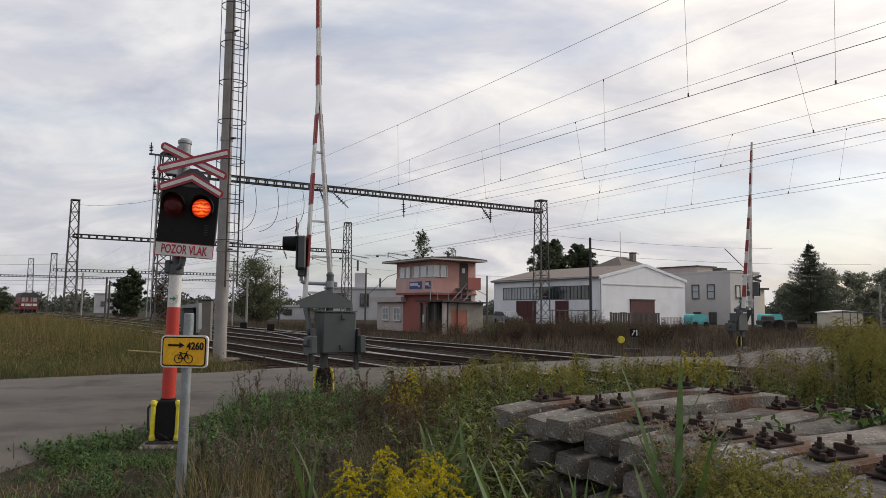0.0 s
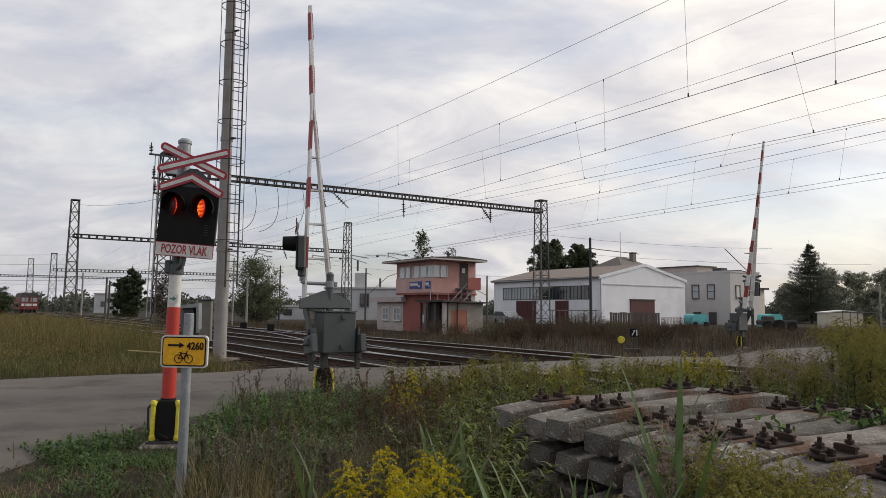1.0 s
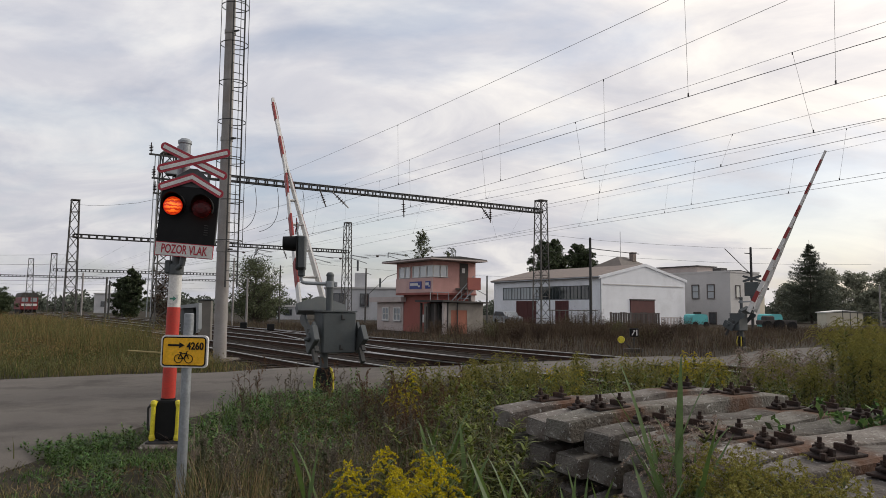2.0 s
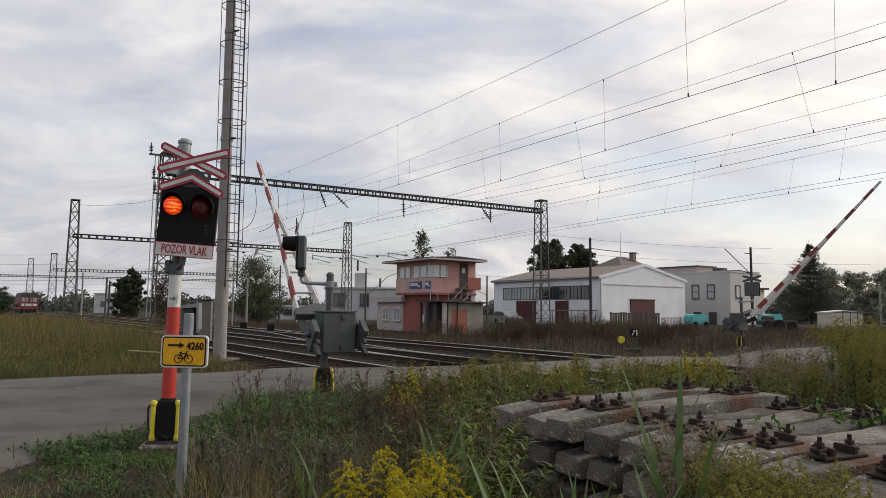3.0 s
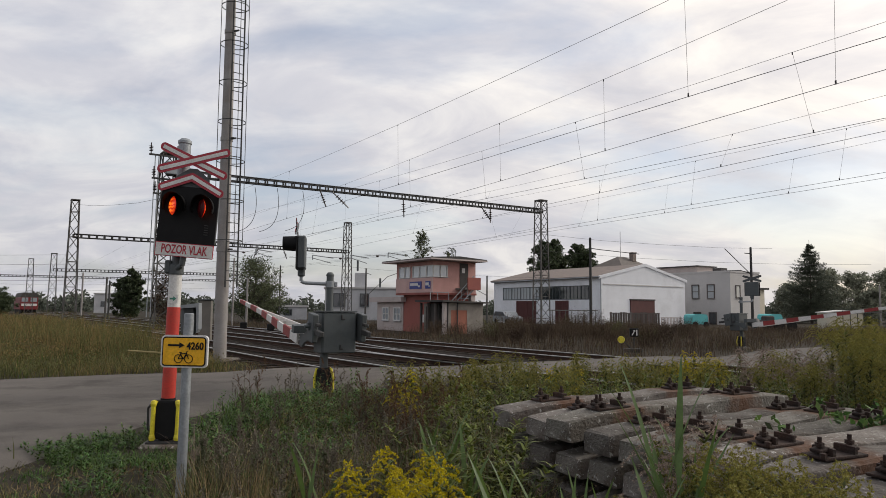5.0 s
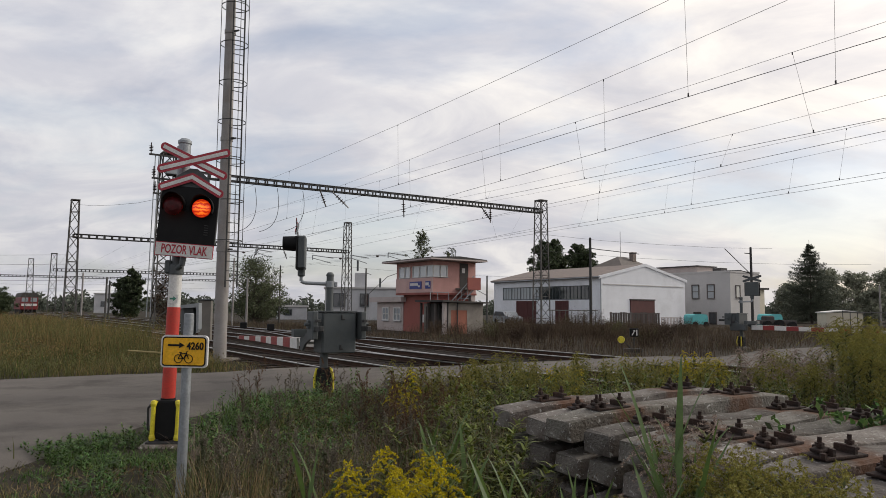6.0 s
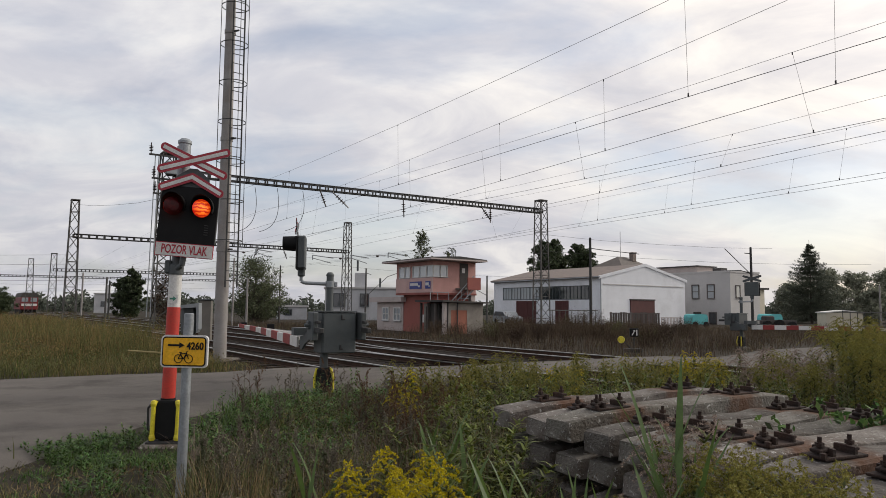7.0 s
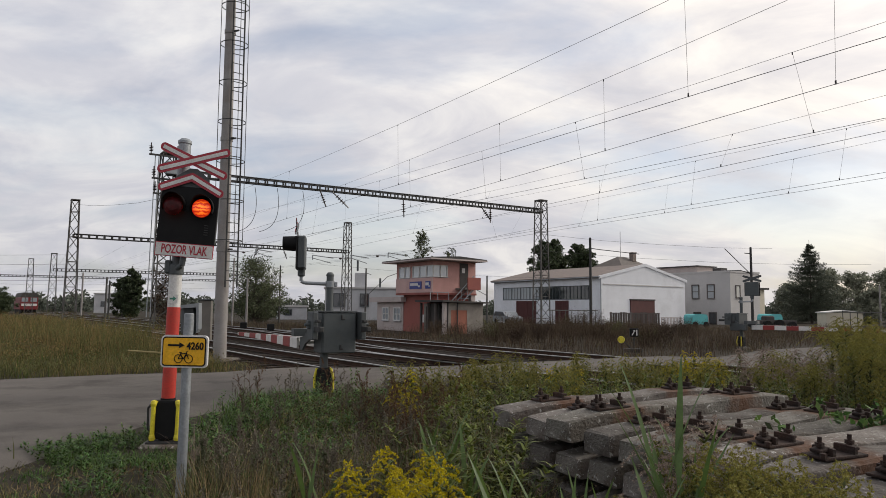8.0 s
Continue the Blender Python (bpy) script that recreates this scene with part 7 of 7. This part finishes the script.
ROD = [goldenrod(0.99, 7, 0.10, "rod_flower", "bright yellow goldenrod clump on the near bank", 14, 9),
       goldenrod(0.90, 7, 0.11, "rod_flower", "yellow goldenrod clump in the grass", 13, 8),
       goldenrod(1.0, 9, 0.12, "rod_faded", "fading olive goldenrod clump"),
       goldenrod(1.55, 12, 0.2, "rod_faded", "tall fading goldenrod clump", 14, 8, 2.0),
       goldenrod(1.15, 7, 0.14, "fluff", "goldenrod gone to grey seed fluff", 12, 6, 1.5)]
spots = [(-0.30, 2.75, 1), (-0.16, 2.65, 1), (-0.10, 3.0, 0), (-0.23, 3.15, 0), (-0.13, 3.35, 1), (-0.01, 3.1, 0), (0.12, 3.3, 1), (0.21, 3.15, 1), (0.29, 3.45, 1), (-0.19, 3.7, 1), (0.09, 3.75, 1), (-0.35, 3.45, 1), (0.19, 2.8, 1), (-0.05, 2.85, 1), (0.35, 2.95, 1), (0.05, 2.6, 1), (0.27, 2.6, 1),
         (-0.35, 7.4, 0), (-0.1, 7.8, 2), (0.2, 7.6, 2), (-0.5, 8.3, 2), (0.35, 8.6, 1), (0.9, 8.0, 2), (1.2, 9.0, 1), (1.7, 9.6, 1), (2.2, 9.2, 1), (2.7, 9.8, 2), (3.1, 9.5, 1), (1.4, 7.6, 2), (0.6, 9.5, 2), (2.0, 10.3, 2), (1.0, 10.3, 1), (3.6, 10.6, 1), (1.55, 8.5, 1), (2.5, 8.6, 1),
         (4.15, 11.2, 0), (4.5, 11.6, 1), (3.9, 11.4, 0), (4.3, 10.9, 0), (5.2, 10.8, 1), (5.6, 11.4, 2), (6.1, 10.9, 2),
         (4.5, 7.4, 3), (5.0, 7.9, 3), (4.3, 8.1, 2), (5.4, 8.4, 3), (4.75, 8.8, 2), (5.8, 8.9, 3), (4.0, 8.6, 2), (5.2, 9.6, 4), (6.2, 9.4, 3), (4.4, 6.9, 2), (5.6, 9.0, 2), (6.4, 10.2, 3), (3.6, 9.2, 2), (3.3, 8.8, 2), (5.1, 7.2, 3), (5.9, 9.9, 3),
         (4.6, 9.9, 4), (4.9, 10.4, 4), (4.2, 9.7, 4), (5.3, 10.2, 4),
         (1.42, 3.0, 2), (1.22, 3.1, 2), (1.32, 2.75, 2), (1.6, 2.75, 2), (1.52, 2.6, 1), (1.15, 2.65, 2), (1.3, 3.5, 4), (1.45, 2.5, 2), (1.47, 3.12, 2), (1.08, 3.1, 4), (1.15, 3.05, 2), (1.24, 3.18, 2)]
spots = [(x, y, 2 if k == 1 and y > 7.3 and i % 4 else k) for i, (x, y, k) in enumerate(spots) if not (y < 4 and k < 2 and 0.02 * y < x < 0.9)]
place(ROD, spots)

WEED = [weed(0.55, 10, 0.14, "leafy green weeds on the near bank"), weed(0.8, 9, 0.16, "tall leafy green weeds"), weed(0.7, 10, 0.14, "dry reddish-brown weeds on the bank", "g_brown", 40, 0.035), weed(0.16, 16, 0.2, "low green weeds by the road", "weed_green", 120, 0.045), weed(0.95, 9, 0.14, "tall lime-green weeds beside the sleeper stack", "weed_lime", 75, 0.06), weed(0.5, 12, 0.16, "dense dark green nettles on the verge", "nettle", 90, 0.062)]
wspots = []
rw = random.Random(5)
for i in range(46):
    x, y = rw.uniform(-1.6, 5.5), rw.uniform(5.8, 11.0)
    if -0.568 * x + 0.823 * y < 10.9 and not (0.2 < x < 4.2 and 3 < y < 7.2):
        wspots.append((x, y, rw.choice((0, 1, 1, 2))))
for i in range(26):
    wspots.append((rw.uniform(-1.35, 0.5), rw.uniform(2.5, 5.5), rw.choice((2, 2, 0, 2))))
for i in range(34):
    x, y = rw.uniform(-4.5, -3.0), rw.uniform(7.0, 8.9)
    if -0.568 * x + 0.823 * y < 9.4 and 0.823 * x + 0.568 * y > 0.7 and x > -0.56 * y and not (-3.75 < x < -2.8 and 6.9 < y < 8.5):
        wspots.append((x, y, 3))
for i in range(40):
    x, y = rw.uniform(-2.9, -0.6), rw.uniform(6.6, 10.4)
    if -0.568 * x + 0.823 * y < 9.9 and x > -0.36 * y:
        wspots.append((x, y, rw.choice((0, 5, 5, 0))))
for i in range(26):
    y = rw.uniform(3.2, 6.5)
    wspots.append((rw.uniform(-0.34, 0.0) * y, y, rw.choice((5, 0, 2))))
for x, y in ((0.12, 4.6), (0.3, 5.0), (0.05, 5.3), (0.28, 5.6), (0.1, 6.0), (0.35, 6.4), (0.6, 6.6), (0.75, 7.0), (1.0, 6.9), (1.3, 7.3), (1.6, 7.2), (1.1, 7.7), (2.0, 7.6), (0.4, 7.2), (0.15, 7.0), (2.3, 8.1), (2.7, 7.9), (1.8, 8.2), (0.2, 4.1), (0.35, 4.4), (3.1, 8.2), (3.5, 8.0), (3.9, 7.7), (0.9, 8.4), (2.9, 9.0), (1.5, 9.3)):
    wspots.append((x, y, 4))
for x, y in ((-2.75, 5.9), (-3.0, 6.5), (-3.2, 6.2), (-2.9, 6.9), (-3.4, 6.9)):
    wspots.append((x, y, 3))
place(WEED, wspots)

REED = [reed(1.52, 5, "tall green reed tuft before the sleeper stack", 2), reed(1.16, 4, "green reed tuft in the bank grass", 2), reed(1.12, 5, "leaning green reed tuft", 2)]
place(REED, [(1.00, 3.05, 0), (0.95, 2.98, 0), (1.03, 3.0, 2), (0.26, 2.75, 1), (0.40, 2.65, 1), (0.55, 2.7, 1), (0.70, 2.6, 1), (0.47, 3.0, 2), (0.30, 3.3, 2), (0.05, 4.4, 2), (0.02, 4.9, 2), (0.12, 4.0, 2), (0.85, 2.7, 1), (-0.68, 3.7, 2)])


def dead_weed(h, label, material, heads, head_size, twigs=16, stems=5):
    """Stiff branched stalks with small seed heads along the twigs."""
    t = thing("weed", pose(0, 0, 0), label, "wild plant", "dead branched weeds")
    st, hd = [], []
    for i in range(stems):
        b = np.array([RS.normal(0, 0.07), RS.normal(0, 0.07), -0.03])
        hh = h * RS.uniform(0.7, 1.05)
        az, ln = RS.uniform(0, 6.28), RS.uniform(0.02, 0.2)
        out = np.array([np.cos(az), np.sin(az), 0])
        st.append(ribbons(b[None], np.array([hh]), np.array([0.007]), np.array([ln]), 5, np.array([az])))
        tt = RS.uniform(0.3, 0.97, twigs)
        base = b + out * (ln * hh * tt ** 2)[:, None]
        base[:, 2] += hh * (tt - 0.35 * ln * tt ** 3)
        ta, tl, tn = RS.uniform(0, 6.28, twigs), RS.uniform(0.08, 0.24, twigs) * (1.25 - tt) * h + 0.03, RS.uniform(0.3, 0.7, twigs)
        st.append(ribbons(base, tl, np.full(twigs, 0.0035), tn, 3, ta))
        for k in range(twigs):
            q = np.linspace(0.35, 1, heads)
            c = base[k] + np.stack([np.cos(ta[k]) * tn[k] * tl[k] * q ** 2, np.sin(ta[k]) * tn[k] * tl[k] * q ** 2, tl[k] * (q - 0.35 * tn[k] * q ** 3)], 1)
            hd.append(leaf_cloud(c, 0.009, 4, head_size))
        top = b + out * ln * hh
        top[2] = b[2] + hh * (1 - 0.35 * ln)
        hd.append(leaf_cloud(top - np.array([0, 0, 1.0]) * np.linspace(0, 0.16, 10)[:, None] * h, 0.011, 6, head_size))
    plain_part("stalk", join(st), M[material], t)
    plain_part("seed_head", join(hd), M[material], t)
    return t


DEAD = [dead_weed(0.85, "grey-brown seeded mugwort stalks on the near bank", "seed_grey", 7, 0.0068),
        dead_weed(0.72, "grey-green branched mugwort on the near bank", "mug_leaf", 7, 0.0105, 20, 5),
        dead_weed(1.0, "dark reddish dock stalks with rusty seed heads", "dock_red", 9, 0.0075, 12, 4)]
rd = random.Random(11)
dspots = []
for i in range(24):
    y = rd.uniform(2.7, 6.2)
    u = rd.uniform(-0.335, -0.10)
    dspots.append((u * y, y, rd.choice((0, 0, 1, 1))))
for i in range(15):
    y = rd.uniform(5.4, 8.6)
    dspots.append((rd.uniform(-0.085, 0.02) * y, y, rd.choice((2, 2, 0))))
for i in range(12):
    y = rd.uniform(7.5, 10.0)
    dspots.append((rd.uniform(-0.30, 0.06) * y, y, rd.choice((0, 2))))
place(DEAD, dspots)


# creeper and tall brown weeds round the near mast foot, ivy over the stack's end
def mast_creeper():
    c = np.array(G1L)[None] + np.stack([RS.normal(0, 0.26, 90), RS.normal(0, 0.26, 90), RS.uniform(0.1, 3.7, 90)], 1)
    v, f = leaf_cloud(c, 0.30, 60, 0.05)
    stuff_mesh("creeper", v, f, M["g_brown"], "brown creeper round the mast foot", "creeper")
    c = np.array([2.75, 4.75, 0.9]) + np.stack([RS.normal(0, 0.26, 16), RS.normal(0, 0.2, 16), RS.uniform(-0.05, 0.06, 16)], 1)
    v, f = leaf_cloud(c, 0.09, 9, 0.035, 0.5)
    stuff_mesh("ivy", v, f, M["weed_green"], "green bindweed over the sleeper ends", "creeper")


mast_creeper()


def stones():
    """Loose stones and crumbs on the trodden soil and the road edge."""
    vs, fs = [], []
    o = 0
    for k in range(1500):
        x, y = RS.uniform(-4.6, -0.8), RS.uniform(4.4, 9.5)
        if k > 900:
            s, d = RS.uniform(-3, 9), RS.choice([17.2, 11.4, 9.5]) + RS.normal(0, 0.5)
            w = W(s, d)
            x, y = w.x, w.y
        r = RS.uniform(0.004, 0.013) * (1.7 if k % 40 == 0 else 1)
        p = np.array([[1, 0, 0], [-0.5, 0.8, 0], [-0.5, -0.8, 0], [0.1, 0.1, 0.45], [0, 0, -0.6]]) * r * RS.uniform(0.6, 1.4, (5, 3))
        s2 = x * 0.823 + y * 0.568
        p += np.array([x, y, road_height(s2) if not road_free(np.array([[x, y, 0]]))[0] else -0.03 + 0.03 * noise.noise((x * 0.4, y * 0.4, 0)) + 0.002])
        vs.append(p)
        fs.extend([[o, o + 1, o + 3], [o + 1, o + 2, o + 3], [o + 2, o, o + 3], [o, o + 2, o + 4], [o + 2, o + 1, o + 4], [o + 1, o, o + 4]])
        o += 5
    stuff_mesh("loose_stones", np.concatenate(vs), fs, M["stone"], "loose grey stones on the soil", "gravel")


M["stone"] = mat("grey_stone", (0.17, 0.155, 0.14), (0.10, 0.09, 0.08), 6.0, 0.9, bump=0.3, island=0.4)
stones()


# ---- trees ----
def tree(x, y, h, r, label, leaf, n=60, per=70, size=0.16, trunk=0.18, base=0.25, seed=1, gaps=0.75):
    """A tapered trunk with limbs; leaf clumps sit along the limbs."""
    rng = random.Random(seed)
    t = thing("tree", pose(x, y, 0), label, "tree", "trees round the yard")
    bm = B()
    p = Vector((0, 0, -0.2))
    pts = [p]
    for k in range(5):
        p = p + Vector((rng.uniform(-0.05, 0.05) * h * 0.3, rng.uniform(-0.05, 0.05) * h * 0.3, h * 0.19))
        pts.append(p)
    for k, (a, b) in enumerate(zip(pts, pts[1:])):
        tube(bm, a, b, trunk * (1 - k * 0.18), trunk * (1 - (k + 1) * 0.18), 7, False)
    part("trunk", bm, M["bark"], t, "brown tapered trunk")
    cs, bm = [], B()
    for i in range(n):
        z = rng.uniform(base, 1.0)
        prof = math.sin(math.pi * min(1, (z - base) / (1 - base) * 0.82 + 0.14)) ** 0.6
        k = min(4, int(z * 5))
        a = pts[k].lerp(pts[k + 1], z * 5 - k) if k < 5 else pts[-1]
        az = rng.uniform(0, 6.283)
        rr = r * prof * rng.uniform(0.35, 1.08)
        e = Vector((a.x + math.cos(az) * rr, a.y + math.sin(az) * rr, h * z + rng.uniform(-0.03, 0.06) * h))
        s0 = Vector((a.x, a.y, max(0.2, e.z - rr * 0.7)))
        tube(bm, s0, e, 0.03 * trunk / 0.18, 0.01, 4, False)
        cs.append(tuple(e))
        cs.append(tuple(s0.lerp(e, 0.6)))
    tagged(part("branchwork", bm, M["bark"], t), kind="stuff")
    plain_part("crown", leaf_cloud(np.array(cs), r * 0.26 * gaps, per, size, 0.8), M[leaf], t, "uneven leafy crown")
    return t


def spruce(x, y, h, r, label, seed=3):
    rng = random.Random(seed)
    t = thing("spruce", pose(x, y, 0), label, "tree", "trees round the yard")
    bm = B()
    tube(bm, (0, 0, -0.2), (0, 0, h), 0.2, 0.02, 8, False)
    part("trunk", bm, M["bark"], t)
    vs = []
    tiers = 17
    for i in range(tiers * 24):
        tier = i % tiers
        z = (tier + rng.uniform(-0.42, 0.42)) / tiers
        ln = max(0.12, r * (1 - z) ** 0.85 * rng.uniform(0.55, 1.1))
        az = rng.uniform(0, 6.283)
        k = int(20 + 70 * ln)
        q = RS.uniform(0.08, 1, k)
        wide = RS.normal(0, 0.16, k) * ln * 0.5 * (1.1 - q)
        c = np.stack([np.cos(az) * ln * q - np.sin(az) * wide, np.sin(az) * ln * q + np.cos(az) * wide, h * (0.08 + 0.90 * z) - ln * 0.25 * q + 0.28 * ln * q ** 2.5], 1)
        c[:, 2] -= RS.uniform(0, 0.30, k)
        vs.append(ribbons(c, RS.uniform(0.08, 0.24, k), RS.uniform(0.05, 0.10, k), RS.uniform(0.3, 1.6, k), 2, np.full(k, az) + RS.normal(0, 0.7, k), 0.1))
    plain_part("needles", join(vs), M["needle"], t, "dark drooping needle branches")
    return t


tree(-19.2, 70, 6.5, 3.1, "bushy grey-green tree beside the tracks", "leaf_mid", 190, 26, 0.11, 0.16, 0.12, 1, 0.75)
tree(-20.6, 78, 4.0, 3.0, "low dark bush tree", "leaf_dark", 70, 50, 0.15, 0.16, 0.1, 12)
tree(-42.0, 92, 6.4, 1.9, "dark round tree behind the meadow", "leaf_dark", 90, 60, 0.18, 0.2, 0.1, 2)
tree(-44.3, 95, 5.2, 2.0, "dark tree behind the meadow", "leaf_dark", 80, 60, 0.18, 0.2, 0.1, 22)
tree(-72.5, 112, 4.4, 2.6, "low green tree at the yard's edge", "leaf_dark", 70, 50, 0.18, 0.16, 0.06, 44)
tree(-1.9, 62, 8.4, 1.3, "thin drooping birch behind the signal box", "leaf_mid", 120, 9, 0.10, 0.10, 0.42, 4, 0.5)
tree(0.6, 63, 6.8, 1.3, "small birch behind the signal box", "leaf_mid", 80, 9, 0.10, 0.1, 0.5, 5, 0.55)
tree(17.0, 108, 12.0, 3.6, "tall dark broadleaf tree behind the hall", "leaf_dark", 120, 80, 0.24, 0.3, 0.3, 6)
tree(22.2, 110, 11.6, 3.0, "dark broadleaf tree behind the hall", "leaf_dark", 110, 80, 0.24, 0.3, 0.3, 7)
spruce(53.9, 100, 12.3, 6.0, "dark spiky spruce beyond the road", 3)
# far row: haze is in the pale leaf colour, not in the air
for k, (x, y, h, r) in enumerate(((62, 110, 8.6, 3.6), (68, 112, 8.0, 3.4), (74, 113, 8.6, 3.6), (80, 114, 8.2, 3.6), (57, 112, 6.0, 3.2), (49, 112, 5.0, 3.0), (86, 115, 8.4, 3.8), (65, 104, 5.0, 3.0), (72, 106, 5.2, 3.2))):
    tree(x, y, h, r, "dense tree in the far row, leaf colour paled for haze", "leaf_far", 80, 60, 0.2, 0.25, 0.08, 30 + k)


def scrub_bush(x, y, h, r, leaf, seed):
    """A low dead bush: many thin stems from one foot with sparse small leaves."""
    rng = random.Random(seed)
    t = thing("bush", pose(x, y, 0), "dry reddish-brown bush in the scrub", "bush", "dry bushes behind the tracks")
    n = 46
    b = np.stack([RS.normal(0, r * 0.35, n), RS.normal(0, r * 0.35, n), np.full(n, -0.05)], 1)
    hh, az, ln = h * RS.uniform(0.55, 1.05, n), np.arctan2(b[:, 1], b[:, 0]) + RS.normal(0, 0.5, n), RS.uniform(0.1, 0.5, n)
    plain_part("stalk", ribbons(b, hh, np.full(n, 0.018), ln, 4, az), M["scrub_dark"], t)
    cs = []
    for k in range(n):
        for q in np.linspace(0.3, 1.0, 7):
            cs.append((b[k, 0] + math.cos(az[k]) * ln[k] * hh[k] * q * q, b[k, 1] + math.sin(az[k]) * ln[k] * hh[k] * q * q, hh[k] * (q - 0.35 * ln[k] * q ** 3)))
    plain_part("foliage", leaf_cloud(np.array(cs), 0.09, 9, 0.024), M[leaf], t)
    return t


rb = random.Random(21)
for k in range(34):
    u, y = rb.uniform(0.07, 0.36), rb.uniform(31, 52)
    if 0.823 * u * y + 0.568 * y > 19.0 and -0.568 * u * y + 0.823 * y > 14.8:
        scrub_bush(u * y, y, rb.uniform(0.8, 1.35), rb.uniform(0.5, 0.9), rb.choice(("s_brown", "s_brown", "g_olive", "scrub_dark")), k)
for x, y, h in ((8.6, 44, 1.9), (9.4, 45, 1.7), (10.2, 46, 1.6), (8.0, 46, 1.5), (4.4, 47.5, 1.5), (5.2, 49, 1.4), (-0.5, 42.8, 1.0), (0.8, 42.6, 0.8)):
    scrub_bush(x, y, h, 0.8, "s_brown", int(x * 10))


def far_woods():
    """Low woods on the horizon, too far to count."""
    cs, rs = [], []
    r2 = random.Random(9)
    for i in range(900):
        az = r2.uniform(-0.75, 0.75)
        dist = r2.uniform(210, 330)
        top = 3.4 + 2.0 * noise.noise((az * 9, 2.0, 0)) + 2.5 * noise.noise((az * 40, 5.0, 0))
        cs.append((math.sin(az) * dist, math.cos(az) * dist, r2.uniform(0.3, max(1.0, top))))
    v, f = leaf_cloud(np.array(cs), 2.6, 46, 0.75)
    stuff_mesh("far_woods", v, f, M["leaf_haze"], "low dark woods along the horizon", "woods")


far_woods()


# ---- what moves ----
def motions():
    near = [(0, 85.9), (0.7, 85.5), (1.0, 81.2), (1.2, 75.9), (1.4, 70.7), (1.6, 64.6), (2.8, 43.5), (3.2, 36.3), (3.5, 31.8), (3.8, 26.0), (4.1, 21.7),
            (4.5, 15.3), (4.7, 11.8), (5.2, 4.0), (5.55, -0.8), (5.8, -1.5), (6.2, -0.2), (6.5, 1.5), (7.0, 1.5), (7.4, -0.1), (8.0, -0.4)]
    far = [(0, 86.3), (0.7, 86.0), (1.0, 82.3), (1.5, 72.7), (2.8, 47.4), (3.5, 36.8), (4.0, 27.4), (4.5, 17.6), (4.7, 13.6), (5.2, 5.0), (5.6, -0.4), (5.8, -0.9), (6.2, 0.1), (6.6, 1.0), (7.2, 0.1), (8.0, -0.1)]
    walk(NEAR_BOOM, [(t, pose(0, 0, 1.17, a)) for t, a in near])
    walk(FAR_BOOM, [(t, pose(0, 0, 1.17, a)) for t, a in far])
    # the lamps change over about every 0.57 s: the first lens is lit while the second is dark
    turns = sorted([0.40 + 1.15 * k for k in range(7)] + [1.0 + 1.15 * k for k in range(7)])
    for (lens, m), dark in zip(LENSES, (1, 0)):
        rows = [(0.0, m @ pose(0, 0, 0, 0, 0, 180 * dark))]
        a = 180 * dark
        for t in turns:
            if t > 7.93:
                break
            for k in range(4):
                rows.append((t - 0.05 + k / 30, m @ pose(0, 0, 0, 0, 0, a + 60 * k)))
            a += 180
        rows.append((8.0, m @ pose(0, 0, 0, 0, 0, a)))
        walk(lens, rows)


motions()
